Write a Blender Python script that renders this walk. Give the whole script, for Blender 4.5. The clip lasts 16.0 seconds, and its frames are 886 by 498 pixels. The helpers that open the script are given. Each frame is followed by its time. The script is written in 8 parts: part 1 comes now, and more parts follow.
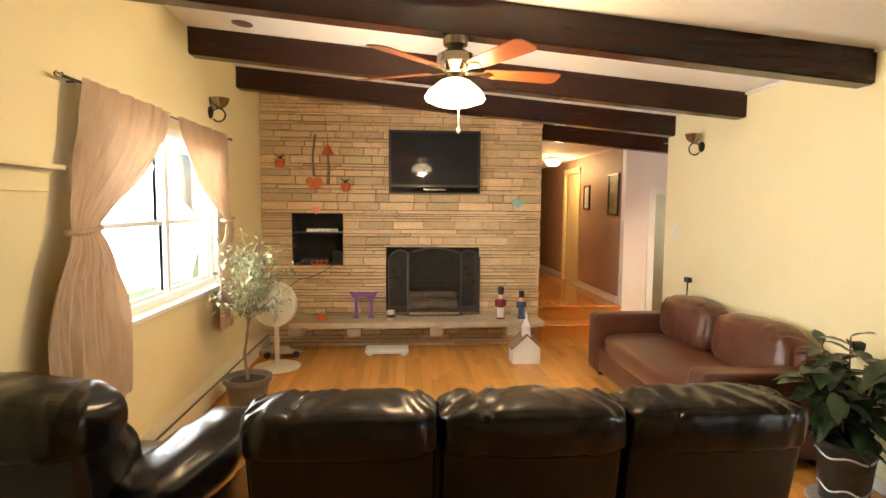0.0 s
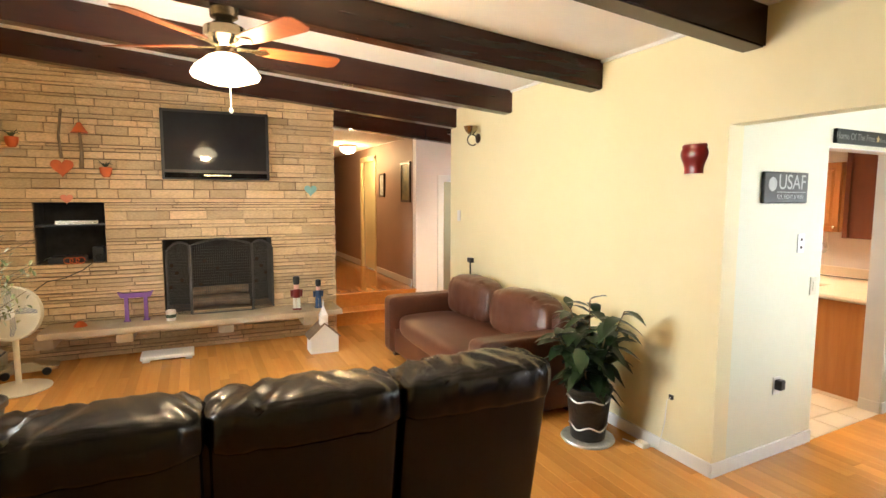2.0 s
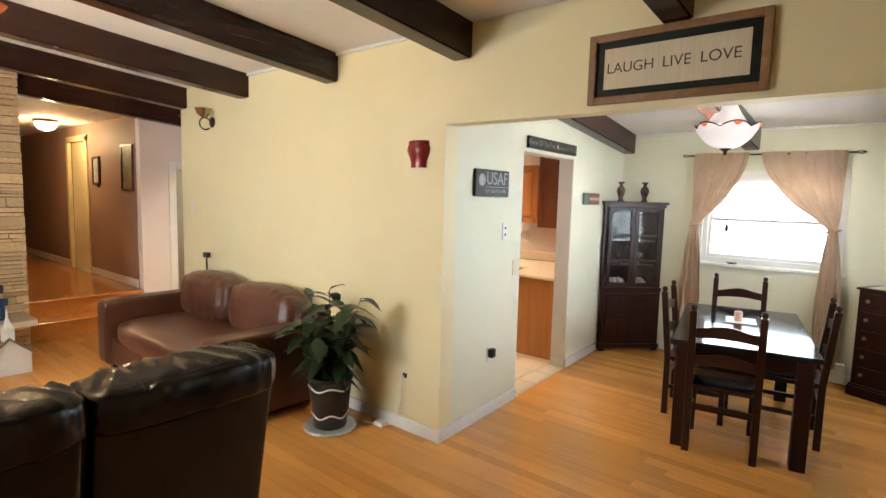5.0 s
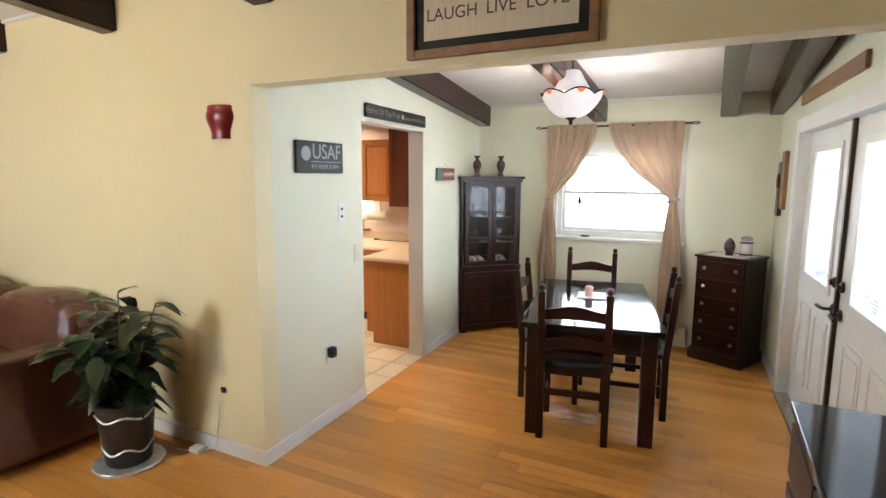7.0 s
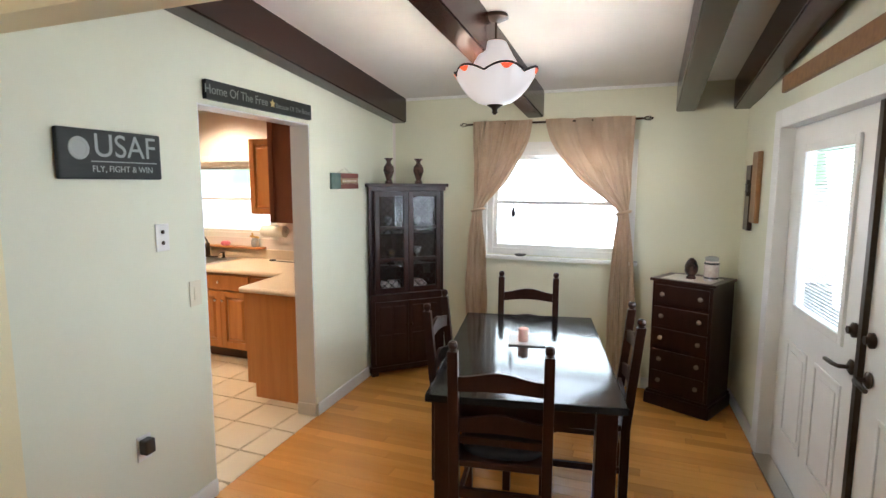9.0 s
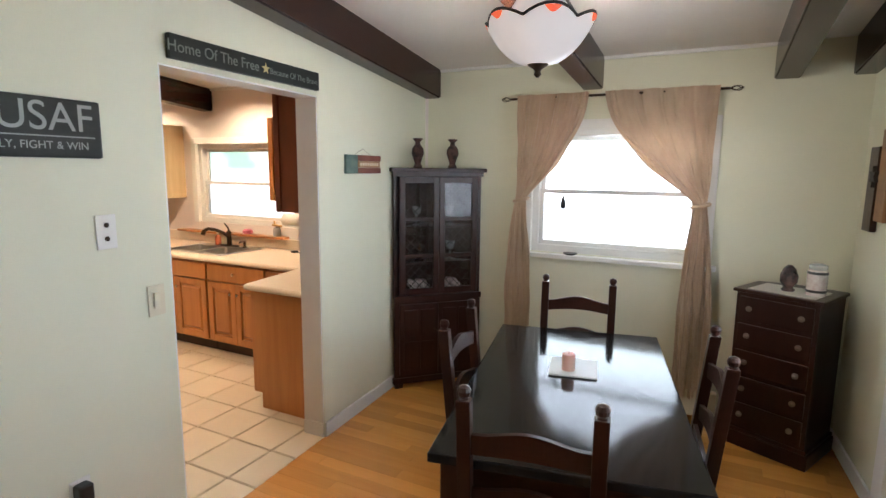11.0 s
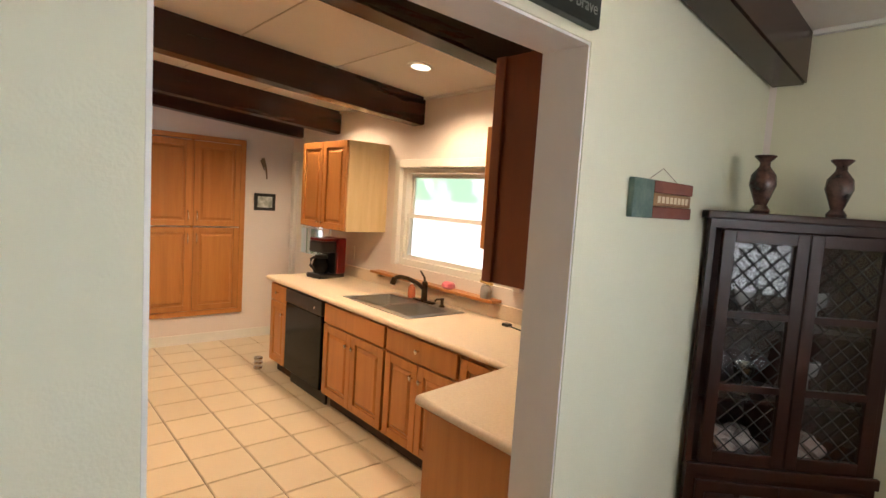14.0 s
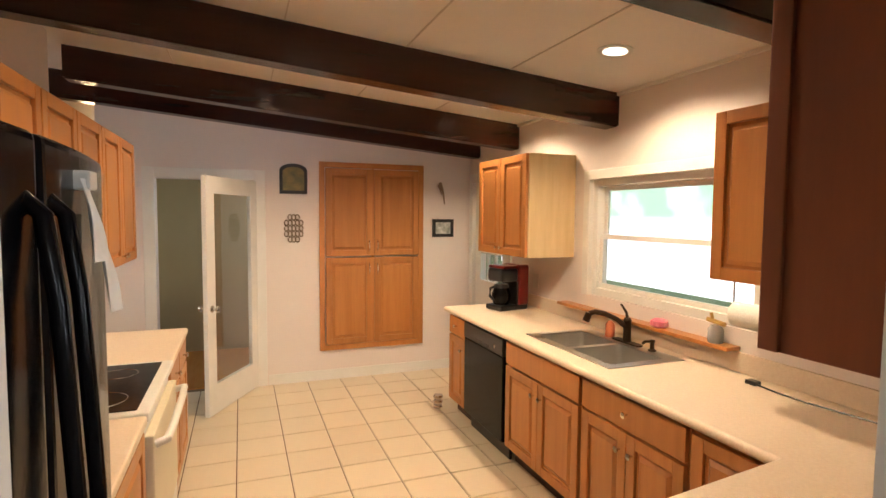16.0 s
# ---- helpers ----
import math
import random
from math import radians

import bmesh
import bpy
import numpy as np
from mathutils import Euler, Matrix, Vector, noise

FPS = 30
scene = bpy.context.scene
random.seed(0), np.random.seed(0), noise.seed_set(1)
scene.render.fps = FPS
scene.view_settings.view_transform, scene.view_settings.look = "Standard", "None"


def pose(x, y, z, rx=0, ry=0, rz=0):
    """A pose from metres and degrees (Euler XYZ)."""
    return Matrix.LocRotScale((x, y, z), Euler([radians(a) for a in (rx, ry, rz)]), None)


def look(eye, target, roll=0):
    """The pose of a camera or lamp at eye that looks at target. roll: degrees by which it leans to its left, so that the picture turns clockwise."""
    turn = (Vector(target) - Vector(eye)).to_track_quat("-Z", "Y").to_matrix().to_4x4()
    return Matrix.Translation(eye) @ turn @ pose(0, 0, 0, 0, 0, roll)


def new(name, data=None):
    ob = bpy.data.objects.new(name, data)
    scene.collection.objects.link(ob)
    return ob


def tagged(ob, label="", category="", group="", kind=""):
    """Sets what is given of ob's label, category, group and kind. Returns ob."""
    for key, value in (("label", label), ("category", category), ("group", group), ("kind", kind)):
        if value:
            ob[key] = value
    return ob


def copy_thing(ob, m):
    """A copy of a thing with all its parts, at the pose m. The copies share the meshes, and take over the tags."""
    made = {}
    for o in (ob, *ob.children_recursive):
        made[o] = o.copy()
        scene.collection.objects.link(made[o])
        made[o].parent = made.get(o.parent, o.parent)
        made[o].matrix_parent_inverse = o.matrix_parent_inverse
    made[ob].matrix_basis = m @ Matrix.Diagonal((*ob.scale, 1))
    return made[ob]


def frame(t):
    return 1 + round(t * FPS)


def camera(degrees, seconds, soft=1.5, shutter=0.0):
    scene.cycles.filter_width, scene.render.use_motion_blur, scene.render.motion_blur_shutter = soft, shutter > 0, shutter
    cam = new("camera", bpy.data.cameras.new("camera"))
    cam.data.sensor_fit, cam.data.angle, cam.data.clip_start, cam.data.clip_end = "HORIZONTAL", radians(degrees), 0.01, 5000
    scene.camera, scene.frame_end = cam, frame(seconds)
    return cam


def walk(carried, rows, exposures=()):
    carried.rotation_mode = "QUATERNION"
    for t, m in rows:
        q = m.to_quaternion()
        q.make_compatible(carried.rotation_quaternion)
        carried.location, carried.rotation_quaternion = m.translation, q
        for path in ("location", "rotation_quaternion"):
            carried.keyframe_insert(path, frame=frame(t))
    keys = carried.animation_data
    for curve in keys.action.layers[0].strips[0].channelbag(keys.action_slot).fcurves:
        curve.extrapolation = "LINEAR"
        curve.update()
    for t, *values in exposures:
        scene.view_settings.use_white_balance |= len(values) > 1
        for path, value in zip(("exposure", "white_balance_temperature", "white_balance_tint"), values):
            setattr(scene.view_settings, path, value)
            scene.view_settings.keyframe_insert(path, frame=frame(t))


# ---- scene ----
cam = camera(79.5, 16.0, soft=1.5)
PATH = [
    (0, (0.212, -0.014, 1.648), (0.356, 1.974, 1.49), 0.5),
    (0.5, (0.232, -0.01, 1.641), (0.56, 1.956, 1.477), 0.2),
    (1, (0.257, -0.005, 1.633), (0.747, 1.926, 1.458), 0.0),
    (1.5, (0.293, -0.03, 1.635), (0.928, 1.858, 1.449), -0.0),
    (2, (0.323, -0.036, 1.629), (1.162, 1.77, 1.434), 0.2),
    (2.5, (0.351, -0.045, 1.624), (1.334, 1.685, 1.42), 0.3),
    (3, (0.374, -0.056, 1.622), (1.47, 1.604, 1.415), 0.3),
    (3.5, (0.392, -0.08, 1.618), (1.614, 1.491, 1.42), 0.4),
    (4, (0.401, -0.096, 1.615), (1.734, 1.384, 1.428), 0.9),
    (4.5, (0.413, -0.114, 1.606), (1.854, 1.261, 1.419), 1.4),
    (4.7, (0.418, -0.108, 1.603), (1.899, 1.223, 1.412), 1.5),
    (6.8, (0.915, -0.111, 1.59), (2.667, 0.814, 1.316), 0.3),
    (7, (0.991, -0.105, 1.585), (2.758, 0.792, 1.313), 0.3),
    (7.5, (1.238, -0.041, 1.588), (3.047, 0.771, 1.323), 0.2),
    (8, (1.508, 0.031, 1.578), (3.357, 0.753, 1.333), 0.4),
    (8.2, (1.627, 0.04, 1.581), (3.482, 0.747, 1.339), 0.2),
    (10.3, (2.47, 0.086, 1.587), (4.293, 0.861, 1.306), 0.1),
    (10.5, (2.518, 0.096, 1.587), (4.327, 0.898, 1.302), 0.2),
    (11, (2.647, 0.163, 1.573), (4.414, 1.053, 1.278), 0.6),
    (11.5, (2.841, 0.312, 1.563), (4.556, 1.295, 1.26), 1.3),
    (12, (3.081, 0.515, 1.556), (4.738, 1.591, 1.246), 2.1),
    (12.5, (3.315, 0.74, 1.567), (4.907, 1.913, 1.268), 2.7),
    (13, (3.523, 0.955, 1.572), (5.035, 2.235, 1.297), 3.4),
    (13.5, (3.718, 1.134, 1.561), (5.131, 2.531, 1.331), 3.6),
    (14, (3.869, 1.308, 1.555), (5.16, 2.825, 1.375), 3.7),
    (14.5, (3.992, 1.479, 1.549), (5.141, 3.11, 1.41), 3.4),
    (15, (4.064, 1.628, 1.548), (5.048, 3.367, 1.452), 3.4),
    (15.5, (4.11, 1.715, 1.551), (4.947, 3.528, 1.448), 2.0),
    (16, (4.152, 1.792, 1.554), (4.861, 3.658, 1.426), 0.5),
]
walk(cam, [(t, look(eye, target, roll)) for t, eye, target, roll in PATH], exposures=((0.0, 0.0, 6650, 10), (1.0, 0.12, 6400, 9), (2.0, 0.25, 6150, 8), (3.0, 0.15, 6100, 8), (3.5, 0.08, 6050, 8), (4.5, -0.15, 5950, 8), (7.0, -0.33, 5700, 8), (8.0, -0.5, 5700, 8), (10.5, -0.8, 5700, 10), (13.0, -1.1, 6300, 11), (14.5, -1.05, 6250, 11), (16.0, -0.95, 6050, 10)))

# ---- light ----
world = bpy.data.worlds.new("sky")
scene.world = world
world.use_nodes = True
wn = world.node_tree.nodes
sky = wn.new("ShaderNodeTexSky")
sky.sky_type = "NISHITA"
sky.sun_disc = False
sky.sun_elevation = radians(55)
sky.sun_rotation = radians(20)
wn["Background"].inputs["Strength"].default_value = 0.12
world.node_tree.links.new(sky.outputs[0], wn["Background"].inputs["Color"])


def lamp(name, kind, m, energy, colour, **kw):
    data = bpy.data.lights.new(name, kind)
    data.energy, data.color = energy, colour
    for k, v in kw.items():
        if k == "size":
            data.shape, data.size, data.size_y = "RECTANGLE", v[0], v[1]
        elif k == "angle":
            data.angle = v
        elif k == "radius":
            data.shadow_soft_size = v
        elif k == "cone":
            data.spot_size, data.spot_blend = v, 0.6
    ob = new(name, data)
    ob.matrix_world = m
    return ob


DAY = (0.93, 0.97, 1.0)
WARM = (1.0, 0.72, 0.40)
lamp("sun", "SUN", look((0, 0, 20), (4, 9, 0)), 3.0, (1.0, 0.95, 0.86), angle=radians(0.5))
lamp("window_light_doors", "AREA", look((4.45, -0.86, 1.35), (4.28, 3, 0.9)), 110, DAY, size=(1.7, 0.8))
lamp("window_light_living", "AREA", look((-1.60, 3.83, 1.55), (3, 3.2, 0.3)), 95, DAY, size=(1.7, 1.1))
lamp("window_light_dining", "AREA", look((6.52, 0.76, 1.45), (3, 1.0, 0.3)), 48, DAY, size=(1.1, 0.8))
# fill added inside an unseen opening to lift the dark back room
lamp("fill_light_back_room", "AREA", look((4.97, 7.7, 1.45), (3.3, 7.6, 0.9)), 13, DAY, size=(0.85, 1.0))
lamp("fan_bulb", "POINT", pose(0.50, 3.09, 2.24), 95, WARM, radius=0.06)
lamp("hall_bulb", "POINT", pose(2.62, 8.6, 2.26), 40, (1.0, 0.66, 0.30), radius=0.07)
for kx, ky in ((5.85, 3.95), (4.35, 5.3), (5.85, 5.35), (4.5, 3.85)):
    lamp("recessed_bulb", "SPOT", look((kx, ky, 2.60 - 0.087 * (kx - 3) - 0.035), (kx, ky, 0)), 150, (1.0, 0.71, 0.42), radius=0.05, cone=radians(150))
lamp("pendant_bulb", "POINT", pose(4.80, 0.83, 2.12), 60, (1.0, 0.82, 0.6), radius=0.05)


# ---- materials ----
def mat(name, base, second=None, scale=6.0, rough=0.6, metal=0.0, bump=0.0, bscale=60.0, stretch=(1, 1, 1), mix=0.5, vary=0.0, coat=0.0,
        detail=6.0, rough2=None, spec=0.5, emit=None, strength=0.0, transmission=0.0, sheen=0.0, alpha=1.0, fine=None, subsurface=0.0):
    m = bpy.data.materials.new(name)
    m.use_nodes = True
    nt = m.node_tree
    nd, ln = nt.nodes, nt.links
    b = nd["Principled BSDF"]
    b.inputs["Base Color"].default_value = (*base, 1)
    b.inputs["Roughness"].default_value = rough
    b.inputs["Metallic"].default_value = metal
    b.inputs["Coat Weight"].default_value = coat
    b.inputs["Coat Roughness"].default_value = 0.15
    b.inputs["Specular IOR Level"].default_value = spec
    b.inputs["Transmission Weight"].default_value = transmission
    b.inputs["Sheen Weight"].default_value = sheen
    b.inputs["Alpha"].default_value = alpha
    if subsurface:
        b.inputs["Subsurface Weight"].default_value = subsurface
    if emit:
        b.inputs["Emission Color"].default_value = (*emit, 1)
        b.inputs["Emission Strength"].default_value = strength
    tc = nd.new("ShaderNodeTexCoord")
    mp = nd.new("ShaderNodeMapping")
    mp.inputs["Scale"].default_value = stretch
    info = nd.new("ShaderNodeObjectInfo")
    add = nd.new("ShaderNodeVectorMath")
    add.operation = "MULTIPLY_ADD"
    add.inputs[1].default_value = (37.0, 53.0, 71.0)
    ln.new(info.outputs["Random"], add.inputs[0])
    ln.new(tc.outputs["Object"], add.inputs[2])
    ln.new(add.outputs[0], mp.inputs["Vector"])
    out = None
    if second is not None:
        n1 = nd.new("ShaderNodeTexNoise")
        n1.inputs["Scale"].default_value = scale
        n1.inputs["Detail"].default_value = detail
        n1.inputs["Roughness"].default_value = 0.62
        ln.new(mp.outputs[0], n1.inputs["Vector"])
        ramp = nd.new("ShaderNodeValToRGB")
        ramp.color_ramp.elements[0].position = 0.5 - 0.35 * mix
        ramp.color_ramp.elements[1].position = 0.5 + 0.35 * mix
        ramp.color_ramp.elements[0].color = (*base, 1)
        ramp.color_ramp.elements[1].color = (*second, 1)
        ln.new(n1.outputs["Fac"], ramp.inputs[0])
        out = ramp.outputs[0]
        if rough2 is not None:
            mr = nd.new("ShaderNodeMapRange")
            mr.inputs["To Min"].default_value = rough
            mr.inputs["To Max"].default_value = rough2
            mr.inputs["From Min"].default_value = 0.3
            mr.inputs["From Max"].default_value = 0.7
            ln.new(n1.outputs["Fac"], mr.inputs["Value"])
            ln.new(mr.outputs[0], b.inputs["Roughness"])
    if fine is not None and out is not None:
        n3 = nd.new("ShaderNodeTexNoise")
        n3.inputs["Scale"].default_value = fine
        n3.inputs["Detail"].default_value = 3
        ln.new(mp.outputs[0], n3.inputs["Vector"])
        mr3 = nd.new("ShaderNodeMapRange")
        mr3.inputs["From Min"].default_value = 0.3
        mr3.inputs["From Max"].default_value = 0.7
        mr3.inputs["To Min"].default_value = 0.82
        mr3.inputs["To Max"].default_value = 1.1
        ln.new(n3.outputs["Fac"], mr3.inputs["Value"])
        vm = nd.new("ShaderNodeVectorMath")
        vm.operation = "SCALE"
        ln.new(out, vm.inputs[0])
        ln.new(mr3.outputs[0], vm.inputs["Scale"])
        out = vm.outputs[0]
    if vary and out is not None:
        hsv = nd.new("ShaderNodeHueSaturation")
        mr2 = nd.new("ShaderNodeMapRange")
        mr2.inputs["To Min"].default_value = 1 - vary
        mr2.inputs["To Max"].default_value = 1 + vary
        ln.new(info.outputs["Random"], mr2.inputs["Value"])
        ln.new(mr2.outputs[0], hsv.inputs["Value"])
        ln.new(out, hsv.inputs["Color"])
        out = hsv.outputs[0]
    if out is not None:
        ln.new(out, b.inputs["Base Color"])
    if bump:
        n2 = nd.new("ShaderNodeTexNoise")
        n2.inputs["Scale"].default_value = bscale
        n2.inputs["Detail"].default_value = 4
        ln.new(mp.outputs[0], n2.inputs["Vector"])
        bp = nd.new("ShaderNodeBump")
        bp.inputs["Strength"].default_value = bump
        bp.inputs["Distance"].default_value = 0.01
        ln.new(n2.outputs["Fac"], bp.inputs["Height"])
        ln.new(bp.outputs[0], b.inputs["Normal"])
    return m


M = {}
M["yellow_wall"] = mat("yellow_wall", (0.75, 0.67, 0.41), (0.79, 0.71, 0.45), 1.3, 0.55, bump=0.08, bscale=180)
M["sage_wall"] = mat("sage_wall", (0.69, 0.69, 0.54), (0.72, 0.72, 0.57), 1.3, 0.6, bump=0.08, bscale=180)
M["lilac_wall"] = mat("lilac_wall", (0.76, 0.70, 0.68), (0.80, 0.74, 0.71), 1.3, 0.6, bump=0.08, bscale=180)
M["ceiling"] = mat("ceiling", (0.80, 0.78, 0.74), (0.84, 0.82, 0.78), 2.0, 0.7, bump=0.1, bscale=120)
M["white_trim"] = mat("white_trim", (0.82, 0.82, 0.80), (0.76, 0.76, 0.73), 3.0, 0.35, bump=0.03, bscale=60)
M["beam"] = mat("beam", (0.016, 0.0045, 0.003), (0.036, 0.010, 0.0055), 5.0, 0.24, stretch=(0.35, 4, 4), mix=0.9, spec=0.38)
M["hall_wall"] = mat("hall_wall", (0.34, 0.22, 0.16), (0.38, 0.25, 0.18), 1.5, 0.6, bump=0.06, bscale=150)
M["stone_joint"] = mat("stone_joint", (0.22, 0.14, 0.075), (0.13, 0.085, 0.05), 9.0, 0.9, bump=0.4, bscale=90)
M["sandstone"] = mat("sandstone", (0.58, 0.40, 0.21), (0.70, 0.53, 0.32), 5.0, 0.75, bump=0.5, bscale=45, vary=0.22, stretch=(1, 1, 2.2), mix=0.9, fine=40)
M["hearth"] = mat("hearth", (0.40, 0.31, 0.20), (0.52, 0.43, 0.30), 3.0, 0.55, bump=0.3, bscale=30)
M["oak_floor"] = mat("oak_floor", (0.51, 0.220, 0.044), (0.63, 0.31, 0.076), 2.2, 0.24, stretch=(9, 0.7, 4), mix=1.2, vary=0.18, detail=3)
M["underlay"] = mat("underlay", (0.20, 0.075, 0.018), (0.26, 0.10, 0.026), 6.0, 0.6)
M["tile"] = mat("tile", (0.69, 0.60, 0.45), (0.73, 0.64, 0.49), 3.0, 0.30, vary=0.05, mix=1.2)
M["grout"] = mat("grout", (0.20, 0.13, 0.08), (0.14, 0.09, 0.055), 12.0, 0.9, bump=0.3, bscale=120)
M["glass"] = mat("glass", (1, 1, 1), rough=0.0, transmission=1.0)
M["black_leather"] = mat("black_leather", (0.0035, 0.0024, 0.002), (0.007, 0.0045, 0.0035), 5.0, 0.25, fine=120, spec=0.45)
M["brown_leather"] = mat("brown_leather", (0.070, 0.024, 0.014), (0.11, 0.040, 0.022), 4.0, 0.33, fine=110)
M["dark_wood"] = mat("dark_wood", (0.014, 0.0042, 0.0026), (0.036, 0.0105, 0.0055), 4.0, 0.28, bump=0.1, bscale=24, stretch=(5, 5, 0.5), mix=0.8, spec=0.3)
M["table_top"] = mat("table_top", (0.010, 0.009, 0.009), (0.016, 0.015, 0.015), 3.0, 0.10, stretch=(0.6, 3, 1), spec=0.14)
M["maple"] = mat("maple", (0.36, 0.135, 0.032), (0.53, 0.24, 0.07), 2.6, 0.3, bump=0.04, bscale=26, stretch=(7, 7, 0.5), mix=1.0, vary=0.10, rough2=0.42)
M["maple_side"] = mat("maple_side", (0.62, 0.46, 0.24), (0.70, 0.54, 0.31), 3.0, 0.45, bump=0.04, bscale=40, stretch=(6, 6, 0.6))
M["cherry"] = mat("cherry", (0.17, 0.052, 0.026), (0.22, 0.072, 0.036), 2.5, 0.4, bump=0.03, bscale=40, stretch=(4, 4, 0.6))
M["laminate"] = mat("laminate", (0.72, 0.60, 0.46), (0.80, 0.69, 0.55), 90.0, 0.38, bump=0.02, bscale=160, mix=0.6)
M["steel"] = mat("steel", (0.80, 0.79, 0.77), (0.74, 0.73, 0.71), 3.0, 0.26, metal=1.0, rough2=0.34)
M["nickel"] = mat("nickel", (0.66, 0.63, 0.58), rough=0.25, metal=1.0)
M["bronze"] = mat("bronze", (0.035, 0.022, 0.014), (0.06, 0.04, 0.025), 8.0, 0.38, metal=0.8)
M["iron"] = mat("iron", (0.012, 0.012, 0.012), (0.025, 0.023, 0.02), 12.0, 0.55, bump=0.2, bscale=80)
M["black_plastic"] = mat("black_plastic", (0.012, 0.012, 0.013), (0.02, 0.02, 0.02), 10.0, 0.3)
M["black_gloss"] = mat("black_gloss", (0.003, 0.003, 0.0035), (0.005, 0.005, 0.006), 3.0, 0.10, bump=0.03, bscale=30, rough2=0.18, spec=0.12)
M["screen"] = mat("screen", (0.02, 0.02, 0.022), (0.026, 0.026, 0.028), 2.0, 0.04, spec=0.5)
M["white_plastic"] = mat("white_plastic", (0.78, 0.77, 0.73), (0.72, 0.71, 0.67), 6.0, 0.38)
M["almond"] = mat("almond", (0.70, 0.64, 0.48), (0.66, 0.60, 0.45), 6.0, 0.4)
M["curtain"] = mat("curtain", (0.50, 0.36, 0.24), (0.66, 0.51, 0.37), 5.0, 0.55, bump=0.5, bscale=16, sheen=0.3, stretch=(1, 1, 0.6), mix=0.8)
M["outside_wall"] = mat("outside_wall", (0.55, 0.50, 0.44), (0.60, 0.55, 0.48), 2.0, 0.8)
M["grass"] = mat("grass", (0.06, 0.10, 0.03), (0.10, 0.14, 0.05), 1.2, 0.9, bump=0.6, bscale=30)
M["lamp_glow"] = mat("lamp_glow", (1, 0.95, 0.85), rough=0.5, emit=(1.0, 0.85, 0.62), strength=6.0)
M["soot_niche_black"] = mat("soot_niche_black", (0.015, 0.013, 0.011), (0.035, 0.03, 0.025), 6.0, 0.95, bump=0.4, bscale=20)


# ---- mesh helpers ----
def link(name, bm, material, smooth=False):
    me = bpy.data.meshes.new(name)
    bm.normal_update()
    bm.to_mesh(me)
    bm.free()
    if smooth:
        me.shade_smooth()
        me.set_sharp_from_angle(angle=radians(42))
    ob = new(name, me)
    if material:
        me.materials.append(M[material])
    return ob


def part(name, bm, material, parent, label="", smooth=False):
    ob = link(name, bm, material, smooth)
    ob.parent = parent
    if label:
        tagged(ob, label)
    return ob


def whole(name, bm, material, label, category, group="", kind="", m=None, smooth=False):
    ob = link(name, bm, material, smooth)
    if m is not None:
        ob.matrix_basis = m
    return tagged(ob, label, category, group, kind)


def thing(name, label, category, m=None, group="", kind=""):
    ob = new(name)
    ob.empty_display_size = 0.1
    if m is not None:
        ob.matrix_basis = m
    return tagged(ob, label, category, group, kind)


def B():
    return bmesh.new()


def merge(bm, tmp):
    me = bpy.data.meshes.new("tmp")
    tmp.to_mesh(me)
    tmp.free()
    bm.from_mesh(me)
    bpy.data.meshes.remove(me)
    return bm


def box(bm, x0, y0, z0, x1, y1, z1, bevel=0.0, seg=2, m=None):
    t = bmesh.new()
    bmesh.ops.create_cube(t, size=1)
    bmesh.ops.transform(t, matrix=Matrix.Translation(((x0 + x1) / 2, (y0 + y1) / 2, (z0 + z1) / 2)) @ Matrix.Diagonal((abs(x1 - x0), abs(y1 - y0), abs(z1 - z0), 1)), verts=t.verts)
    if bevel:
        bmesh.ops.bevel(t, geom=t.edges[:], offset=bevel, segments=seg, affect="EDGES", profile=0.6)
    if m is not None:
        bmesh.ops.transform(t, matrix=m, verts=t.verts)
    return merge(bm, t)


def lathe(bm, profile, seg=20, m=None):
    """Turn a profile of (radius, height) about z."""
    t = bmesh.new()
    rings = []
    for r, z in profile:
        rings.append([t.verts.new((max(r, 0.0004) * math.cos(2 * math.pi * i / seg), max(r, 0.0004) * math.sin(2 * math.pi * i / seg), z)) for i in range(seg)])
    for a, b in zip(rings, rings[1:]):
        for i in range(seg):
            t.faces.new((a[i], a[(i + 1) % seg], b[(i + 1) % seg], b[i]))
    t.faces.new(rings[0][::-1])
    t.faces.new(rings[-1])
    bmesh.ops.recalc_face_normals(t, faces=t.faces[:])
    if m is not None:
        bmesh.ops.transform(t, matrix=m, verts=t.verts)
    return merge(bm, t)


def tube(bm, pts, r, seg=8, r_end=None, closed=False):
    """A round bar along points."""
    t = bmesh.new()
    pts = [Vector(p) for p in pts]
    n = len(pts)
    rings = []
    for i, p in enumerate(pts):
        a = pts[i - 1] if (i > 0 or closed) else p
        b = pts[(i + 1) % n] if (i < n - 1 or closed) else p
        d = (b - a).normalized()
        up = Vector((0, 0, 1)) if abs(d.z) < 0.92 else Vector((1, 0, 0))
        u = d.cross(up).normalized()
        v = u.cross(d)
        rr = r if r_end is None else r + (r_end - r) * i / max(n - 1, 1)
        rings.append([t.verts.new(p + rr * (math.cos(2 * math.pi * k / seg) * u + math.sin(2 * math.pi * k / seg) * v)) for k in range(seg)])
    pairs = list(zip(rings, rings[1:])) + ([(rings[-1], rings[0])] if closed else [])
    for a, b in pairs:
        for k in range(seg):
            t.faces.new((a[k], a[(k + 1) % seg], b[(k + 1) % seg], b[k]))
    if not closed:
        t.faces.new(rings[0][::-1])
        t.faces.new(rings[-1])
    bmesh.ops.recalc_face_normals(t, faces=t.faces[:])
    return merge(bm, t)


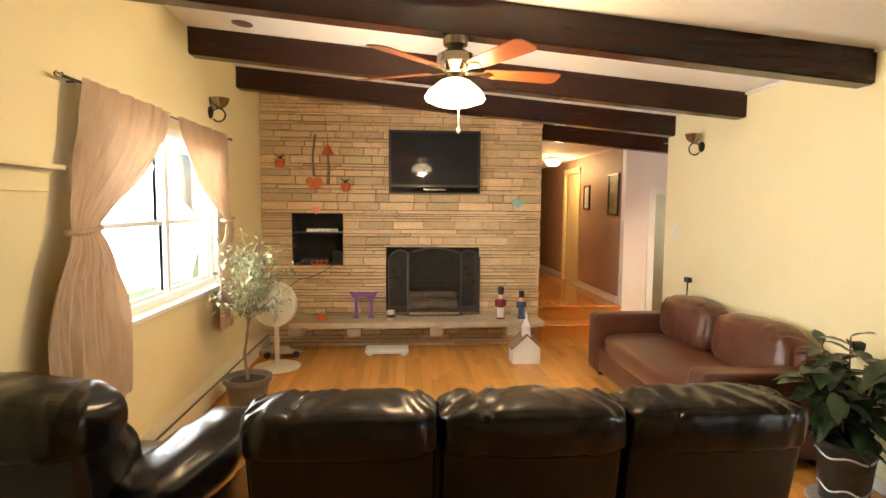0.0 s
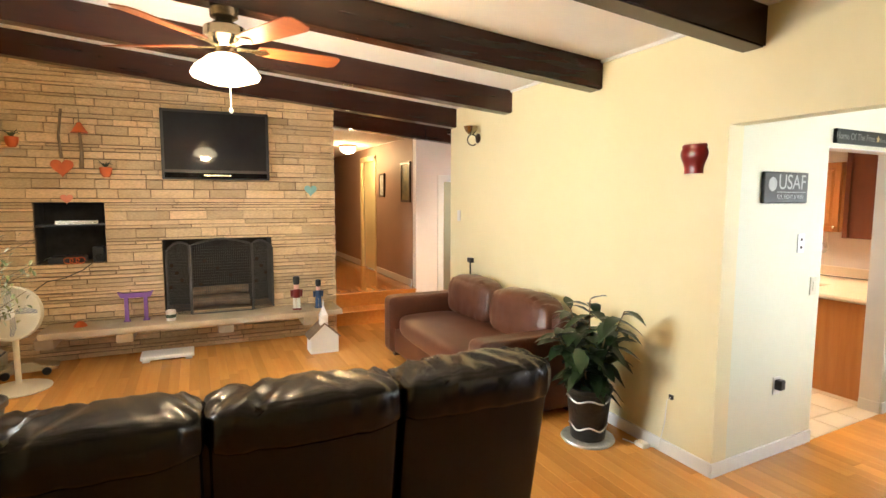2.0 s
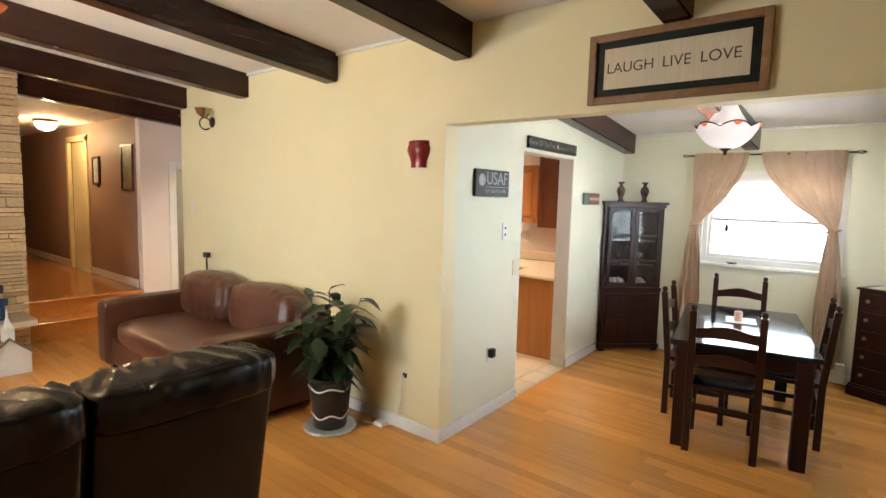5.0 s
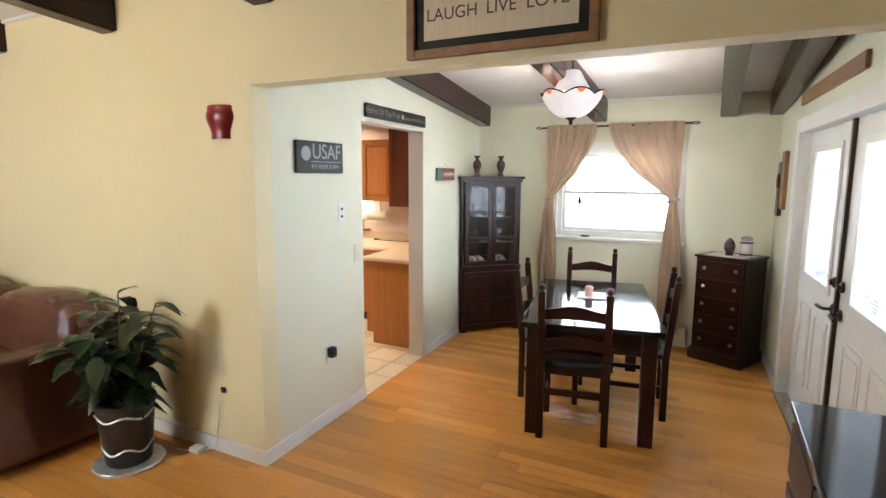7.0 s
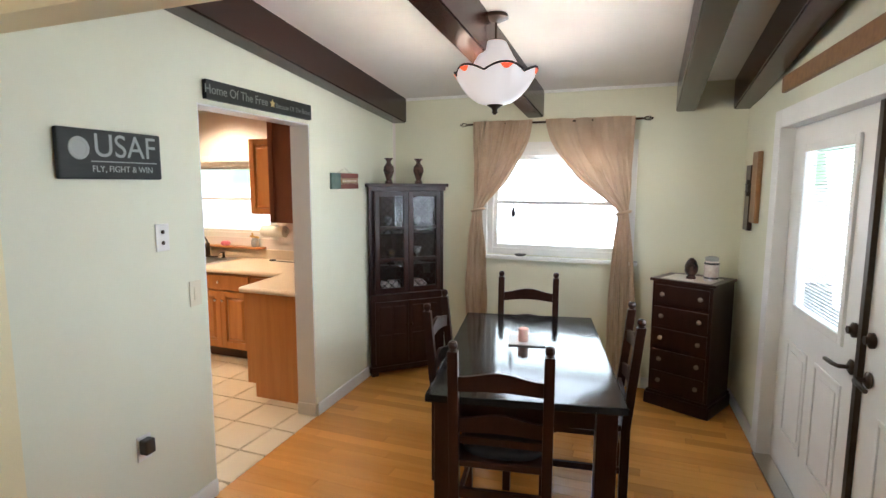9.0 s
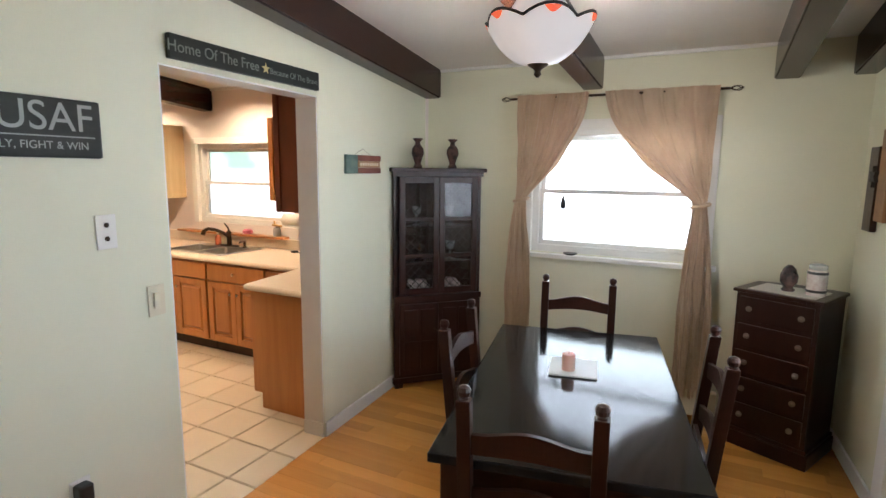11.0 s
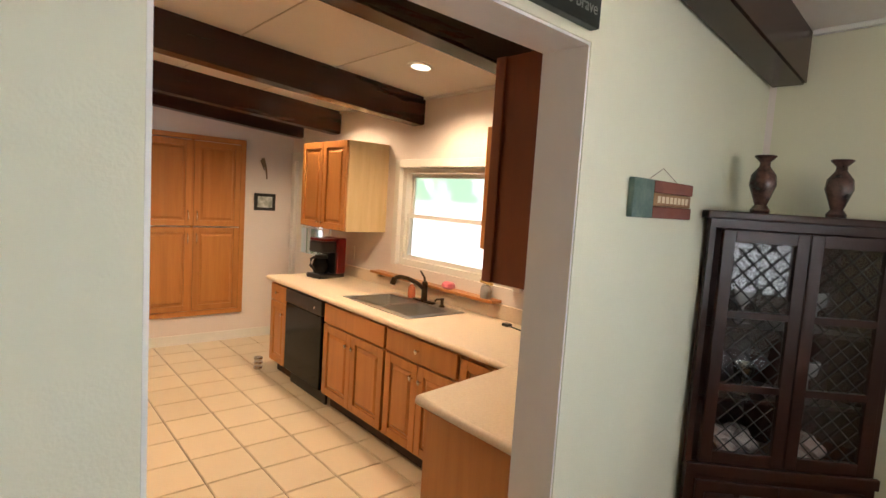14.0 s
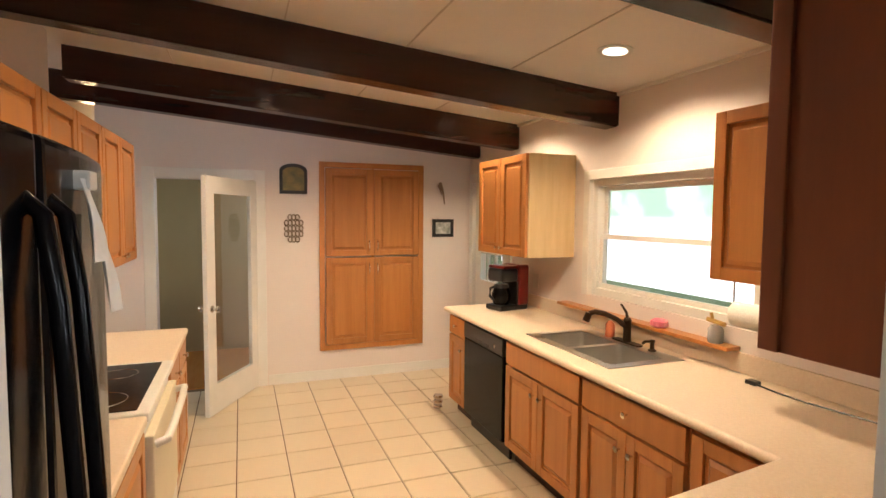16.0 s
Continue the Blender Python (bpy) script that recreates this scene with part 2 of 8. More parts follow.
def grid_solid(bm, fn, nu, nv, thick):
    """A sheet of points fn(u, v), u and v in 0..1, given a thickness along its normals."""
    t = bmesh.new()
    vs = [[t.verts.new(fn(i / nu, j / nv)) for j in range(nv + 1)] for i in range(nu + 1)]
    for i in range(nu):
        for j in range(nv):
            t.faces.new((vs[i][j], vs[i + 1][j], vs[i + 1][j + 1], vs[i][j + 1]))
    bmesh.ops.recalc_face_normals(t, faces=t.faces[:])
    bmesh.ops.solidify(t, geom=t.faces[:], thickness=thick)
    return merge(bm, t)


def prism(bm, outline, z0, z1, m=None, bevel=0.0):
    """A closed outline of (x, y) raised from z0 to z1."""
    t = bmesh.new()
    lo = [t.verts.new((x, y, z0)) for x, y in outline]
    hi = [t.verts.new((x, y, z1)) for x, y in outline]
    t.faces.new(lo[::-1])
    t.faces.new(hi)
    for i in range(len(lo)):
        j = (i + 1) % len(lo)
        t.faces.new((lo[i], lo[j], hi[j], hi[i]))
    bmesh.ops.recalc_face_normals(t, faces=t.faces[:])
    if bevel:
        bmesh.ops.bevel(t, geom=t.edges[:], offset=bevel, segments=2, affect="EDGES", profile=0.6)
    if m is not None:
        bmesh.ops.transform(t, matrix=m, verts=t.verts)
    return merge(bm, t)


def cushion(bm, x0, y0, z0, x1, y1, z1, puff=0.05, n=8, wrinkle=0.0, seed=0, m=None, fx=4.0, fy=4.0, fz=4.0, power=4.2):
    """A soft padded block: a rounded box with swollen faces and creases."""
    t = bmesh.new()
    bmesh.ops.create_cube(t, size=2)
    bmesh.ops.subdivide_edges(t, edges=t.edges[:], cuts=n, use_grid_fill=True)
    c = Vector(((x0 + x1) / 2, (y0 + y1) / 2, (z0 + z1) / 2))
    h = Vector(((x1 - x0) / 2, (y1 - y0) / 2, (z1 - z0) / 2))
    for v in t.verts:
        p = v.co.copy()
        k = (abs(p.x) ** power + abs(p.y) ** power + abs(p.z) ** power) ** (1 / power)
        q = p / k
        w = Vector((q.x * h.x, q.y * h.y, q.z * h.z))
        bulge = (1 - p.x ** 2) * (1 - p.y ** 2) + (1 - p.y ** 2) * (1 - p.z ** 2) + (1 - p.x ** 2) * (1 - p.z ** 2)
        d = Vector((p.x / max(h.x, 0.05), p.y / max(h.y, 0.05), p.z / max(h.z, 0.05))).normalized()
        w += d * puff * bulge * 0.5
        w += c
        if wrinkle:
            k = noise.noise(Vector((w.x * fx + seed * 7.3, w.y * fy, w.z * fz)))
            k2 = noise.noise(Vector((w.x * fx * 2.7 + seed, w.y * fy * 2.7, w.z * fz * 2.7)))
            w += d * wrinkle * (k + 0.5 * k2)
        v.co = w
    if m is not None:
        bmesh.ops.transform(t, matrix=m, verts=t.verts)
    return merge(bm, t)


def beam_z(x):
    """Underside of the beams at x: the roof falls towards the east."""
    return 2.395 - 0.087 * (x - 3.0)


def ceil_z(x):
    return beam_z(x) + 0.205


# ---- structure ----
LX, FY, RX, EX, PY, SY, BY = -1.42, 6.20, 3.0, 6.34, 6.78, -0.70, -2.6
TURN_P = 3.2
PW = pose(RX, 2.0, 0, 0, 0, TURN_P)       # partition between dining room and kitchen: local x along it, local -y the dining side


def wall(name, bm, material, label):
    return whole(name, bm, material, label, "wall", kind="structure")


def slanted(bm, x0, x1, y0, y1, z0, top=0.0):
    """A wall block whose top follows the sloping ceiling."""
    t = bmesh.new()
    vs = []
    for x, y in ((x0, y0), (x1, y0), (x1, y1), (x0, y1)):
        vs.append((t.verts.new((x, y, z0)), t.verts.new((x, y, ceil_z(x) + top))))
    t.faces.new([v[0] for v in vs][::-1])
    t.faces.new([v[1] for v in vs])
    for i in range(4):
        a, b = vs[i], vs[(i + 1) % 4]
        t.faces.new((a[0], b[0], b[1], a[1]))
    bmesh.ops.recalc_face_normals(t, faces=t.faces[:])
    return merge(bm, t)


# west wall with the window
WY0, WY1, WZ0, WZ1 = 2.95, 4.72, 0.97, 2.12
bm = B()
slanted(bm, LX - 0.15, LX, BY, WY0, 0, 0.05)
slanted(bm, LX - 0.15, LX, WY1, FY + 0.5, 0, 0.05)
box(bm, LX - 0.15, WY0, 0, LX, WY1, WZ0)
slanted(bm, LX - 0.15, LX, WY0, WY1, WZ1, 0.05)
wall("wall_west", bm, "yellow_wall", "pale yellow painted wall with a double window")
# wall behind the start of the walk
bm = B()
slanted(bm, LX - 0.15, RX + 0.13, BY - 0.15, BY, 0, 0.05)
wall("wall_south", bm, "yellow_wall", "pale yellow painted plain wall")
# wall between living room and kitchen, header over the dining opening, and the stub beyond it
bm = B()
slanted(bm, RX, RX + 0.12, 2.0, 5.52, 0, 0.05)
slanted(bm, RX, RX + 0.12, SY, 2.0, 2.03, 0.05)
slanted(bm, RX, RX + 0.12, BY, SY, 0, 0.05)
wall("wall_middle", bm, "yellow_wall", "pale yellow wall with a wide opening to the dining room")
# partition
D0, D1 = 1.015, 1.985
bm = B()
t = B()
slanted(t, RX + 0.122, RX + D0, 2.0, 2.14, 0, 0.05)
slanted(t, RX + D1, EX + 0.02, 2.0, 2.14, 0, 0.05)
slanted(t, RX + D0, RX + D1, 2.0, 2.14, 1.96, 0.05)
bmesh.ops.transform(t, matrix=PW @ Matrix.Translation((-RX, -2.0, 0)), verts=t.verts)
merge(bm, t)
wall("wall_partition", bm, "sage_wall", "pale sage wall with a doorway to the kitchen")
# east wall with two windows and a door opening
DW = (0.20, 1.32, 1.00, 1.86)
KW = (3.50, 4.78, 1.03, 1.80)
KD = (5.95, 6.70, 0.0, 1.88)
bm = B()
ys = [SY - 0.15, DW[0], DW[1], 2.14]
for y0, y1, holes in ((SY - 0.15, DW[0], None), (DW[0], DW[1], DW), (DW[1], 2.16, None)):
    if holes:
        box(bm, EX, y0, 0, EX + 0.15, y1, holes[2])
        slanted(bm, EX, EX + 0.15, y0, y1, holes[3], 0.05)
    else:
        slanted(bm, EX, EX + 0.15, y0, y1, 0, 0.05)
wall("wall_east_dining", bm, "sage_wall", "pale sage wall with a curtained window")
bm = B()
for y0, y1, holes in ((2.16, KW[0], None), (KW[0], KW[1], KW), (KW[1], KD[0], None), (KD[0], KD[1], KD), (KD[1], PY + 0.15, None)):
    if holes:
        if holes[2] > 0:
            box(bm, EX, y0, 0, EX + 0.15, y1, holes[2])
        slanted(bm, EX, EX + 0.15, y0, y1, holes[3], 0.05)
    else:
        slanted(bm, EX, EX + 0.15, y0, y1, 0, 0.05)
wall("wall_east_kitchen", bm, "lilac_wall", "pale lilac kitchen wall with a window")
# dining south wall with the double doors, parallel to the partition
SW = pose(4.2, -0.69, 0, 0, 0, TURN_P) @ pose(-4.2, 0.70, 0)
FD = (3.36, 5.50, 0.0, 1.90)
bm = B()
slanted(bm, RX + 0.12, FD[0], SY - 0.15, SY, 0, 0.05)
slanted(bm, FD[0], FD[1], SY - 0.15, SY, FD[3], 0.05)
slanted(bm, FD[1], EX, SY - 0.15, SY, 0, 0.05)
wall("wall_south_dining", bm, "sage_wall", "pale sage wall with white double doors").matrix_basis = SW
# kitchen north wall with a doorway
ND = (3.49, 4.27, 0.0, 1.84)
bm = B()
slanted(bm, 3.08, ND[0], PY, PY + 0.12, 0, 0.05)
slanted(bm, ND[0], ND[1], PY, PY + 0.12, ND[3], 0.05)
slanted(bm, ND[1], EX, PY, PY + 0.12, 0, 0.05)
wall("wall_north_kitchen", bm, "lilac_wall", "pale lilac kitchen wall with a glazed door")
bm = B()
slanted(bm, RX + 0.12, RX + 0.13, 2.16, 5.52, 0, 0.04)
wall("wall_west_kitchen", bm, "lilac_wall", "pale lilac kitchen wall behind the stove")

# floors
bm = B()
box(bm, LX - 0.1, BY - 0.1, -0.12, EX + 0.1, 7.0, -0.012)
whole("subfloor", bm, "grout", "dark subfloor under boards and tiles", "floor", kind="structure")
bm = B()
box(bm, LX, BY, -0.0115, RX + 0.05, 6.49, -0.003)
box(bm, RX + 0.055, SY - 0.1, -0.0115, EX, 2.0, -0.003)
whole("floor_underlay", bm, "underlay", "brown filler in the joints between oak boards", "floor", kind="structure")
# ceilings
bm = B()
t = B()
vs = []
for x, y in ((LX - 0.2, BY - 0.2), (EX + 0.25, BY - 0.2), (EX + 0.25, 7.2), (LX - 0.2, 7.2)):
    vs.append((t.verts.new((x, y, ceil_z(x))), t.verts.new((x, y, ceil_z(x) + 0.12))))
t.faces.new([v[0] for v in vs][::-1])
t.faces.new([v[1] for v in vs])
for i in range(4):
    a, b = vs[i], vs[(i + 1) % 4]
    t.faces.new((a[0], b[0], b[1], a[1]))
bmesh.ops.recalc_face_normals(t, faces=t.faces[:])
merge(bm, t)
whole("ceiling", bm, "ceiling", "off-white sloping panelled ceiling", "ceiling", kind="structure")


def ceiling_seam(x0, y0, x1, y1, name="ceiling_batten"):
    """A thin strip that follows the sloping ceiling."""
    bm = B()
    box(bm, x0, y0, -0.004, x1, y1, 0.002)
    for v in bm.verts:
        v.co.z += ceil_z(v.co.x) - 0.001
    return whole(name, bm, "seam", "narrow grey seam between ceiling panels", "trim", kind="structure")


M["seam"] = mat("seam", (0.60, 0.56, 0.50), (0.66, 0.62, 0.56), 4.0, 0.7)
for y0, y1 in ((3.15, 4.52), (4.65, 5.78)):
    for x in (3.75, 4.36, 4.97, 5.58):
        ceiling_seam(x, y0, x + 0.006, y1)
# cove trims where the ceiling meets the walls
for x0, y0, x1, y1 in ((RX - 0.022, 1.95, RX - 0.001, 3.03), (RX - 0.022, 3.16, RX - 0.001, 4.23), (EX - 0.022, -0.10, EX - 0.001, 0.86), (EX - 0.022, 0.99, EX - 0.001, 2.05), (EX - 0.022, 3.15, EX - 0.001, 4.52), (EX - 0.022, 4.65, EX - 0.001, 5.78)):
    bm = B()
    box(bm, x0, y0, -0.020, x1, y1, 0.0, 0.004)
    for v in bm.verts:
        v.co.z += ceil_z(v.co.x) - 0.001
    whole("trim_cove", bm, "white_trim", "thin white cove trim under the ceiling", "trim", kind="structure")


def roof_beam(x0, x1, y0, w=0.13, rot=None):
    t = B()
    box(t, x0, y0, 0, x1, y0 + w, 1, 0)
    for v in t.verts:
        at = v.co.x + (RX if y0 == -0.13 else 0)
        v.co.z = beam_z(at) if v.co.z < 0.5 else ceil_z(at) + 0.01
    edges = [e for e in t.edges if all(v.co.z < ceil_z(v.co.x + (RX if y0 == -0.13 else 0)) - 0.05 for v in e.verts)]
    bmesh.ops.bevel(t, geom=edges, offset=0.008, segments=2, affect="EDGES")
    return whole("ceiling_beam", t, "beam", "dark-stained wooden beam under the sloping ceiling", "beam", group="ceiling beams")


for y in (-0.6, 0.61, 1.82, 3.03, 4.23, 5.38):
    roof_beam(LX, RX, y)
roof_beam(1.82, RX + 0.128, 6.58)
for y in (-0.60, -0.23, 0.86):
    roof_beam(RX + 0.12, EX, y)
roof_beam(0.13, EX - RX, -0.13, 0.126).matrix_basis = PW
for y in (3.02, 4.52, 5.78, 6.55):
    roof_beam(RX + 0.13, EX, y)


# ---- boards, tiles, steps ----
def wood_floor():
    """Oak strip floor of the living and dining rooms: near boards are pieces, the rest is joined."""
    rng = random.Random(3)
    floor = thing("floor", "honey oak strip floor with a glossy finish", "floor", kind="structure")
    rest = B()
    w = 0.082
    shared = {}
    count = 0
    x = LX
    while x < EX:
        y = BY - rng.random() * 1.2
        top = 6.5 if x < RX else 2.0 + (x - RX) * math.tan(radians(TURN_P))
        bottom = BY if x < RX + 0.1 else SY - 0.1
        while y < top:
            n = rng.choice((0.7, 0.95, 1.2, 1.5))
            y0, y1 = max(y, bottom), min(y + n, top)
            y += n
            if y1 - y0 < 0.03:
                continue
            x1 = min(x + w, EX)
            near = (1.9 < x < 5.6 and -0.6 < y0 < 2.6) and abs((y1 - y0) - n) < 1e-6 and x1 - x > w - 1e-6
            if near and count < 290:
                if n not in shared:
                    t = B()
                    box(t, -w / 2 + 0.0004, -n / 2 + 0.0004, -0.012, w / 2 - 0.0004, n / 2 - 0.0004, 0)
                    edges = [e for e in t.edges if all(v.co.z > -0.001 for v in e.verts)]
                    bmesh.ops.bevel(t, geom=edges, offset=0.0012, segments=1, affect="EDGES")
                    me = bpy.data.meshes.new("floor_board")
                    t.to_mesh(me)
                    t.free()
                    me.materials.append(M["oak_floor"])
                    shared[n] = me
                ob = new("floor_board", shared[n])
                ob.location = ((x + x1) / 2, (y0 + y1) / 2, 0)
                ob.parent = floor
                count += 1
            else:
                v = [rest.verts.new(p) for p in ((x + 0.0004, y0 + 0.0004, 0), (x1 - 0.0004, y0 + 0.0004, 0), (x1 - 0.0004, y1 - 0.0004, 0), (x + 0.0004, y1 - 0.0004, 0))]
                lo = [rest.verts.new((p.co.x, p.co.y, -0.012)) for p in v]
                rest.faces.new(v)
                for i in range(4):
                    rest.faces.new((v[i], lo[i], lo[(i + 1) % 4], v[(i + 1) % 4]))
        x += w
    tagged(part("floor_boards", rest, "oak_rest", floor), kind="stuff")


def island_vary(m):
    """Vary the joined boards one by one."""
    nt = m.node_tree
    geo = nt.nodes.new("ShaderNodeNewGeometry")
    info = next(n for n in nt.nodes if n.type == "OBJECT_INFO")
    for l in list(info.outputs["Random"].links):
        nt.links.new(geo.outputs["Random Per Island"], l.to_socket)


M["oak_rest"] = mat("oak_rest", (0.51, 0.220, 0.044), (0.63, 0.31, 0.076), 2.2, 0.24, stretch=(9, 0.7, 4), mix=1.2, vary=0.18, detail=3)
island_vary(M["oak_rest"])


# white hall door; the warm lamplight on it is mixed into this yellow
M["lamplight_tinted_door"] = mat("lamplight_tinted_door", (0.78, 0.66, 0.36), (0.80, 0.69, 0.40), 2.0, 0.4)
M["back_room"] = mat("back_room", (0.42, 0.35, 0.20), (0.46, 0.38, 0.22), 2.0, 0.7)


def tile_floor():
    floor = thing("floor_tiled", "cream square ceramic floor tiles with brown grout", "floor", kind="structure")
    size, gap = 0.302, 0.007
    t = B()
    box(t, -size / 2 + gap / 2, -size / 2 + gap / 2, -0.01, size / 2 - gap / 2, size / 2 - gap / 2, 0.0)
    edges = [e for e in t.edges if all(v.co.z > -0.001 for v in e.verts)]
    bmesh.ops.bevel(t, geom=edges, offset=0.004, segments=2, affect="EDGES")
    me = bpy.data.meshes.new("floor_tile")
    t.to_mesh(me)
    t.free()
    me.materials.append(M["tile"])
    for i in range(12):
        for j in range(-1, 17):
            x, y = 4.41 + size * (i - 4.5), 6.50 + size * (0.5 - 15 + j)
            if x < RX + 0.1 or y < 2.0 + (x - RX) * math.tan(radians(TURN_P)) - size * 0.55 or y > PY + 0.1 or x > EX:
                continue
            line = 2.0 + (x - RX) * math.tan(radians(TURN_P)) + 0.004
            if y - line < size * 0.56:
                # tiles cut along the edge of the oak boards
                t = B()
                t.from_mesh(me)
                bmesh.ops.bisect_plane(t, geom=t.verts[:] + t.edges[:] + t.faces[:], plane_co=(0, line - y, 0),
                                       plane_no=(math.sin(radians(TURN_P)), -math.cos(radians(TURN_P)), 0), clear_outer=True)
                if not t.faces:
                    t.free()
                    continue
                cut = bpy.data.meshes.new("floor_tile")
                t.to_mesh(cut)
                t.free()
                cut.materials.append(M["tile"])
                ob = new("floor_tile", cut)
            else:
                ob = new("floor_tile", me)
            ob.location = (x, y, 0.001)
            ob.parent = floor


def steps():
    st = thing("stairs", "two oak steps up to the hallway", "steps", kind="structure")
    for k, (y, z) in enumerate(((6.48, 0.18), (6.78, 0.36))):
        bm = B()
        box(bm, 1.83, y, 0, 3.07, y + (0.30 if k == 0 else 0.1), z - 0.026)
        part("riser", bm, "oak_step", st)
        bm = B()
        box(bm, 1.825, y - 0.025, z - 0.026, 3.075, y + (0.30 if k == 0 else 0.06), z, 0.008)
        part("tread", bm, "oak_step", st)
    bm = B()
    box(bm, 1.82, 6.84, 0.2, 3.08, 13.0, 0.358)
    whole("floor_hall", bm, "oak_step", "glossy oak hallway floor above the steps", "floor", kind="structure")


M["oak_step"] = mat("oak_step", (0.48, 0.18, 0.034), (0.60, 0.27, 0.065), 3.0, 0.2, bump=0.04, bscale=14, stretch=(8, 0.8, 8), mix=0.9, coat=0.4)
wood_floor()
tile_floor()
steps()

# hallway walls
HZ = 2.46
bm = B()
box(bm, 3.08, 6.91, 0.3, 3.2, 8.55, HZ)
box(bm, 3.08, 9.45, 0.3, 3.2, 13, HZ)
box(bm, 3.08, 8.55, 2.3, 3.2, 9.45, HZ)
wall("wall_hall_east", bm, "hall_wall", "brown painted hallway wall with a doorway")
bm = B()
box(bm, 1.70, 6.71, 0.3, 1.82, 13, HZ)
box(bm, 1.70, 13, 0.3, 3.2, 13.12, HZ)
wall("wall_hall_west", bm, "hall_wall", "brown painted hallway wall")
bm = B()
box(bm, 1.6, 6.74, HZ, 3.4, 13.2, HZ + 0.08)
whole("ceiling_hall", bm, "ceiling", "white hallway ceiling", "ceiling", kind="structure")
dr = thing("door_hall", "closed white hallway door with warm lamplight painted into its yellow", "door", kind="structure")
bm = B()
box(bm, 3.12, 8.63, 0.36, 3.16, 9.37, 2.24, 0.004)
part("leaf", bm, "lamplight_tinted_door", dr)
bm = B()
box(bm, 3.06, 8.55, 0.36, 3.11, 8.64, 2.31, 0.004)
part("casing", bm, "lamplight_tinted_door", dr)
bm = B()
box(bm, 3.06, 9.36, 0.36, 3.11, 9.45, 2.31, 0.004)
part("casing", bm, "lamplight_tinted_door", dr)
bm = B()
box(bm, 3.06, 8.55, 2.23, 3.11, 9.45, 2.315, 0.004)
part("casing_head", bm, "lamplight_tinted_door", dr)
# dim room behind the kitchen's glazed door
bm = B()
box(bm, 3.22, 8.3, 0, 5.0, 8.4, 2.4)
# unseen opening, added on the east side to let more light in
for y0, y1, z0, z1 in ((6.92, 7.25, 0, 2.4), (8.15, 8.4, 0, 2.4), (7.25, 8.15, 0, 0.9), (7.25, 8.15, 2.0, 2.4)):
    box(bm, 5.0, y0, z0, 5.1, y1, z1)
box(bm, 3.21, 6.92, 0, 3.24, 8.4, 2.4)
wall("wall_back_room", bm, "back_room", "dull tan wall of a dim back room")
bm = B()
box(bm, 3.2, 6.9, -0.05, 5.1, 8.4, 0.0)
whole("floor_back_room", bm, "oak_step", "dark wooden floor of a dim back room", "floor", kind="structure")
bm = B()
box(bm, 3.2, 6.92, 2.4, 5.1, 8.4, 2.46)
whole("ceiling_back_room", bm, "ceiling", "white ceiling of a dim back room", "ceiling", kind="structure")


def strip(name, x0, y0, x1, y1, z0, z1, out, label, material="white_trim", m=None):
    """Baseboard or trim along a wall."""
    bm = B()
    box(bm, x0, y0, z0, x1, y1, z1, 0.004)
    return whole(name, bm, material, label, "trim", kind="structure", m=m)


LB = "white painted wooden baseboard"
strip("baseboard", RX - 0.016, 2.0, RX - 0.001, 5.5, 0, 0.085, 0, LB)
strip("baseboard", -0.016, -0.016, D0 - 0.002, -0.001, 0, 0.085, 0, LB, m=PW)
strip("baseboard", D1 + 0.0, -0.016, EX - RX - 0.02, -0.001, 0, 0.085, 0, LB, m=PW)
strip("baseboard", D1 - 0.014, 0.0, D1 - 0.001, 0.14, 0, 0.085, 0, LB, m=PW)
strip("baseboard", EX - 0.016, SY, EX - 0.001, 2.08, 0, 0.085, 0, LB)
strip("baseboard", FD[1] + 0.1, SY + 0.001, EX - 0.02, SY + 0.016, 0, 0.085, 0, LB, m=SW)
strip("baseboard", ND[1] + 0.1, PY - 0.016, EX, PY - 0.001, 0, 0.095, 0, LB)
strip("baseboard", 3.066, 6.93, 3.079, 8.54, 0.36, 0.46, 0, LB)
strip("baseboard", 3.066, 9.46, 3.079, 12.9, 0.36, 0.46, 0, LB)
# painted jamb lining of the kitchen doorway
bm = B()
box(bm, D1 - 0.008, 0.002, 0.086, D1 - 0.001, 0.138, 1.96)
box(bm, D0 + 0.001, 0.002, 0, D0 + 0.008, 0.138, 1.96)
box(bm, D0, 0.002, 1.952, D1, 0.138, 1.959)
whole("trim_doorway", bm, "white_trim", "white painted lining of the kitchen doorway", "trim", kind="structure", m=PW)


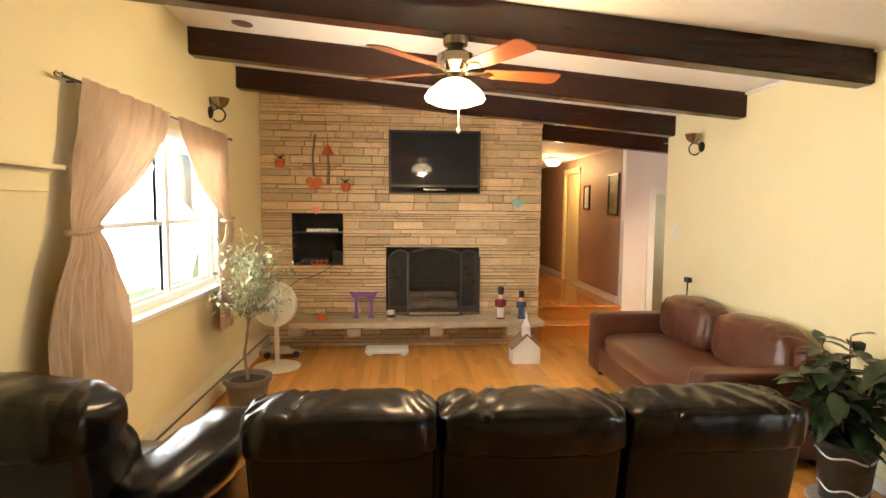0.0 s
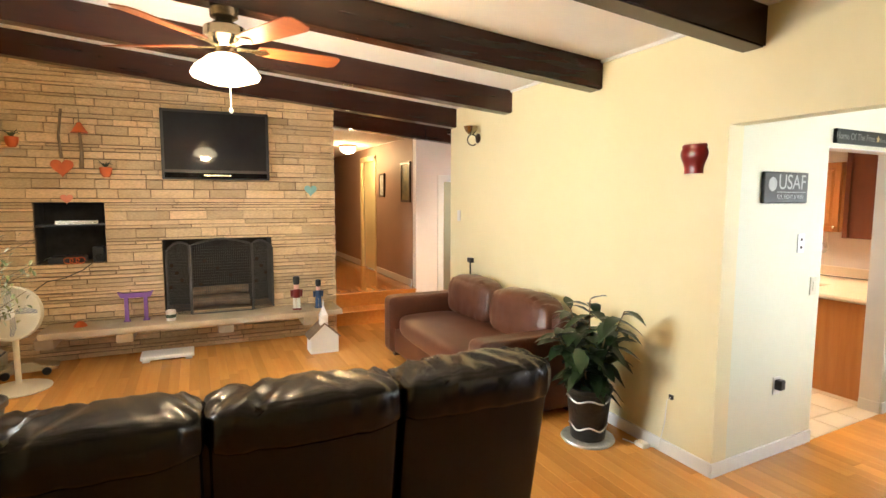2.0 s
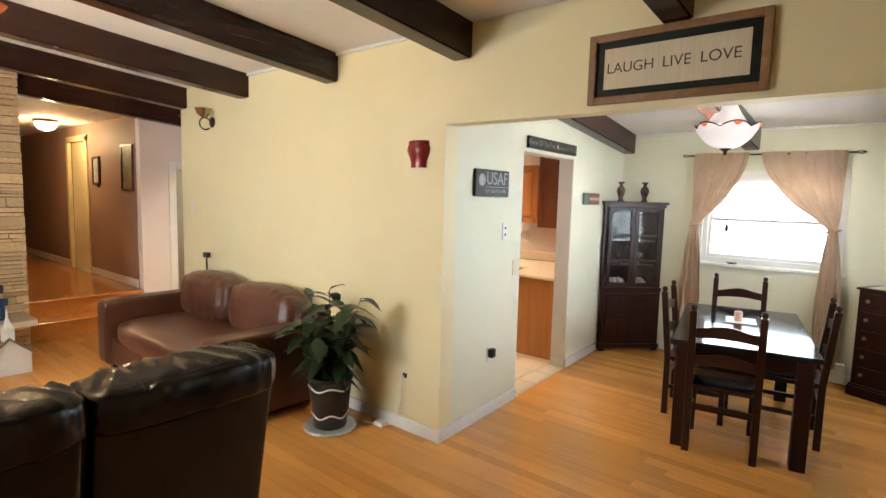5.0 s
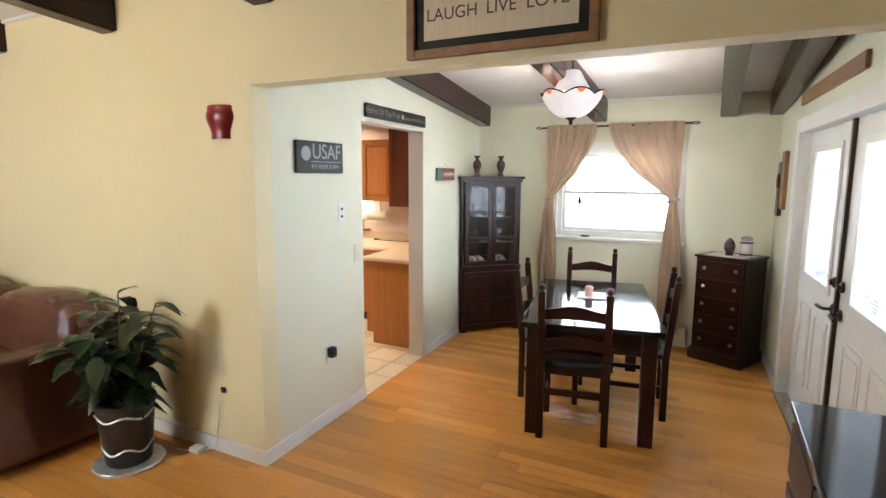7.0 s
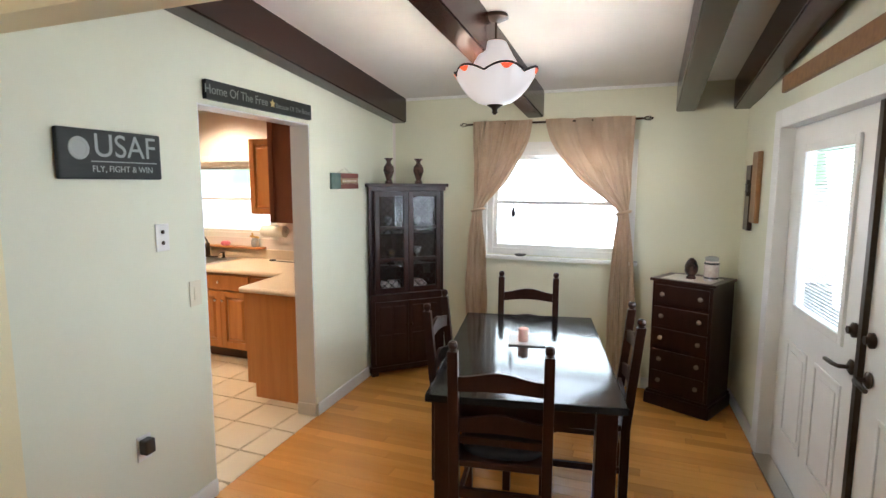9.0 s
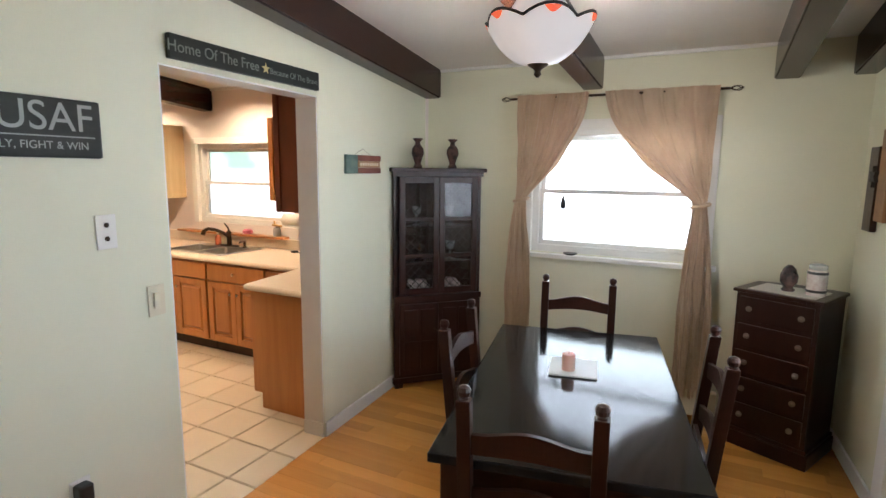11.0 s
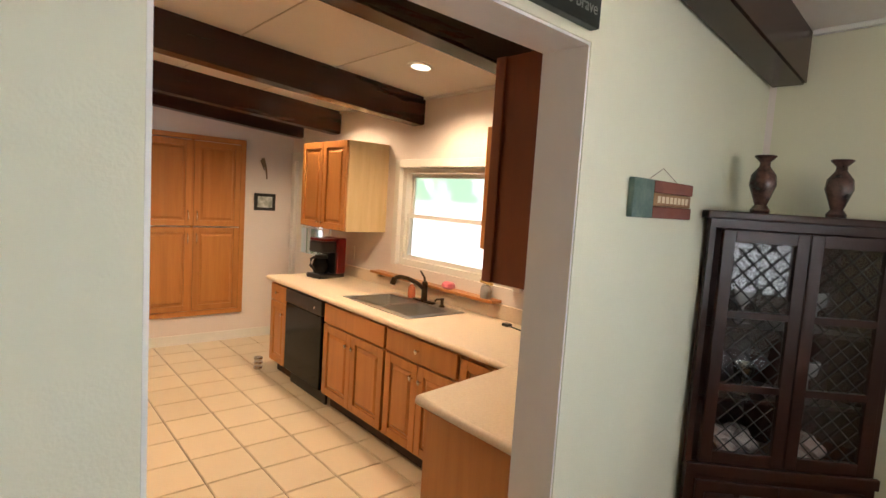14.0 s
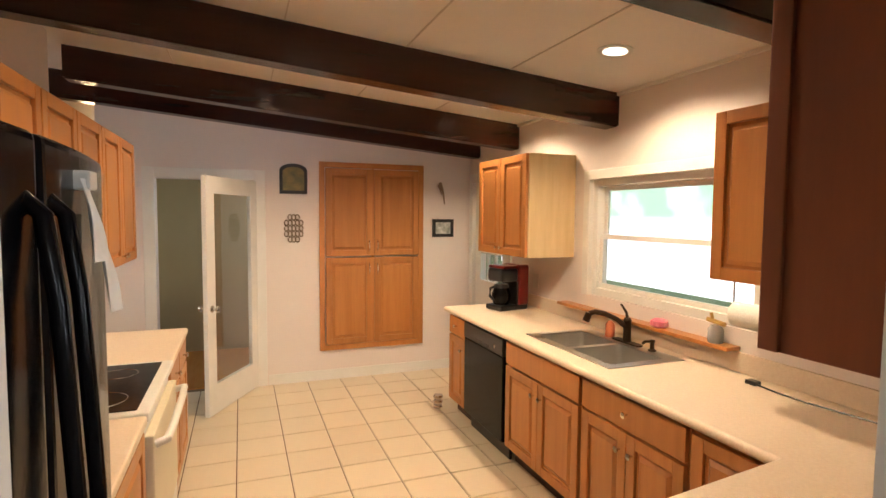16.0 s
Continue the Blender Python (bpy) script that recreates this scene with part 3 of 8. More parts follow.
# ---- stone fireplace wall ----
def stone_wall():
    X0, X1 = LX, 1.82
    Y = FY + 0.03
    FX0, FX1, FZ0, FZ1 = 0.0, 1.09, 0.40, 1.17
    NX0, NX1, NZ0, NZ1 = -1.08, -0.50, 0.96, 1.56
    bm = B()
    for x0, x1, z0, z1 in ((X0, NX0, 0, 2.95), (NX0, NX1, 0, NZ0), (NX0, NX1, NZ1, 2.95), (NX1, FX0, 0, 2.9), (FX0, FX1, 0, FZ0), (FX0, FX1, FZ1, 2.85), (FX1, X1 - 0.035, 0, 2.8)):
        box(bm, x0, Y, z0, x1, FY + 0.5, z1)
    st = whole("wall_fireplace", bm, "stone_joint", "tan sandstone ashlar fireplace wall with thin courses", "wall", kind="structure")
    bm = B()
    # near-black lining, one material for the niche and the sooty fireplace opening
    box(bm, NX0 - 0.02, Y + 0.38, NZ0 - 0.02, NX1 + 0.02, Y + 0.42, NZ1 + 0.02)
    box(bm, FX0 - 0.05, Y + 0.42, FZ0 - 0.05, FX1 + 0.05, Y + 0.46, FZ1 + 0.05)
    box(bm, FX0 - 0.03, Y + 0.03, FZ0, FX0 + 0.004, Y + 0.44, FZ1)
    box(bm, FX1 - 0.004, Y + 0.03, FZ0, FX1 + 0.03, Y + 0.44, FZ1)
    box(bm, FX0, Y + 0.03, FZ1 - 0.004, FX1, Y + 0.44, FZ1 + 0.03)
    box(bm, NX0 - 0.02, Y + 0.02, NZ0, NX0 + 0.004, Y + 0.4, NZ1)
    box(bm, NX1 - 0.004, Y + 0.02, NZ0, NX1 + 0.02, Y + 0.4, NZ1)
    box(bm, NX0, Y + 0.02, NZ1 - 0.004, NX1, Y + 0.4, NZ1 + 0.02)
    part("firebox", bm, "soot_niche_black", st)
    rng = random.Random(11)
    holes = ((FX0, FX1, FZ0, FZ1), (NX0, NX1, NZ0, NZ1))
    z = 0.0
    while z < 2.98:
        h = rng.choice((0.030, 0.036, 0.042, 0.05, 0.06, 0.075, 0.095))
        for hx0, hx1, hz0, hz1 in holes:
            for e in (hz0, hz1):
                if z < e < z + h:
                    h = e - z if e - z > 0.022 else h
        spans = [(X0, X1)]
        for hx0, hx1, hz0, hz1 in holes:
            if z + h > hz0 + 0.012 and z < hz1 - 0.012:
                spans = [q for a, c in spans for q in ((a, min(c, hx0)), (max(a, hx1), c)) if q[1] - q[0] > 0.01]
        for a, c in spans:
            x = a
            while x < c - 0.005:
                n = rng.uniform(0.14, 0.70) if h < 0.055 else rng.uniform(0.12, 0.42)
                x1 = x + n
                if c - x1 < 0.10:
                    x1 = c
                top = z + h
                lim = min(ceil_z(x1) + 0.03, 3.0)
                if z < lim - 0.02:
                    g = rng.uniform(0.005, 0.012)
                    d = rng.uniform(0.012, 0.034)
                    t = B()
                    box(t, x + g * 0.4, Y - d, z + g * 0.5, x1 - g * 0.4, Y + 0.45 if x1 > X1 - 1e-3 else Y + 0.01, min(top, lim) - g * 0.5)
                    for v in t.verts:
                        if v.co.y < Y:
                            v.co += Vector((rng.uniform(-0.002, 0.002), rng.uniform(-0.004, 0.002), rng.uniform(-0.003, 0.003)))
                    bmesh.ops.bevel(t, geom=[e for e in t.edges if all(v.co.y < Y for v in e.verts)], offset=0.0035, segments=1, affect="EDGES")
                    part("stone", t, "sandstone", st)
                x = x1
        z += h
    return st


stone_wall()
hearth = thing("hearth", "raised sandstone hearth slab on stone corbels", "hearth", kind="structure")
bm = B()
box(bm, -1.02, 5.77, 0.315, 1.78, FY + 0.02, 0.375, 0.01)
for v in bm.verts:
    v.co.y += 0.006 * noise.noise(v.co * 3)
part("slab", bm, "hearth", hearth)
for x in (-0.98, -0.34, 0.57, 1.43):
    bm = B()
    box(bm, x - 0.075, 5.80, 0.215, x + 0.075, FY + 0.01, 0.314, 0.012)
    for v in bm.verts:
        if v.co.y < 6 and v.co.z < 0.25:
            v.co.y += 0.02
    part("corbel", bm, "hearth", hearth)


# ---- windows ----
def window(name, label, origin, wdir, w, z0, z1, out, sashes=1, mid=None, sill=True):
    """A white window: local x along the wall, y outwards through it."""
    m = Matrix.Translation(origin) @ Matrix.Rotation(wdir, 4, "Z")
    win = thing(name, label, "window", m, kind="structure")
    f = 0.05
    frame_bm = B()
    for x0, x1, a, b in ((0, f, z0, z1), (w - f, w, z0, z1), (f, w - f, z0, z0 + f), (f, w - f, z1 - f, z1)):
        box(frame_bm, x0, 0.02, a, x1, 0.11, b, 0.004)
    part("window_frame", frame_bm, "white_trim", win)
    n = sashes
    span = (w - 2 * f) / n
    for k in range(n):
        x0, x1 = f + k * span, f + (k + 1) * span
        zm = mid if mid else (z0 + z1) / 2
        if k:
            bm = B()
            box(bm, x0 - 0.03, 0.015, z0 + f, x0 + 0.03, 0.105, z1 - f, 0.004)
            part("mullion", bm, "white_trim", win)
        for a, b, dy in ((z0 + f, zm + 0.015, 0.045), (zm - 0.015, z1 - f, 0.075)):
            bm = B()
            s = 0.03
            box(bm, x0, dy, a, x0 + s, dy + 0.025, b)
            box(bm, x1 - s, dy, a, x1, dy + 0.025, b)
            box(bm, x0 + s, dy, a, x1 - s, dy + 0.025, a + s)
            box(bm, x0 + s, dy, b - s, x1 - s, dy + 0.025, b)
            sash = part("sash", bm, "white_trim", win)
            bm = B()
            box(bm, x0 + s, dy + 0.010, a + s, x1 - s, dy + 0.014, b - s)
            p = part("pane", bm, "glass", sash)
            p.visible_shadow = False
    c = 0.055
    bm = B()
    box(bm, -c, -0.018, z0 - 0.005, 0.006, 0.02, z1 + c, 0.003)
    part("casing", bm, "white_trim", win)
    bm = B()
    box(bm, w - 0.006, -0.018, z0 - 0.005, w + c, 0.02, z1 + c, 0.003)
    part("casing", bm, "white_trim", win)
    bm = B()
    box(bm, 0.006, -0.018, z1 - 0.006, w - 0.006, 0.02, z1 + c, 0.003)
    part("casing_head", bm, "white_trim", win)
    if sill:
        bm = B()
        box(bm, -c - 0.03, -0.06, z0 - 0.035, w + c + 0.03, 0.03, z0 - 0.005, 0.006)
        part("window_sill", bm, "white_trim", win)
    return win


window("window_1", "white double window, one sash pair beside the other", (LX, WY0, 0), radians(90), WY1 - WY0, WZ0, WZ1, -1, 2, 1.52)
window("window_2", "white sash window over the dining table", (EX, DW[1], 0), radians(-90), DW[1] - DW[0], DW[2], DW[3], 1, 1, 1.43)
window("window_3", "white sash window over the kitchen sink", (EX, KW[1], 0), radians(-90), KW[1] - KW[0], KW[2], KW[3], 1, 1, 1.42, False)


# ---- double doors of the dining room ----
def leaf(parent, x0, x1, hinge_left):
    z1 = FD[3] - 0.01
    y0, y1 = SY - 0.10, SY - 0.055
    gx0, gx1, gz0, gz1 = x0 + 0.21, x1 - 0.21, 0.95, z1 - 0.13
    d = thing("door_leaf", "", "", None)
    d.parent = parent
    bm = B()
    for a, b, c, e in ((x0, gx0, 0.02, z1), (gx1, x1, 0.02, z1), (gx0, gx1, 0.02, gz0), (gx0, gx1, gz1, z1)):
        box(bm, a, y0, c, b, y1, e)
    part("slab", bm, "white_trim", d)
    bm = B()
    for a, b, c, e in ((gx0 - 0.03, gx0 + 0.012, gz0 - 0.03, gz1 + 0.03), (gx1 - 0.012, gx1 + 0.03, gz0 - 0.03, gz1 + 0.03), (gx0 + 0.012, gx1 - 0.012, gz0 - 0.03, gz0 + 0.012), (gx0 + 0.012, gx1 - 0.012, gz1 - 0.012, gz1 + 0.03)):
        box(bm, a, y1 - 0.004, c, b, y1 + 0.012, e, 0.004)
    part("glazing_bead", bm, "white_trim", d)
    bm = B()
    box(bm, gx0, y0 + 0.030, gz0, gx1, y0 + 0.034, gz1)
    p = part("pane", bm, "glass", d)
    p.visible_shadow = False
    bm = B()
    n = int((gz1 - gz0) / 0.016)
    for i in range(n):
        z = gz0 + 0.008 + i * 0.016
        box(bm, gx0 + 0.012, y0 + 0.012, z - 0.001, gx1 - 0.012, y0 + 0.024, z + 0.0035)
    tagged(part("blind_slats", bm, "blind", d), kind="stuff")
    bm = B()
    w = (x1 - x0)
    for a, c in ((x0 + 0.16, (x0 + x1) / 2 - 0.05), ((x0 + x1) / 2 + 0.05, x1 - 0.16)):
        bm = B()
        for p0, p1, q0, q1 in ((a, a + 0.02, 0.24, 0.76), (c - 0.02, c, 0.24, 0.76), (a + 0.02, c - 0.02, 0.24, 0.26), (a + 0.02, c - 0.02, 0.74, 0.76)):
            box(bm, p0, y1 - 0.002, q0, p1, y1 + 0.007, q1, 0.003)
        box(bm, a + 0.05, y1 - 0.002, 0.29, c - 0.05, y1 + 0.005, 0.71, 0.003)
        part("panel", bm, "white_trim", d)
    return d


M["blind"] = mat("blind", (0.85, 0.86, 0.88), (0.80, 0.81, 0.83), 3.0, 0.5, emit=(0.8, 0.9, 1.0), strength=0.0)
doors = thing("door_1", "pair of white half-glazed doors with closed blinds", "door", SW, kind="structure")
XM = 4.43
leaf(doors, XM + 0.004, FD[1] - 0.03, True)
leaf(doors, FD[0] + 0.03, XM - 0.004, False)
bm = B()
box(bm, XM - 0.018, SY - 0.056, 0.02, XM + 0.018, SY - 0.035, FD[3] - 0.01, 0.003)
part("astragal", bm, "bronze", doors, "dark meeting strip")
for s in (-1, 1):
    bm = B()
    lathe(bm, ((0.03, 0), (0.032, 0.006), (0.02, 0.014)), 16, pose(XM + s * 0.075, SY - 0.052, 0.87, -90))
    tube(bm, [(XM + s * 0.075, SY - 0.05, 0.87), (XM + s * 0.075, SY - 0.005, 0.87), (XM + s * 0.10, SY + 0.004, 0.87), (XM + s * 0.19, SY + 0.004, 0.865)], 0.009)
    part("door_handle", bm, "bronze", doors, "dark bronze lever handle", True)
    bm = B()
    lathe(bm, ((0.03, 0), (0.03, 0.012), (0.016, 0.02), (0.016, 0.03)), 16, pose(XM + s * 0.075, SY - 0.052, 1.02, -90))
    part("deadbolt", bm, "bronze", doors, "dark bronze deadbolt", True)
for x0, x1, z0, z1 in ((FD[1] - 0.03, FD[1] + 0.09, 0, FD[3] + 0.09), (FD[0] - 0.09, FD[0] + 0.03, 0, FD[3] + 0.09), (FD[0] + 0.03, FD[1] - 0.03, FD[3] - 0.01, FD[3] + 0.09)):
    bm = B()
    box(bm, x0, SY - 0.11, z0, x1, SY + 0.02, z1, 0.004)
    part("casing", bm, "white_trim", doors)
bm = B()
box(bm, FD[0] + 0.03, SY - 0.10, 0, FD[1] - 0.03, SY + 0.04, 0.018, 0.005)
part("threshold", bm, "nickel", doors, "grey metal threshold")

# ---- glazed door between kitchen and back room, open into the kitchen ----
kd = thing("door_2", "open white door with one tall glass pane", "door", pose(ND[1], PY - 0.01, 0, 0, 0, 180 + 61.5), kind="structure")
bm = B()
for a, b, c, e in ((0, 0.11, 0.012, 1.83), (0.67, 0.78, 0.012, 1.83), (0.11, 0.67, 0.012, 0.24), (0.11, 0.67, 1.70, 1.83)):
    box(bm, a, -0.018, c, b, 0.018, e)
part("stiles", bm, "white_trim", kd)
bm = B()
box(bm, 0.11, -0.003, 0.24, 0.67, 0.003, 1.70)
part("pane", bm, "glass", kd)
for s in (-1, 1):
    bm = B()
    lathe(bm, ((0.026, 0), (0.026, 0.006), (0.010, 0.012), (0.010, 0.035), (0.027, 0.045), (0.027, 0.06), (0.012, 0.07)), 16, pose(0.725, s * 0.018, 0.83, -90 * s))
    part("door_handle", bm, "nickel", kd, "round satin nickel knob", True)
kc = thing("trim_kitchen_door", "white casing round the kitchen doorway", "trim", kind="structure")
for x0, x1, z0, z1 in ((ND[0] - 0.09, ND[0], 0, ND[3] + 0.09), (ND[1], ND[1] + 0.09, 0, ND[3] + 0.09), (ND[0], ND[1], ND[3], ND[3] + 0.09)):
    bm = B()
    box(bm, x0, PY - 0.02, z0, x1, PY - 0.001, z1, 0.004)
    part("casing", bm, "white_trim", kc)
# kitchen side door with small panes in the east wall
sd = thing("door_3", "white outside door with a glazed upper half", "door", kind="structure")
y0, y1, z1 = KD[0] + 0.02, KD[1] - 0.02, KD[3] - 0.01
bm = B()
for a, b, c, e in ((y0, y0 + 0.12, 0.0, z1), (y1 - 0.12, y1, 0.0, z1), (y0 + 0.12, y1 - 0.12, 0.0, 0.92), (y0 + 0.12, y1 - 0.12, z1 - 0.14, z1)):
    box(bm, EX + 0.02, a, c, EX + 0.06, b, e)
part("slab", bm, "white_trim", sd)
bm = B()
for k in (1, 2):
    box(bm, EX + 0.022, y0 + 0.12, 0.92 + k * (z1 - 1.06) / 3 - 0.008, EX + 0.05, y1 - 0.12, 0.92 + k * (z1 - 1.06) / 3 + 0.008)
    box(bm, EX + 0.022, y0 + 0.12 + k * (y1 - y0 - 0.24) / 3 - 0.008, 0.92, EX + 0.052, y0 + 0.12 + k * (y1 - y0 - 0.24) / 3 + 0.008, z1 - 0.14)
part("glazing_bars", bm, "white_trim", sd)
bm = B()
box(bm, EX + 0.036, y0 + 0.12, 0.92, EX + 0.04, y1 - 0.12, z1 - 0.14)
p = part("pane", bm, "glass", sd)
p.visible_shadow = False
for a, b, c, e in ((KD[0] - 0.08, KD[0] + 0.015, 0, z1 + 0.09), (KD[1] - 0.015, KD[1] + 0.06, 0, z1 + 0.09), (KD[0] + 0.015, KD[1] - 0.015, z1, z1 + 0.09)):
    bm = B()
    box(bm, EX - 0.018, a, c, EX + 0.02, b, e, 0.003)
    part("casing", bm, "white_trim", sd)


# ---- seating ----
def gathers(bm, x0, x1, z0, z1, seed):
    """Pleats that run over a head roll and die out towards its middle, and one stitched seam."""
    for v in bm.verts:
        d = min(v.co.x - x0, x1 - v.co.x)
        up = max(0.0, min(1.0, (v.co.z - z0) / (z1 - z0)))
        w = 0.25 + 0.75 * math.exp(-max(0.0, d) / 0.13)
        lean = v.co.x + 0.45 * (v.co.y - 0.1) * (1 if v.co.x > (x0 + x1) / 2 else -1)
        k = 1 - 2 * abs(noise.noise(Vector((lean * 14 + seed * 5.1, v.co.y * 2.0, v.co.z * 2.2))))
        seam = math.exp(-((v.co.x - (x0 + 0.24 * (x1 - x0))) / 0.011) ** 2)
        push = 0.024 * w * (k - 0.6) - 0.016 * seam
        v.co.z += push * up
        v.co.y -= push * (1 - 0.6 * up) * (1 if v.co.y < 0.1 else -1)


def black_sofa():
    """Three-seat sofa seen from behind: padded head rolls over a plain leather back."""
    m = pose(0.635, 1.62, 0)
    so = thing("sofa", "three-seat black leather sofa with padded head rolls, seen from behind", "sofa", m)
    W = 1.87
    bm = B()
    box(bm, -W / 2 + 0.10, 0.16, 0.06, W / 2 - 0.10, 0.95, 0.30, 0.03, 3)
    part("base", bm, "black_leather", so, smooth=True)
    bm = B()
    t = B()
    box(t, -W / 2 + 0.03, 0.06, 0.12, W / 2 - 0.03, 0.14, 0.88, 0.01)
    for v in t.verts:
        v.co.y += (0.93 - v.co.z) * 0.17
    merge(bm, t)
    part("back_frame", bm, "black_leather", so)
    for k in range(3):
        x0 = -W / 2 + k * W / 3 + 0.006
        x1 = x0 + W / 3 - 0.012
        bm = B()
        t = B()
        box(t, x0 + 0.004, 0.0, 0.10, x1 - 0.004, 0.20, 0.90, 0.03, 3)
        for v in t.verts:
            v.co.y += (0.93 - v.co.z) * 0.17
            v.co.x = v.co.x * (0.985 + 0.015 * min(1, v.co.z / 0.9))
        merge(bm, t)
        part("backrest", bm, "black_leather", so, smooth=True)
        bm = B()
        cushion(bm, x0 - 0.006, -0.035, 0.845, x1 + 0.006, 0.25, 1.005, 0.022, 30, 0.007, k + 1, fx=9, fy=2.5, fz=3, power=5.5)
        gathers(bm, x0, x1, 0.845, 1.005, k + 1)
        part("head_roll", bm, "black_leather", so, "gathered black leather head roll", True)
        bm = B()
        cushion(bm, x0, 0.26, 0.28, x1, 0.92, 0.50, 0.05, 8, 0.006, k + 5)
        part("seat_cushion", bm, "black_leather", so, smooth=True)
    for s in (-1, 1):
        bm = B()
        cushion(bm, s * (W / 2 - 0.12) - 0.11, 0.30, 0.08, s * (W / 2 - 0.12) + 0.11, 0.98, 0.66, 0.03, 8, 0.006, 3)
        part("armrest", bm, "black_leather", so, smooth=True)
    for x in (-0.75, 0.75):
        for y in (0.24, 0.9):
            bm = B()
            box(bm, x - 0.03, y - 0.03, 0, x + 0.03, y + 0.03, 0.07)
            part("foot", bm, "black_plastic", so)
    return so


def recliner():
    """Armchair that faces away, its right arm showing beside the back."""
    re = thing("recliner", "black leather recliner armchair with a padded head roll", "armchair", pose(-1.15, 1.74, 0, 0, 0, -11))
    bm = B()
    t = B()
    box(t, -0.36, -0.02, 0.10, 0.36, 0.20, 0.90, 0.04, 3)
    for v in t.verts:
        v.co.y += (0.95 - v.co.z) * 0.15
    merge(bm, t)
    part("backrest", bm, "black_leather", re, smooth=True)
    bm = B()
    cushion(bm, -0.38, -0.06, 0.82, 0.37, 0.26, 1.035, 0.03, 30, 0.010, 6, fx=8, fy=2.5, fz=3)
    gathers(bm, -0.38, 0.37, 0.82, 1.035, 6)
    part("head_roll", bm, "black_leather", re, "puffed black leather head roll", True)
    bm = B()
    cushion(bm, -0.33, 0.05, 0.35, 0.33, 0.38, 0.88, 0.04, 12, 0.010, 3)
    part("back_cushion", bm, "black_leather", re, smooth=True)
    bm = B()
    cushion(bm, -0.30, 0.20, 0.20, 0.30, 0.92, 0.52, 0.05, 12, 0.008, 8)
    part("seat_cushion", bm, "black_leather", re, smooth=True)
    for s in (-1, 1):
        bm = B()
        box(bm, s * 0.42 - 0.10, 0.12, 0.05, s * 0.42 + 0.10, 0.86, 0.56, 0.03, 3)
        part("side_panel", bm, "black_leather", re, smooth=True)
        bm = B()
        cushion(bm, s * 0.42 - 0.13, 0.10, 0.48, s * 0.42 + 0.13, 0.93, 0.71, 0.04, 14, 0.012, 4 + s, fy=7)
        part("armrest", bm, "black_leather", re, smooth=True)
    bm = B()
    box(bm, -0.31, 0.80, 0.08, 0.31, 0.93, 0.36, 0.03, 3)
    part("footrest", bm, "black_leather", re, smooth=True)
    return re


def brown_sofa():
    so = thing("sofa", "brown leather two-seat sofa against the yellow wall", "sofa", pose(2.98, 3.86, 0, 0, 0, 90))
    # local x runs along the wall, local y comes out into the room
    L = 2.04
    bm = B()
    box(bm, -L / 2 + 0.02, 0.06, 0.06, L / 2 - 0.02, 0.88, 0.30, 0.03, 3)
    part("base", bm, "brown_leather", so, smooth=True)
    bm = B()
    box(bm, -L / 2 + 0.05, 0.02, 0.1, L / 2 - 0.05, 0.22, 0.74, 0.04, 3)
    part("back_frame", bm, "brown_leather", so, smooth=True)
    bm = B()
    cushion(bm, -L / 2 + 0.17, 0.14, 0.27, L / 2 - 0.17, 0.93, 0.475, 0.02, 12, 0.004, 2)
    part("seat_cushion", bm, "brown_leather", so, smooth=True)
    for x0, x1 in ((-L / 2 + 0.16, -0.01), (0.01, L / 2 - 0.16)):
        bm = B()
        t = B()
        cushion(t, x0, 0.08, 0.44, x1, 0.34, 0.835, 0.035, 20, 0.010, x0 * 9, fx=3, fy=3, fz=8)
        gathers(t, x0 - 0.05, x1 + 0.05, 0.44, 0.835, 3 + x0)
        for v in t.verts:
            v.co.y -= (v.co.z - 0.44) * 0.12
        merge(bm, t)
        part("back_cushion", bm, "brown_leather", so, smooth=True)
    for s in (-1, 1):
        bm = B()
        cushion(bm, s * (L / 2 - 0.09) - 0.095, 0.03, 0.05, s * (L / 2 - 0.09) + 0.095, 0.93, 0.625, 0.006, 16, 0.003, s, power=14)
        part("armrest", bm, "brown_leather", so, smooth=True)
    for x in (-0.95, 0.95):
        for y in (0.1, 0.82):
            bm = B()
            box(bm, x - 0.03, y - 0.03, 0, x + 0.03, y + 0.03, 0.07)
            part("foot", bm, "dark_wood", so)
    return so


black_sofa()
recliner()
s2 = brown_sofa()
s2.matrix_basis = pose(2.985, 4.11, 0, 0, 0, 90)


# ---- dining set ----
TB = pose(4.775, 0.628, 0, 0, 0, 11.3)


def dining_table():
    tb = thing("dining_table", "dark wooden dining table with a planked black top", "table", TB)
    L, W, H = 1.445, 0.815, 0.715
    bm = B()
    box(bm, -L / 2, -W / 2, H - 0.032, L / 2, W / 2, H, 0.006, 3)
    part("tabletop", bm, "table_top", tb)
    for x in (-1, 1):
        for y in (-1, 1):
            bm = B()
            box(bm, x * (L / 2 - 0.075) - 0.042, y * (W / 2 - 0.075) - 0.042, 0, x * (L / 2 - 0.075) + 0.042, y * (W / 2 - 0.075) + 0.042, H - 0.033, 0.006)
            part("leg", bm, "dark_wood", tb)
    for y in (-1, 1):
        bm = B()
        box(bm, -L / 2 + 0.12, y * (W / 2 - 0.075) - 0.012, H - 0.125, L / 2 - 0.12, y * (W / 2 - 0.075) + 0.012, H - 0.034)
        part("apron", bm, "dark_wood", tb)
        bm = B()
        box(bm, y * (L / 2 - 0.075) - 0.012, -W / 2 + 0.12, H - 0.125, y * (L / 2 - 0.075) + 0.012, W / 2 - 0.12, H - 0.034)
        part("apron", bm, "dark_wood", tb)
    return tb


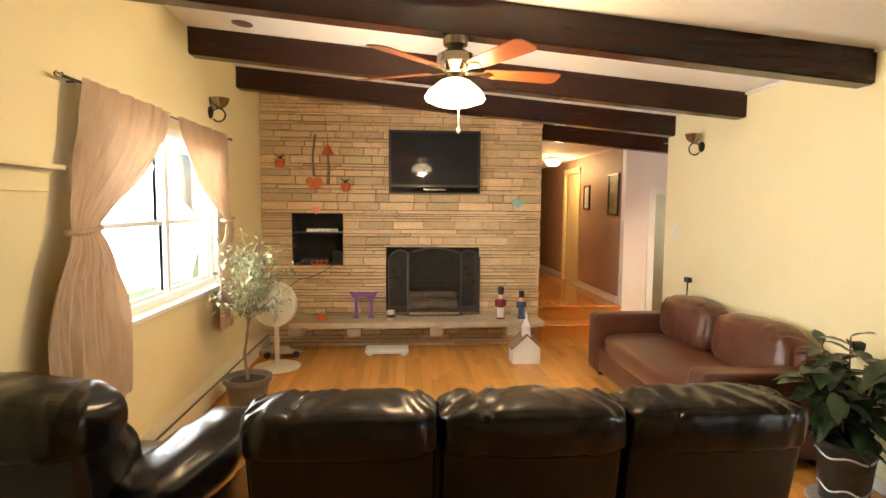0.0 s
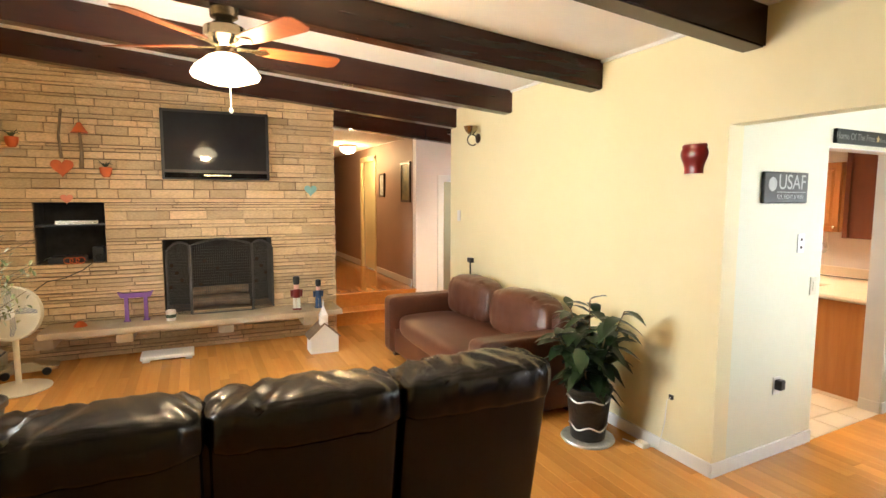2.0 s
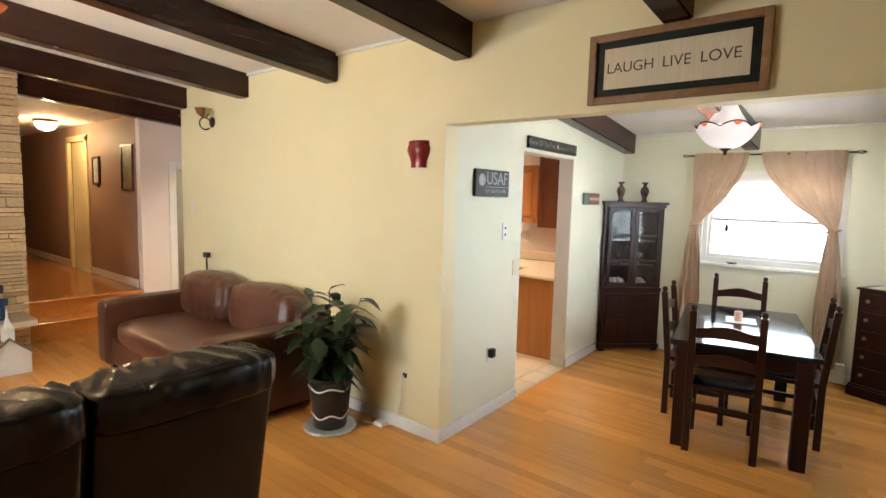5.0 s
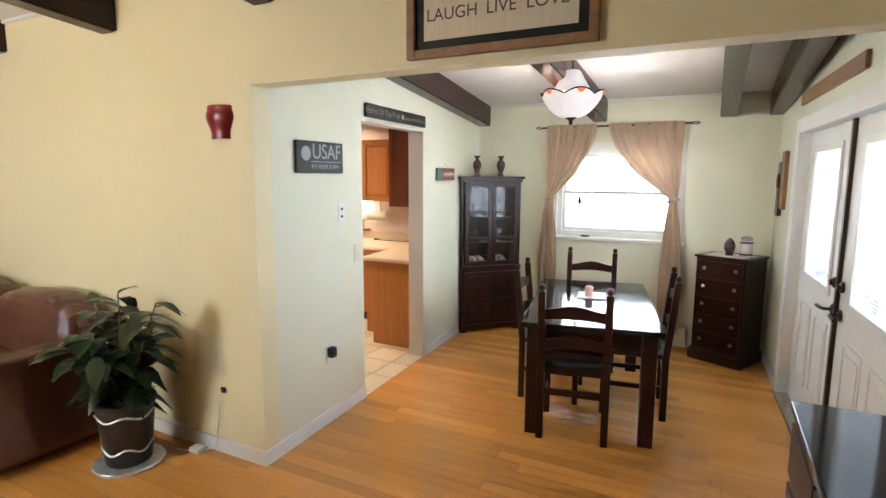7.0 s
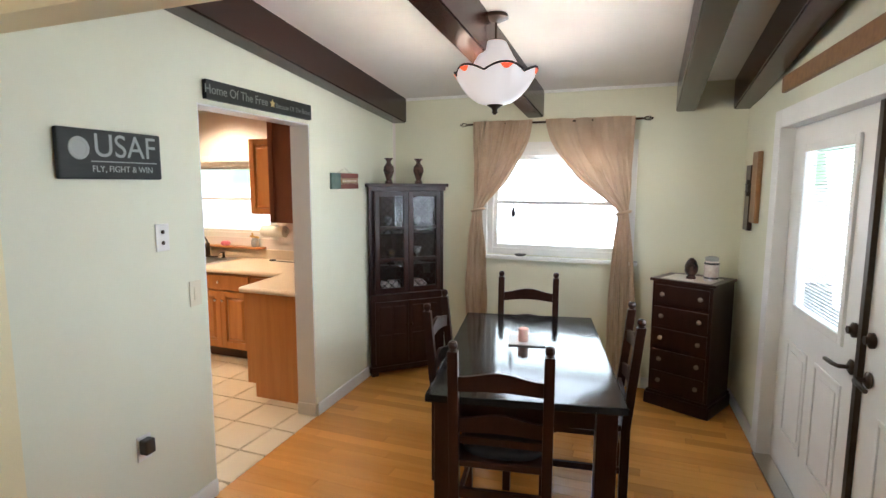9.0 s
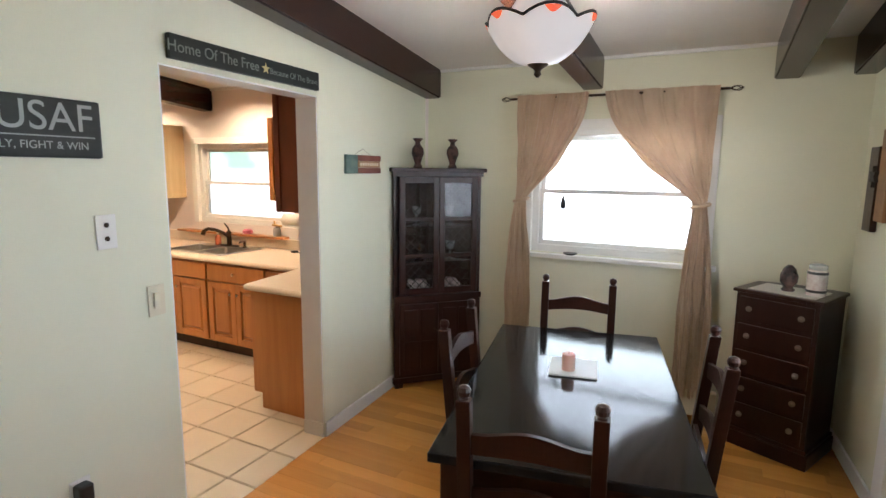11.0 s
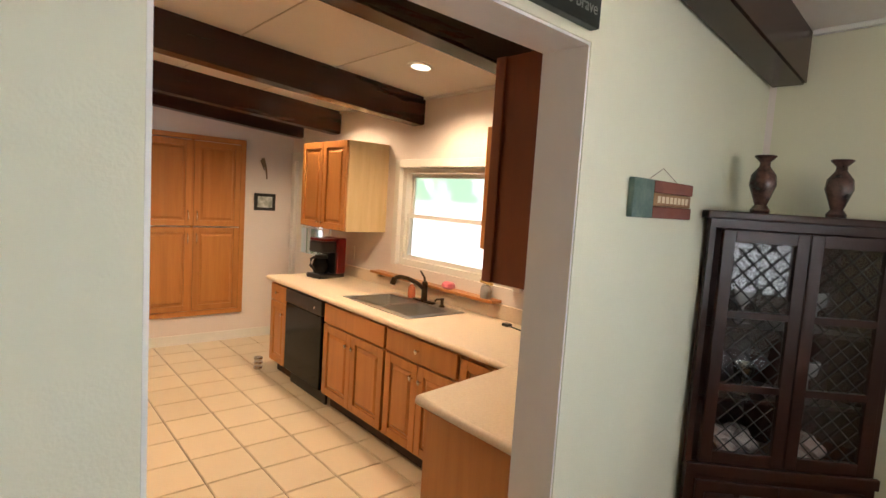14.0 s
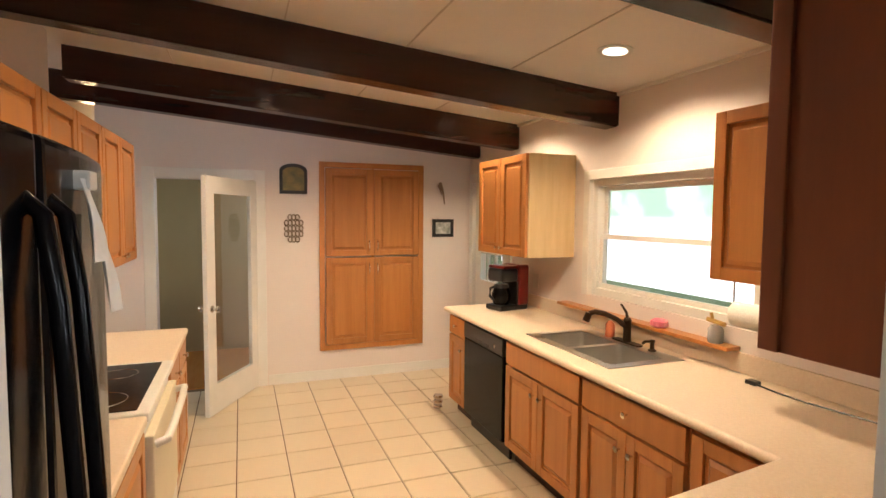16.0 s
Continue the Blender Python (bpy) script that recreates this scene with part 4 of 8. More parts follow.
def arched_rail(bm, w, z, h, y, thick=0.018):
    """A ladder-back rail with a dipped, scalloped upper edge."""
    t = B()
    n = 14
    a = []
    for i in range(n + 1):
        u = -1 + 2 * i / n
        x = u * w / 2
        zt = z + h * (0.68 + 0.32 * math.cos(u * math.pi * 0.5) ** 2)
        zb = z + 0.014 * math.cos(u * math.pi * 0.5)
        bow = 0.012 * (1 - u * u)
        a.append([t.verts.new((x, y - bow + s * thick / 2, zz)) for s, zz in ((-1, zb), (-1, zt), (1, zt), (1, zb))])
    for p, q in zip(a, a[1:]):
        for k in range(4):
            t.faces.new((p[k], p[(k + 1) % 4], q[(k + 1) % 4], q[k]))
    t.faces.new(a[0])
    t.faces.new(a[-1][::-1])
    bmesh.ops.recalc_face_normals(t, faces=t.faces[:])
    return merge(bm, t)


def dining_chair(m):
    """Faces local +y; the back posts stand at local y = 0."""
    ch = thing("dining_chair", "dark-stained ladder-back dining chair with a black seat pad", "chair", m, group="chairs round the dining table")
    w = 0.38
    for s in (-1, 1):
        bm = B()
        t = B()
        box(t, s * w / 2 - 0.021, -0.021, 0, s * w / 2 + 0.021, 0.021, 0.925, 0.004)
        bmesh.ops.bisect_plane(t, geom=t.verts[:] + t.edges[:] + t.faces[:], plane_co=(0, 0, 0.43), plane_no=(0, 0, 1))
        for v in t.verts:
            v.co.y -= 0.10 * max(0, v.co.z - 0.43)
        merge(bm, t)
        lathe(bm, ((0.016, 0.922), (0.013, 0.930), (0.019, 0.938), (0.021, 0.950), (0.016, 0.962), (0.004, 0.967)), 12, pose(s * w / 2, -0.05, 0))
        part("back_post", bm, "dark_wood", ch)
        bm = B()
        box(bm, s * w / 2 - 0.019, 0.36, 0, s * w / 2 + 0.019, 0.398, 0.43, 0.004)
        part("leg", bm, "dark_wood", ch)
        bm = B()
        box(bm, s * w / 2 - 0.009, 0.01, 0.20, s * w / 2 + 0.009, 0.37, 0.23)
        part("stretcher", bm, "dark_wood", ch)
    for z, h, y in ((0.755, 0.090, -0.037), (0.575, 0.090, -0.019)):
        bm = B()
        arched_rail(bm, w - 0.03, z, h, y)
        part("back_rail", bm, "dark_wood", ch)
    for y0, y1, z0, z1 in ((-0.01, 0.006, 0.52, 0.55), (0.37, 0.388, 0.30, 0.34), (-0.008, 0.010, 0.28, 0.32)):
        bm = B()
        box(bm, -w / 2 + 0.012, y0, z0, w / 2 - 0.012, y1, z1)
        part("cross_rail", bm, "dark_wood", ch)
    bm = B()
    box(bm, -w / 2 - 0.012, -0.008, 0.415, w / 2 + 0.012, 0.41, 0.445, 0.008, 3)
    part("seat", bm, "dark_wood", ch)
    bm = B()
    cushion(bm, -w / 2 + 0.02, 0.03, 0.435, w / 2 - 0.02, 0.39, 0.49, 0.02, 6)
    part("seat_pad", bm, "black_cloth", ch, "thin black seat pad", True)
    return ch


M["black_cloth"] = mat("black_cloth", (0.010, 0.010, 0.012), (0.018, 0.018, 0.02), 20.0, 0.85, bump=0.3, bscale=200)
dining_table()
first = dining_chair(pose(4.045, 0.575, 0, 0, 0, -81))
copy_thing(first, pose(5.68, 0.815, 0, 0, 0, 100))
copy_thing(first, pose(4.735, 1.08, 0, 0, 0, 187))
copy_thing(first, pose(4.79, 0.135, 0, 0, 0, 8))


# ---- corner cabinet ----
def corner_cabinet():
    # local x along the front from the left edge, local y into the corner
    ax, ay, bx, by = 5.77, 2.115, 6.235, 1.66
    w = math.hypot(bx - ax, by - ay)
    m = pose(ax, ay, 0, 0, 0, math.degrees(math.atan2(by - ay, bx - ax)))
    cab = thing("corner_cabinet", "dark wooden corner china cabinet with leaded glass doors", "cabinet", m)
    H = 1.555

    def outline(g):
        return [(-g, -g), (w + g, -g), (w + g, 0.03), (w / 2 + 0.03, w / 2 - 0.02), (w / 2 - 0.03, w / 2 - 0.02), (-g, 0.03)]
    bm = B()
    prism(bm, outline(0.0), 0.06, 0.66)
    part("lower_body", bm, "dark_wood", cab)
    bm = B()
    prism(bm, outline(0.012), 0.03, 0.075, bevel=0.004)
    part("plinth", bm, "dark_wood", cab)
    for x in (0.0, w - 0.06):
        bm = B()
        box(bm, x, -0.012, 0, x + 0.06, 0.04, 0.03, 0.004)
        part("foot", bm, "dark_wood", cab)
    bm = B()
    t = B()
    box(t, 0.0, 0.015, 0.66, 0.02, 0.035, H)
    box(t, w - 0.02, 0.015, 0.66, w, 0.035, H)
    merge(bm, t)
    for p, q in (((0.0, 0.03), (w / 2, w / 2 - 0.02)), ((w, 0.03), (w / 2, w / 2 - 0.02))):
        d = (Vector((*q, 0)) - Vector((*p, 0)))
        n = Vector((-d.y, d.x, 0)).normalized() * 0.006
        prism(bm, [(p[0] - n.x, p[1] - n.y), (q[0] - n.x, q[1] - n.y), (q[0] + n.x, q[1] + n.y), (p[0] + n.x, p[1] + n.y)], 0.66, H)
    part("upper_back", bm, "dark_wood", cab)
    for z in (0.66, 0.90, 1.16):
        bm = B()
        prism(bm, [(0.02, 0.03), (w - 0.02, 0.03), (w / 2 + 0.02, w / 2 - 0.04), (w / 2 - 0.02, w / 2 - 0.04)], z, z + 0.014)
        part("shelf", bm, "dark_wood", cab)
    bm = B()
    prism(bm, outline(0.008), H - 0.03, H)
    prism(bm, outline(0.028), H, H + 0.028, bevel=0.006)
    part("cornice", bm, "dark_wood", cab)
    bm = B()
    box(bm, -0.004, -0.014, 0.64, w + 0.004, 0.004, 0.68, 0.003)
    part("waist_moulding", bm, "dark_wood", cab)
    for k in range(2):
        x0, x1 = 0.035 + k * (w - 0.07) / 2, 0.035 + (k + 1) * (w - 0.07) / 2 - 0.004
        d = thing("door", "", "")
        d.parent = cab
        bm = B()
        z0, z1, s = 0.69, H - 0.035, 0.042
        box(bm, x0, -0.016, z0, x0 + s, 0.006, z1, 0.003)
        box(bm, x1 - s, -0.016, z0, x1, 0.006, z1, 0.003)
        for a, b in ((z0, z0 + s), (z1 - s, z1), (0.955, 0.98), (1.215, 1.24)):
            box(bm, x0 + s, -0.016, a, x1 - s, 0.006, b, 0.002)
        part("door_frame", bm, "dark_wood", d)
        bm = B()
        box(bm, x0 + s, -0.006, z0 + s, x1 - s, -0.003, z1 - s)
        p = part("pane", bm, "glass", d)
        p.visible_shadow = False
        bm = B()
        xa, xb, za, zb = x0 + s, x1 - s, z0 + s, z1 - s
        step = 0.062
        n = int((xb - xa + zb - za) / step) + 2
        for i in range(n):
            for sgn in (1, -1):
                pts = []
                for tt in np.linspace(0, 1, 40):
                    z = za + (zb - za) * tt
                    x = (xa + i * step - (z - za)) if sgn > 0 else (xb - i * step + (z - za))
                    if xa <= x <= xb:
                        pts.append((x, -0.0095, z))
                if len(pts) > 1:
                    tube(bm, [pts[0], pts[-1]], 0.0026, 4)
        tagged(part("leading", bm, "iron", d, "thin diamond lead lines"), kind="stuff")
        bm = B()
        box(bm, x0, -0.014, 0.10, x1, 0.002, 0.62, 0.003)
        dd = part("lower_door", bm, "dark_wood", cab)
        for a, b in ((0.14, 0.345), (0.385, 0.58)):
            for q0, q1 in ((x0 + 0.03, (x0 + x1) / 2 - 0.01), ((x0 + x1) / 2 + 0.01, x1 - 0.03)):
                bm = B()
                box(bm, q0, -0.021, a, q1, -0.013, b, 0.005)
                part("panel", bm, "dark_wood", dd)
        bm = B()
        lathe(bm, ((0.009, 0), (0.006, 0.008), (0.011, 0.016), (0.004, 0.022)), 10, pose(x1 - 0.02 if k == 0 else x0 + 0.02, -0.014, 0.42, 90))
        part("knob", bm, "bronze", cab, "small dark metal knob", True)
    return cab, m, w


cabinet, CM, CWID = corner_cabinet()
M["china"] = mat("china", (0.78, 0.76, 0.72), (0.55, 0.42, 0.40), 26.0, 0.2, mix=0.5)
M["crystal"] = mat("crystal", (0.82, 0.84, 0.86), (0.9, 0.9, 0.9), 9.0, 0.12, transmission=0.6)
M["vase"] = mat("vase", (0.015, 0.010, 0.012), (0.11, 0.06, 0.05), 22.0, 0.15, mix=0.35)
for i, (lx, z) in enumerate(((0.20, 0.675), (0.44, 0.675), (0.20, 1.175), (0.46, 1.175), (0.46, 0.915))):
    if i < 2:
        bm = B()
        for k, a in enumerate((0, 50, 110, 170, 230, 300)):
            lathe(bm, ((0.016, 0.0), (0.042, 0.016), (0.048, 0.042), (0.036, 0.056)), 10, pose(lx + 0.05 * math.cos(radians(a)), 0.13 + 0.035 * math.sin(radians(a)), z + 0.002 + 0.035 * (k % 2), 0, 8 * k, 0))
        whole("porcelain_flowers", bm, "china", "pile of white and pink porcelain flowers on a shelf", "ornament", m=CM, smooth=True)
    else:
        bm = B()
        lathe(bm, ((0.03, 0.0), (0.032, 0.004), (0.006, 0.012), (0.005, 0.06), (0.03, 0.085), (0.038, 0.13), (0.036, 0.132), (0.026, 0.09), (0.004, 0.07)), 16, CM @ pose(lx, 0.14, z))
        whole("goblet", bm, "crystal", "clear crystal goblet on a cabinet shelf", "goblet", smooth=True)
bm = B()
lathe(bm, ((0.034, 0.0), (0.036, 0.006), (0.010, 0.02), (0.008, 0.05), (0.030, 0.07), (0.040, 0.115), (0.038, 0.116), (0.028, 0.075), (0.006, 0.06)), 18, CM @ pose(0.21, 0.10, 0.914))
whole("goblet", bm, "nickel", "silver goblet on a cabinet shelf", "goblet", smooth=True)
for lx in (0.19, 0.45):
    bm = B()
    lathe(bm, ((0.030, 0), (0.032, 0.012), (0.020, 0.03), (0.030, 0.06), (0.044, 0.10), (0.040, 0.135), (0.018, 0.165), (0.017, 0.18), (0.036, 0.20), (0.034, 0.204), (0.012, 0.19)), 20, CM @ pose(lx, 0.08, 1.583))
    whole("vase", bm, "vase", "small dark oriental vase on the corner cabinet", "vase", group="vases on the cabinet", smooth=True)


# ---- chest of drawers ----
def chest():
    m = pose(5.888, -0.372, 0, 0, 0, 64)       # local x along the front, local -y into the corner
    ch = thing("chest_of_drawers", "narrow dark wooden chest with five drawers", "dresser", m)
    w, d, h = 0.41, 0.38, 0.925
    bm = B()
    box(bm, 0, -d, 0.10, w, 0, h - 0.02)
    part("body", bm, "dark_wood", ch)
    bm = B()
    box(bm, -0.022, -d, 0.0, w + 0.022, 0.022, 0.085, 0.006)
    box(bm, -0.014, -d, 0.085, w + 0.014, 0.014, 0.105, 0.005)
    part("plinth", bm, "dark_wood", ch)
    bm = B()
    box(bm, -0.018, -d, h - 0.02, w + 0.018, 0.018, h, 0.006)
    part("top", bm, "dark_wood", ch)
    z = 0.125
    for k in range(5):
        hh = 0.146
        bm = B()
        box(bm, 0.02, 0, z, w - 0.02, 0.014, z + hh - 0.012, 0.005)
        dr = part("drawer", bm, "dark_wood", ch)
        for x in (0.075, w - 0.075):
            bm = B()
            lathe(bm, ((0.016, 0), (0.017, 0.003), (0.006, 0.006), (0.006, 0.012), (0.011, 0.018), (0.004, 0.022)), 12, pose(x, 0.014, z + 0.068, -90))
            part("knob", bm, "pewter", dr, "round pewter drawer knob", True)
        z += 0.156
    return m


M["pewter"] = mat("pewter", (0.20, 0.17, 0.14), (0.30, 0.26, 0.22), 20.0, 0.35, metal=1.0)
CH = chest()
bm = B()
box(bm, 0.03, -0.26, 0.926, 0.36, -0.01, 0.929)
whole("doily", bm, "white_plastic", "white lace cloth on the chest", "cloth", m=CH)
bm = B()
lathe(bm, ((0.03, 0), (0.034, 0.008), (0.024, 0.02), (0.042, 0.05), (0.044, 0.085), (0.030, 0.125), (0.010, 0.145)), 20, CH @ pose(0.20, -0.12, 0.93))
whole("egg_ornament", bm, "vase", "dark red decorated egg on a stand", "ornament", smooth=True)
st = thing("storage_jar", "pale glass jar with two dark bands on the chest", "jar", CH @ pose(0.07, -0.13, 0.926))
bm = B()
lathe(bm, ((0.044, 0), (0.047, 0.008), (0.047, 0.13), (0.040, 0.142)), 24)
part("body", bm, "china", st, smooth=True)
for z in (0.02, 0.118):
    bm = B()
    lathe(bm, ((0.0474, z), (0.049, z + 0.003), (0.049, z + 0.011), (0.0474, z + 0.014)), 24)
    part("band", bm, "black_plastic", st, "dark band", True)
bm = B()
lathe(bm, ((0.040, 0.142), (0.043, 0.15), (0.043, 0.165), (0.02, 0.175)), 24)
part("lid", bm, "crystal", st, "clear glass lid", True)
# tray and candle on the table
bm = B()
box(bm, 0.02, -0.10, 0.716, 0.24, 0.10, 0.724, 0.003)
whole("tray", bm, "white_plastic", "square white tray on the dining table", "tray", m=TB)
bm = B()
lathe(bm, ((0.028, 0), (0.028, 0.07), (0.022, 0.073), (0.003, 0.071), (0.002, 0.085)), 16, TB @ pose(0.09, 0.02, 0.7245))
M["candle"] = mat("candle", (0.72, 0.42, 0.34), (0.78, 0.50, 0.42), 8.0, 0.45, subsurface=0.2)
whole("candle", bm, "candle", "pink pillar candle on the white tray", "candle", smooth=True)


# ---- sideboard at the doors ----
def sideboard():
    sb = thing("sideboard", "dark wooden sideboard with a polished top by the doors", "sideboard", pose(2.17, SY + 0.005, 0))
    w, d, h = 1.0, 0.30, 0.80
    bm = B()
    box(bm, 0.02, 0.0, 0.06, w - 0.02, d - 0.02, h - 0.03)
    part("body", bm, "dark_wood", sb)
    bm = B()
    box(bm, -0.01, 0.0, h - 0.03, w, d, h, 0.008, 3)
    part("top", bm, "table_top", sb)
    for k in range(2):
        bm = B()
        box(bm, 0.05 + k * 0.46, d - 0.02, 0.12, 0.49 + k * 0.46, d - 0.004, 0.52, 0.005)
        part("door", bm, "dark_wood", sb)
        bm = B()
        box(bm, 0.05 + k * 0.46, d - 0.02, 0.55, 0.49 + k * 0.46, d - 0.004, 0.74, 0.005)
        part("drawer", bm, "dark_wood", sb)
    bm = B()
    box(bm, 0.012, 0.04, 0.14, 0.024, d - 0.06, h - 0.10, 0.004)
    part("side_panel", bm, "dark_wood", sb)
    for x in (0.03, w - 0.08):
        for y in (0.01, d - 0.08):
            bm = B()
            box(bm, x, y, 0, x + 0.05, y + 0.05, 0.06)
            part("foot", bm, "dark_wood", sb)


sideboard()


# ---- curtains ----
def curtain_pair(name, m, w, z_rod, z_tie, z_bot, in_l, in_r, group, rod_over=0.10, gather=0.14, left=None):
    """Tied-back panels on a rod: local x along the wall, local -y into the room."""
    rod = thing("curtain_rod", "thin dark curtain rod with open wire finials", "curtain rod", m)
    bm = B()
    tube(bm, [(-rod_over, -0.06, z_rod), (w + rod_over, -0.06, z_rod)], 0.008, 8)
    part("rod", bm, "bronze", rod, smooth=True)
    for s, x in ((-1, -rod_over), (1, w + rod_over)):
        bm = B()
        for a in range(4):
            pts = []
            for k in range(7):
                u = k / 6
                r = 0.017 * math.sin(u * math.pi)
                pts.append((x + s * u * 0.07, -0.06 + r * math.cos(radians(a * 90 + u * 120)), z_rod + r * math.sin(radians(a * 90 + u * 120))))
            tube(bm, pts, 0.0025, 5)
        part("finial", bm, "bronze", rod, smooth=True)
    for x in (0.02, w - 0.02):
        bm = B()
        tube(bm, [(x, 0.0, z_rod + 0.0), (x, -0.06, z_rod)], 0.006, 6)
        part("bracket", bm, "bronze", rod)
    for side in (0, 1):
        rng = random.Random(5 + side)
        top0, top1 = (0.0, in_l) if side == 0 else (w, w - in_r)
        tie = (0.02, 0.02 + gather) if side == 0 else (w - 0.02, w - 0.02 - gather)
        low = (-0.05, gather * 1.9) if side == 0 else (w + 0.05, w - gather * 1.9)
        if left and side == 0:
            tie, low = left

        def fn(u, v, top0=top0, top1=top1, tie=tie, low=low, side=side):
            z = z_rod + 0.02 + (z_bot - z_rod - 0.02) * v
            vt = (z_rod - z_tie) / (z_rod - z_bot)
            if v < vt:
                k = v / vt
                a = top0 + (tie[0] - top0) * k
                b = top1 + (tie[1] - top1) * (0.10 * k + 0.90 * k ** 1.5)
            else:
                k = (v - vt) / (1 - vt)
                s = math.sin(min(1, k * 1.6) * math.pi / 2)
                a = tie[0] + (low[0] - tie[0]) * s
                b = tie[1] + (low[1] - tie[1]) * s
            x = a + (b - a) * u
            squeeze = 1 - math.exp(-((v - vt) / 0.10) ** 2)
            drift = 1.6 * noise.noise(Vector((v * 2.2, side * 3.1 + w, 0.4)))
            fold = 0.030 * noise.noise(Vector((u * 9 + drift, v * 0.9, side + w))) + 0.022 * noise.noise(Vector((u * 21 + 2 * drift, v * 1.6, side * 2 + w))) + 0.009 * noise.noise(Vector((u * 44, v * 7, side)))
            y = -0.065 - 0.02 + fold * (0.35 + 0.65 * squeeze) - 0.035 * math.exp(-((v - vt - 0.06) / 0.08) ** 2)
            zz = z
            if v < vt:
                k = v / vt
                zz = z - 0.10 * u * math.sin(k * math.pi) * (1 - k)
                zz += 0.012 * math.sin(u * 23 + v * 30) * math.sin(k * math.pi)
            x += 0.008 * noise.noise(Vector((u * 5, v * 9, side)))
            return Vector((x, y, zz))
        c = thing("curtain", "sheer crushed tan curtain tied back at the side", "curtain", m, group=group)
        bm = B()
        grid_solid(bm, fn, 70, 60, 0.0016)
        part("panel", bm, "curtain", c, smooth=True)
        bm = B()
        xm, dx = (tie[0] + tie[1]) / 2, abs(tie[1] - tie[0]) / 2 + 0.012
        tube(bm, [(xm + dx * math.cos(radians(a)), -0.10 + 0.045 * math.sin(radians(a)), z_tie + 0.012 * math.cos(radians(a))) for a in range(0, 360, 20)], 0.012, 8, closed=True)
        part("tieback", bm, "curtain", c, smooth=True)


def translucent(m):
    """Let daylight through the thin cloth."""
    nt = m.node_tree
    b = nt.nodes["Principled BSDF"]
    tr = nt.nodes.new("ShaderNodeBsdfTranslucent")
    tp = nt.nodes.new("ShaderNodeBsdfTransparent")
    mx = nt.nodes.new("ShaderNodeMixShader")
    mx2 = nt.nodes.new("ShaderNodeMixShader")
    mx.inputs[0].default_value = 0.28
    mx2.inputs[0].default_value = 0.05
    col = b.inputs["Base Color"].links[0].from_socket
    nt.links.new(col, tr.inputs["Color"])
    nt.links.new(b.outputs[0], mx.inputs[1])
    nt.links.new(tr.outputs[0], mx.inputs[2])
    nt.links.new(mx.outputs[0], mx2.inputs[1])
    nt.links.new(tp.outputs[0], mx2.inputs[2])
    nt.links.new(mx2.outputs[0], nt.nodes["Material Output"].inputs["Surface"])


translucent(M["curtain"])
curtain_pair("curtain", pose(EX, 1.42, 0, 0, 0, -90), 1.25, 2.062, 1.37, 0.14, 0.49, 0.66, "dining room curtains", 0.05, 0.075)
curtain_pair("curtain", pose(LX, 2.72, 0, 0, 0, 90), 2.13, 2.235, 1.52, 0.58, 0.97, 1.02, "living room curtains", 0.10, 0.16, ((-0.17, 0.05), (-0.36, 0.36)))


# ---- kitchen ----
def shaker_door(parent, m, w, h, name="door", pull=None, material="maple"):
    """A cabinet door with raised frame, panel and small pull; local x across, z up, -y out."""
    s = min(0.055, w * 0.22)
    tall = h > 0.22
    bm = B()
    box(bm, 0.002, -0.007 if tall else -0.020, 0.002, w - 0.002, 0, h - 0.002, 0.002, 1, m)
    d = part(name, bm, material, parent)
    if tall:
        for x0, x1, z0, z1 in ((0.002, s, 0.002, h - 0.002), (w - s, w - 0.002, 0.002, h - 0.002), (s + 0.0005, w - s - 0.0005, 0.002, s), (s + 0.0005, w - s - 0.0005, h - s, h - 0.002)):
            bm = B()
            box(bm, x0, -0.022, z0, x1, -0.006, z1, 0.004, 2, m)
            part("rail" if x1 - x0 > s * 1.2 else "stile", bm, material, d)
        bm = B()
        t = B()
        box(t, s + 0.012, -0.020, s + 0.012, w - s - 0.012, -0.006, h - s - 0.012)
        for v in t.verts:
            if v.co.y < -0.015:
                v.co.x += 0.020 if v.co.x < w / 2 else -0.020
                v.co.z += 0.020 if v.co.z < h / 2 else -0.020
        bmesh.ops.transform(t, matrix=m, verts=t.verts)
        merge(bm, t)
        part("panel", bm, material, d)
    if pull:
        bm = B()
        lathe(bm, ((0.005, 0), (0.005, 0.014), (0.013, 0.020), (0.014, 0.026), (0.006, 0.030)), 12, m @ pose(pull[0], -0.020, pull[1], 90))
        part("knob", bm, "nickel", d, "small satin nickel knob", True)
    return d


CZ = 0.83            # top of the worktops
CF = 5.70            # cabinet faces on the window side
SIDE = pose(CF, 0, 0, 0, 0, -90)     # local x runs towards -y, local -y faces the room


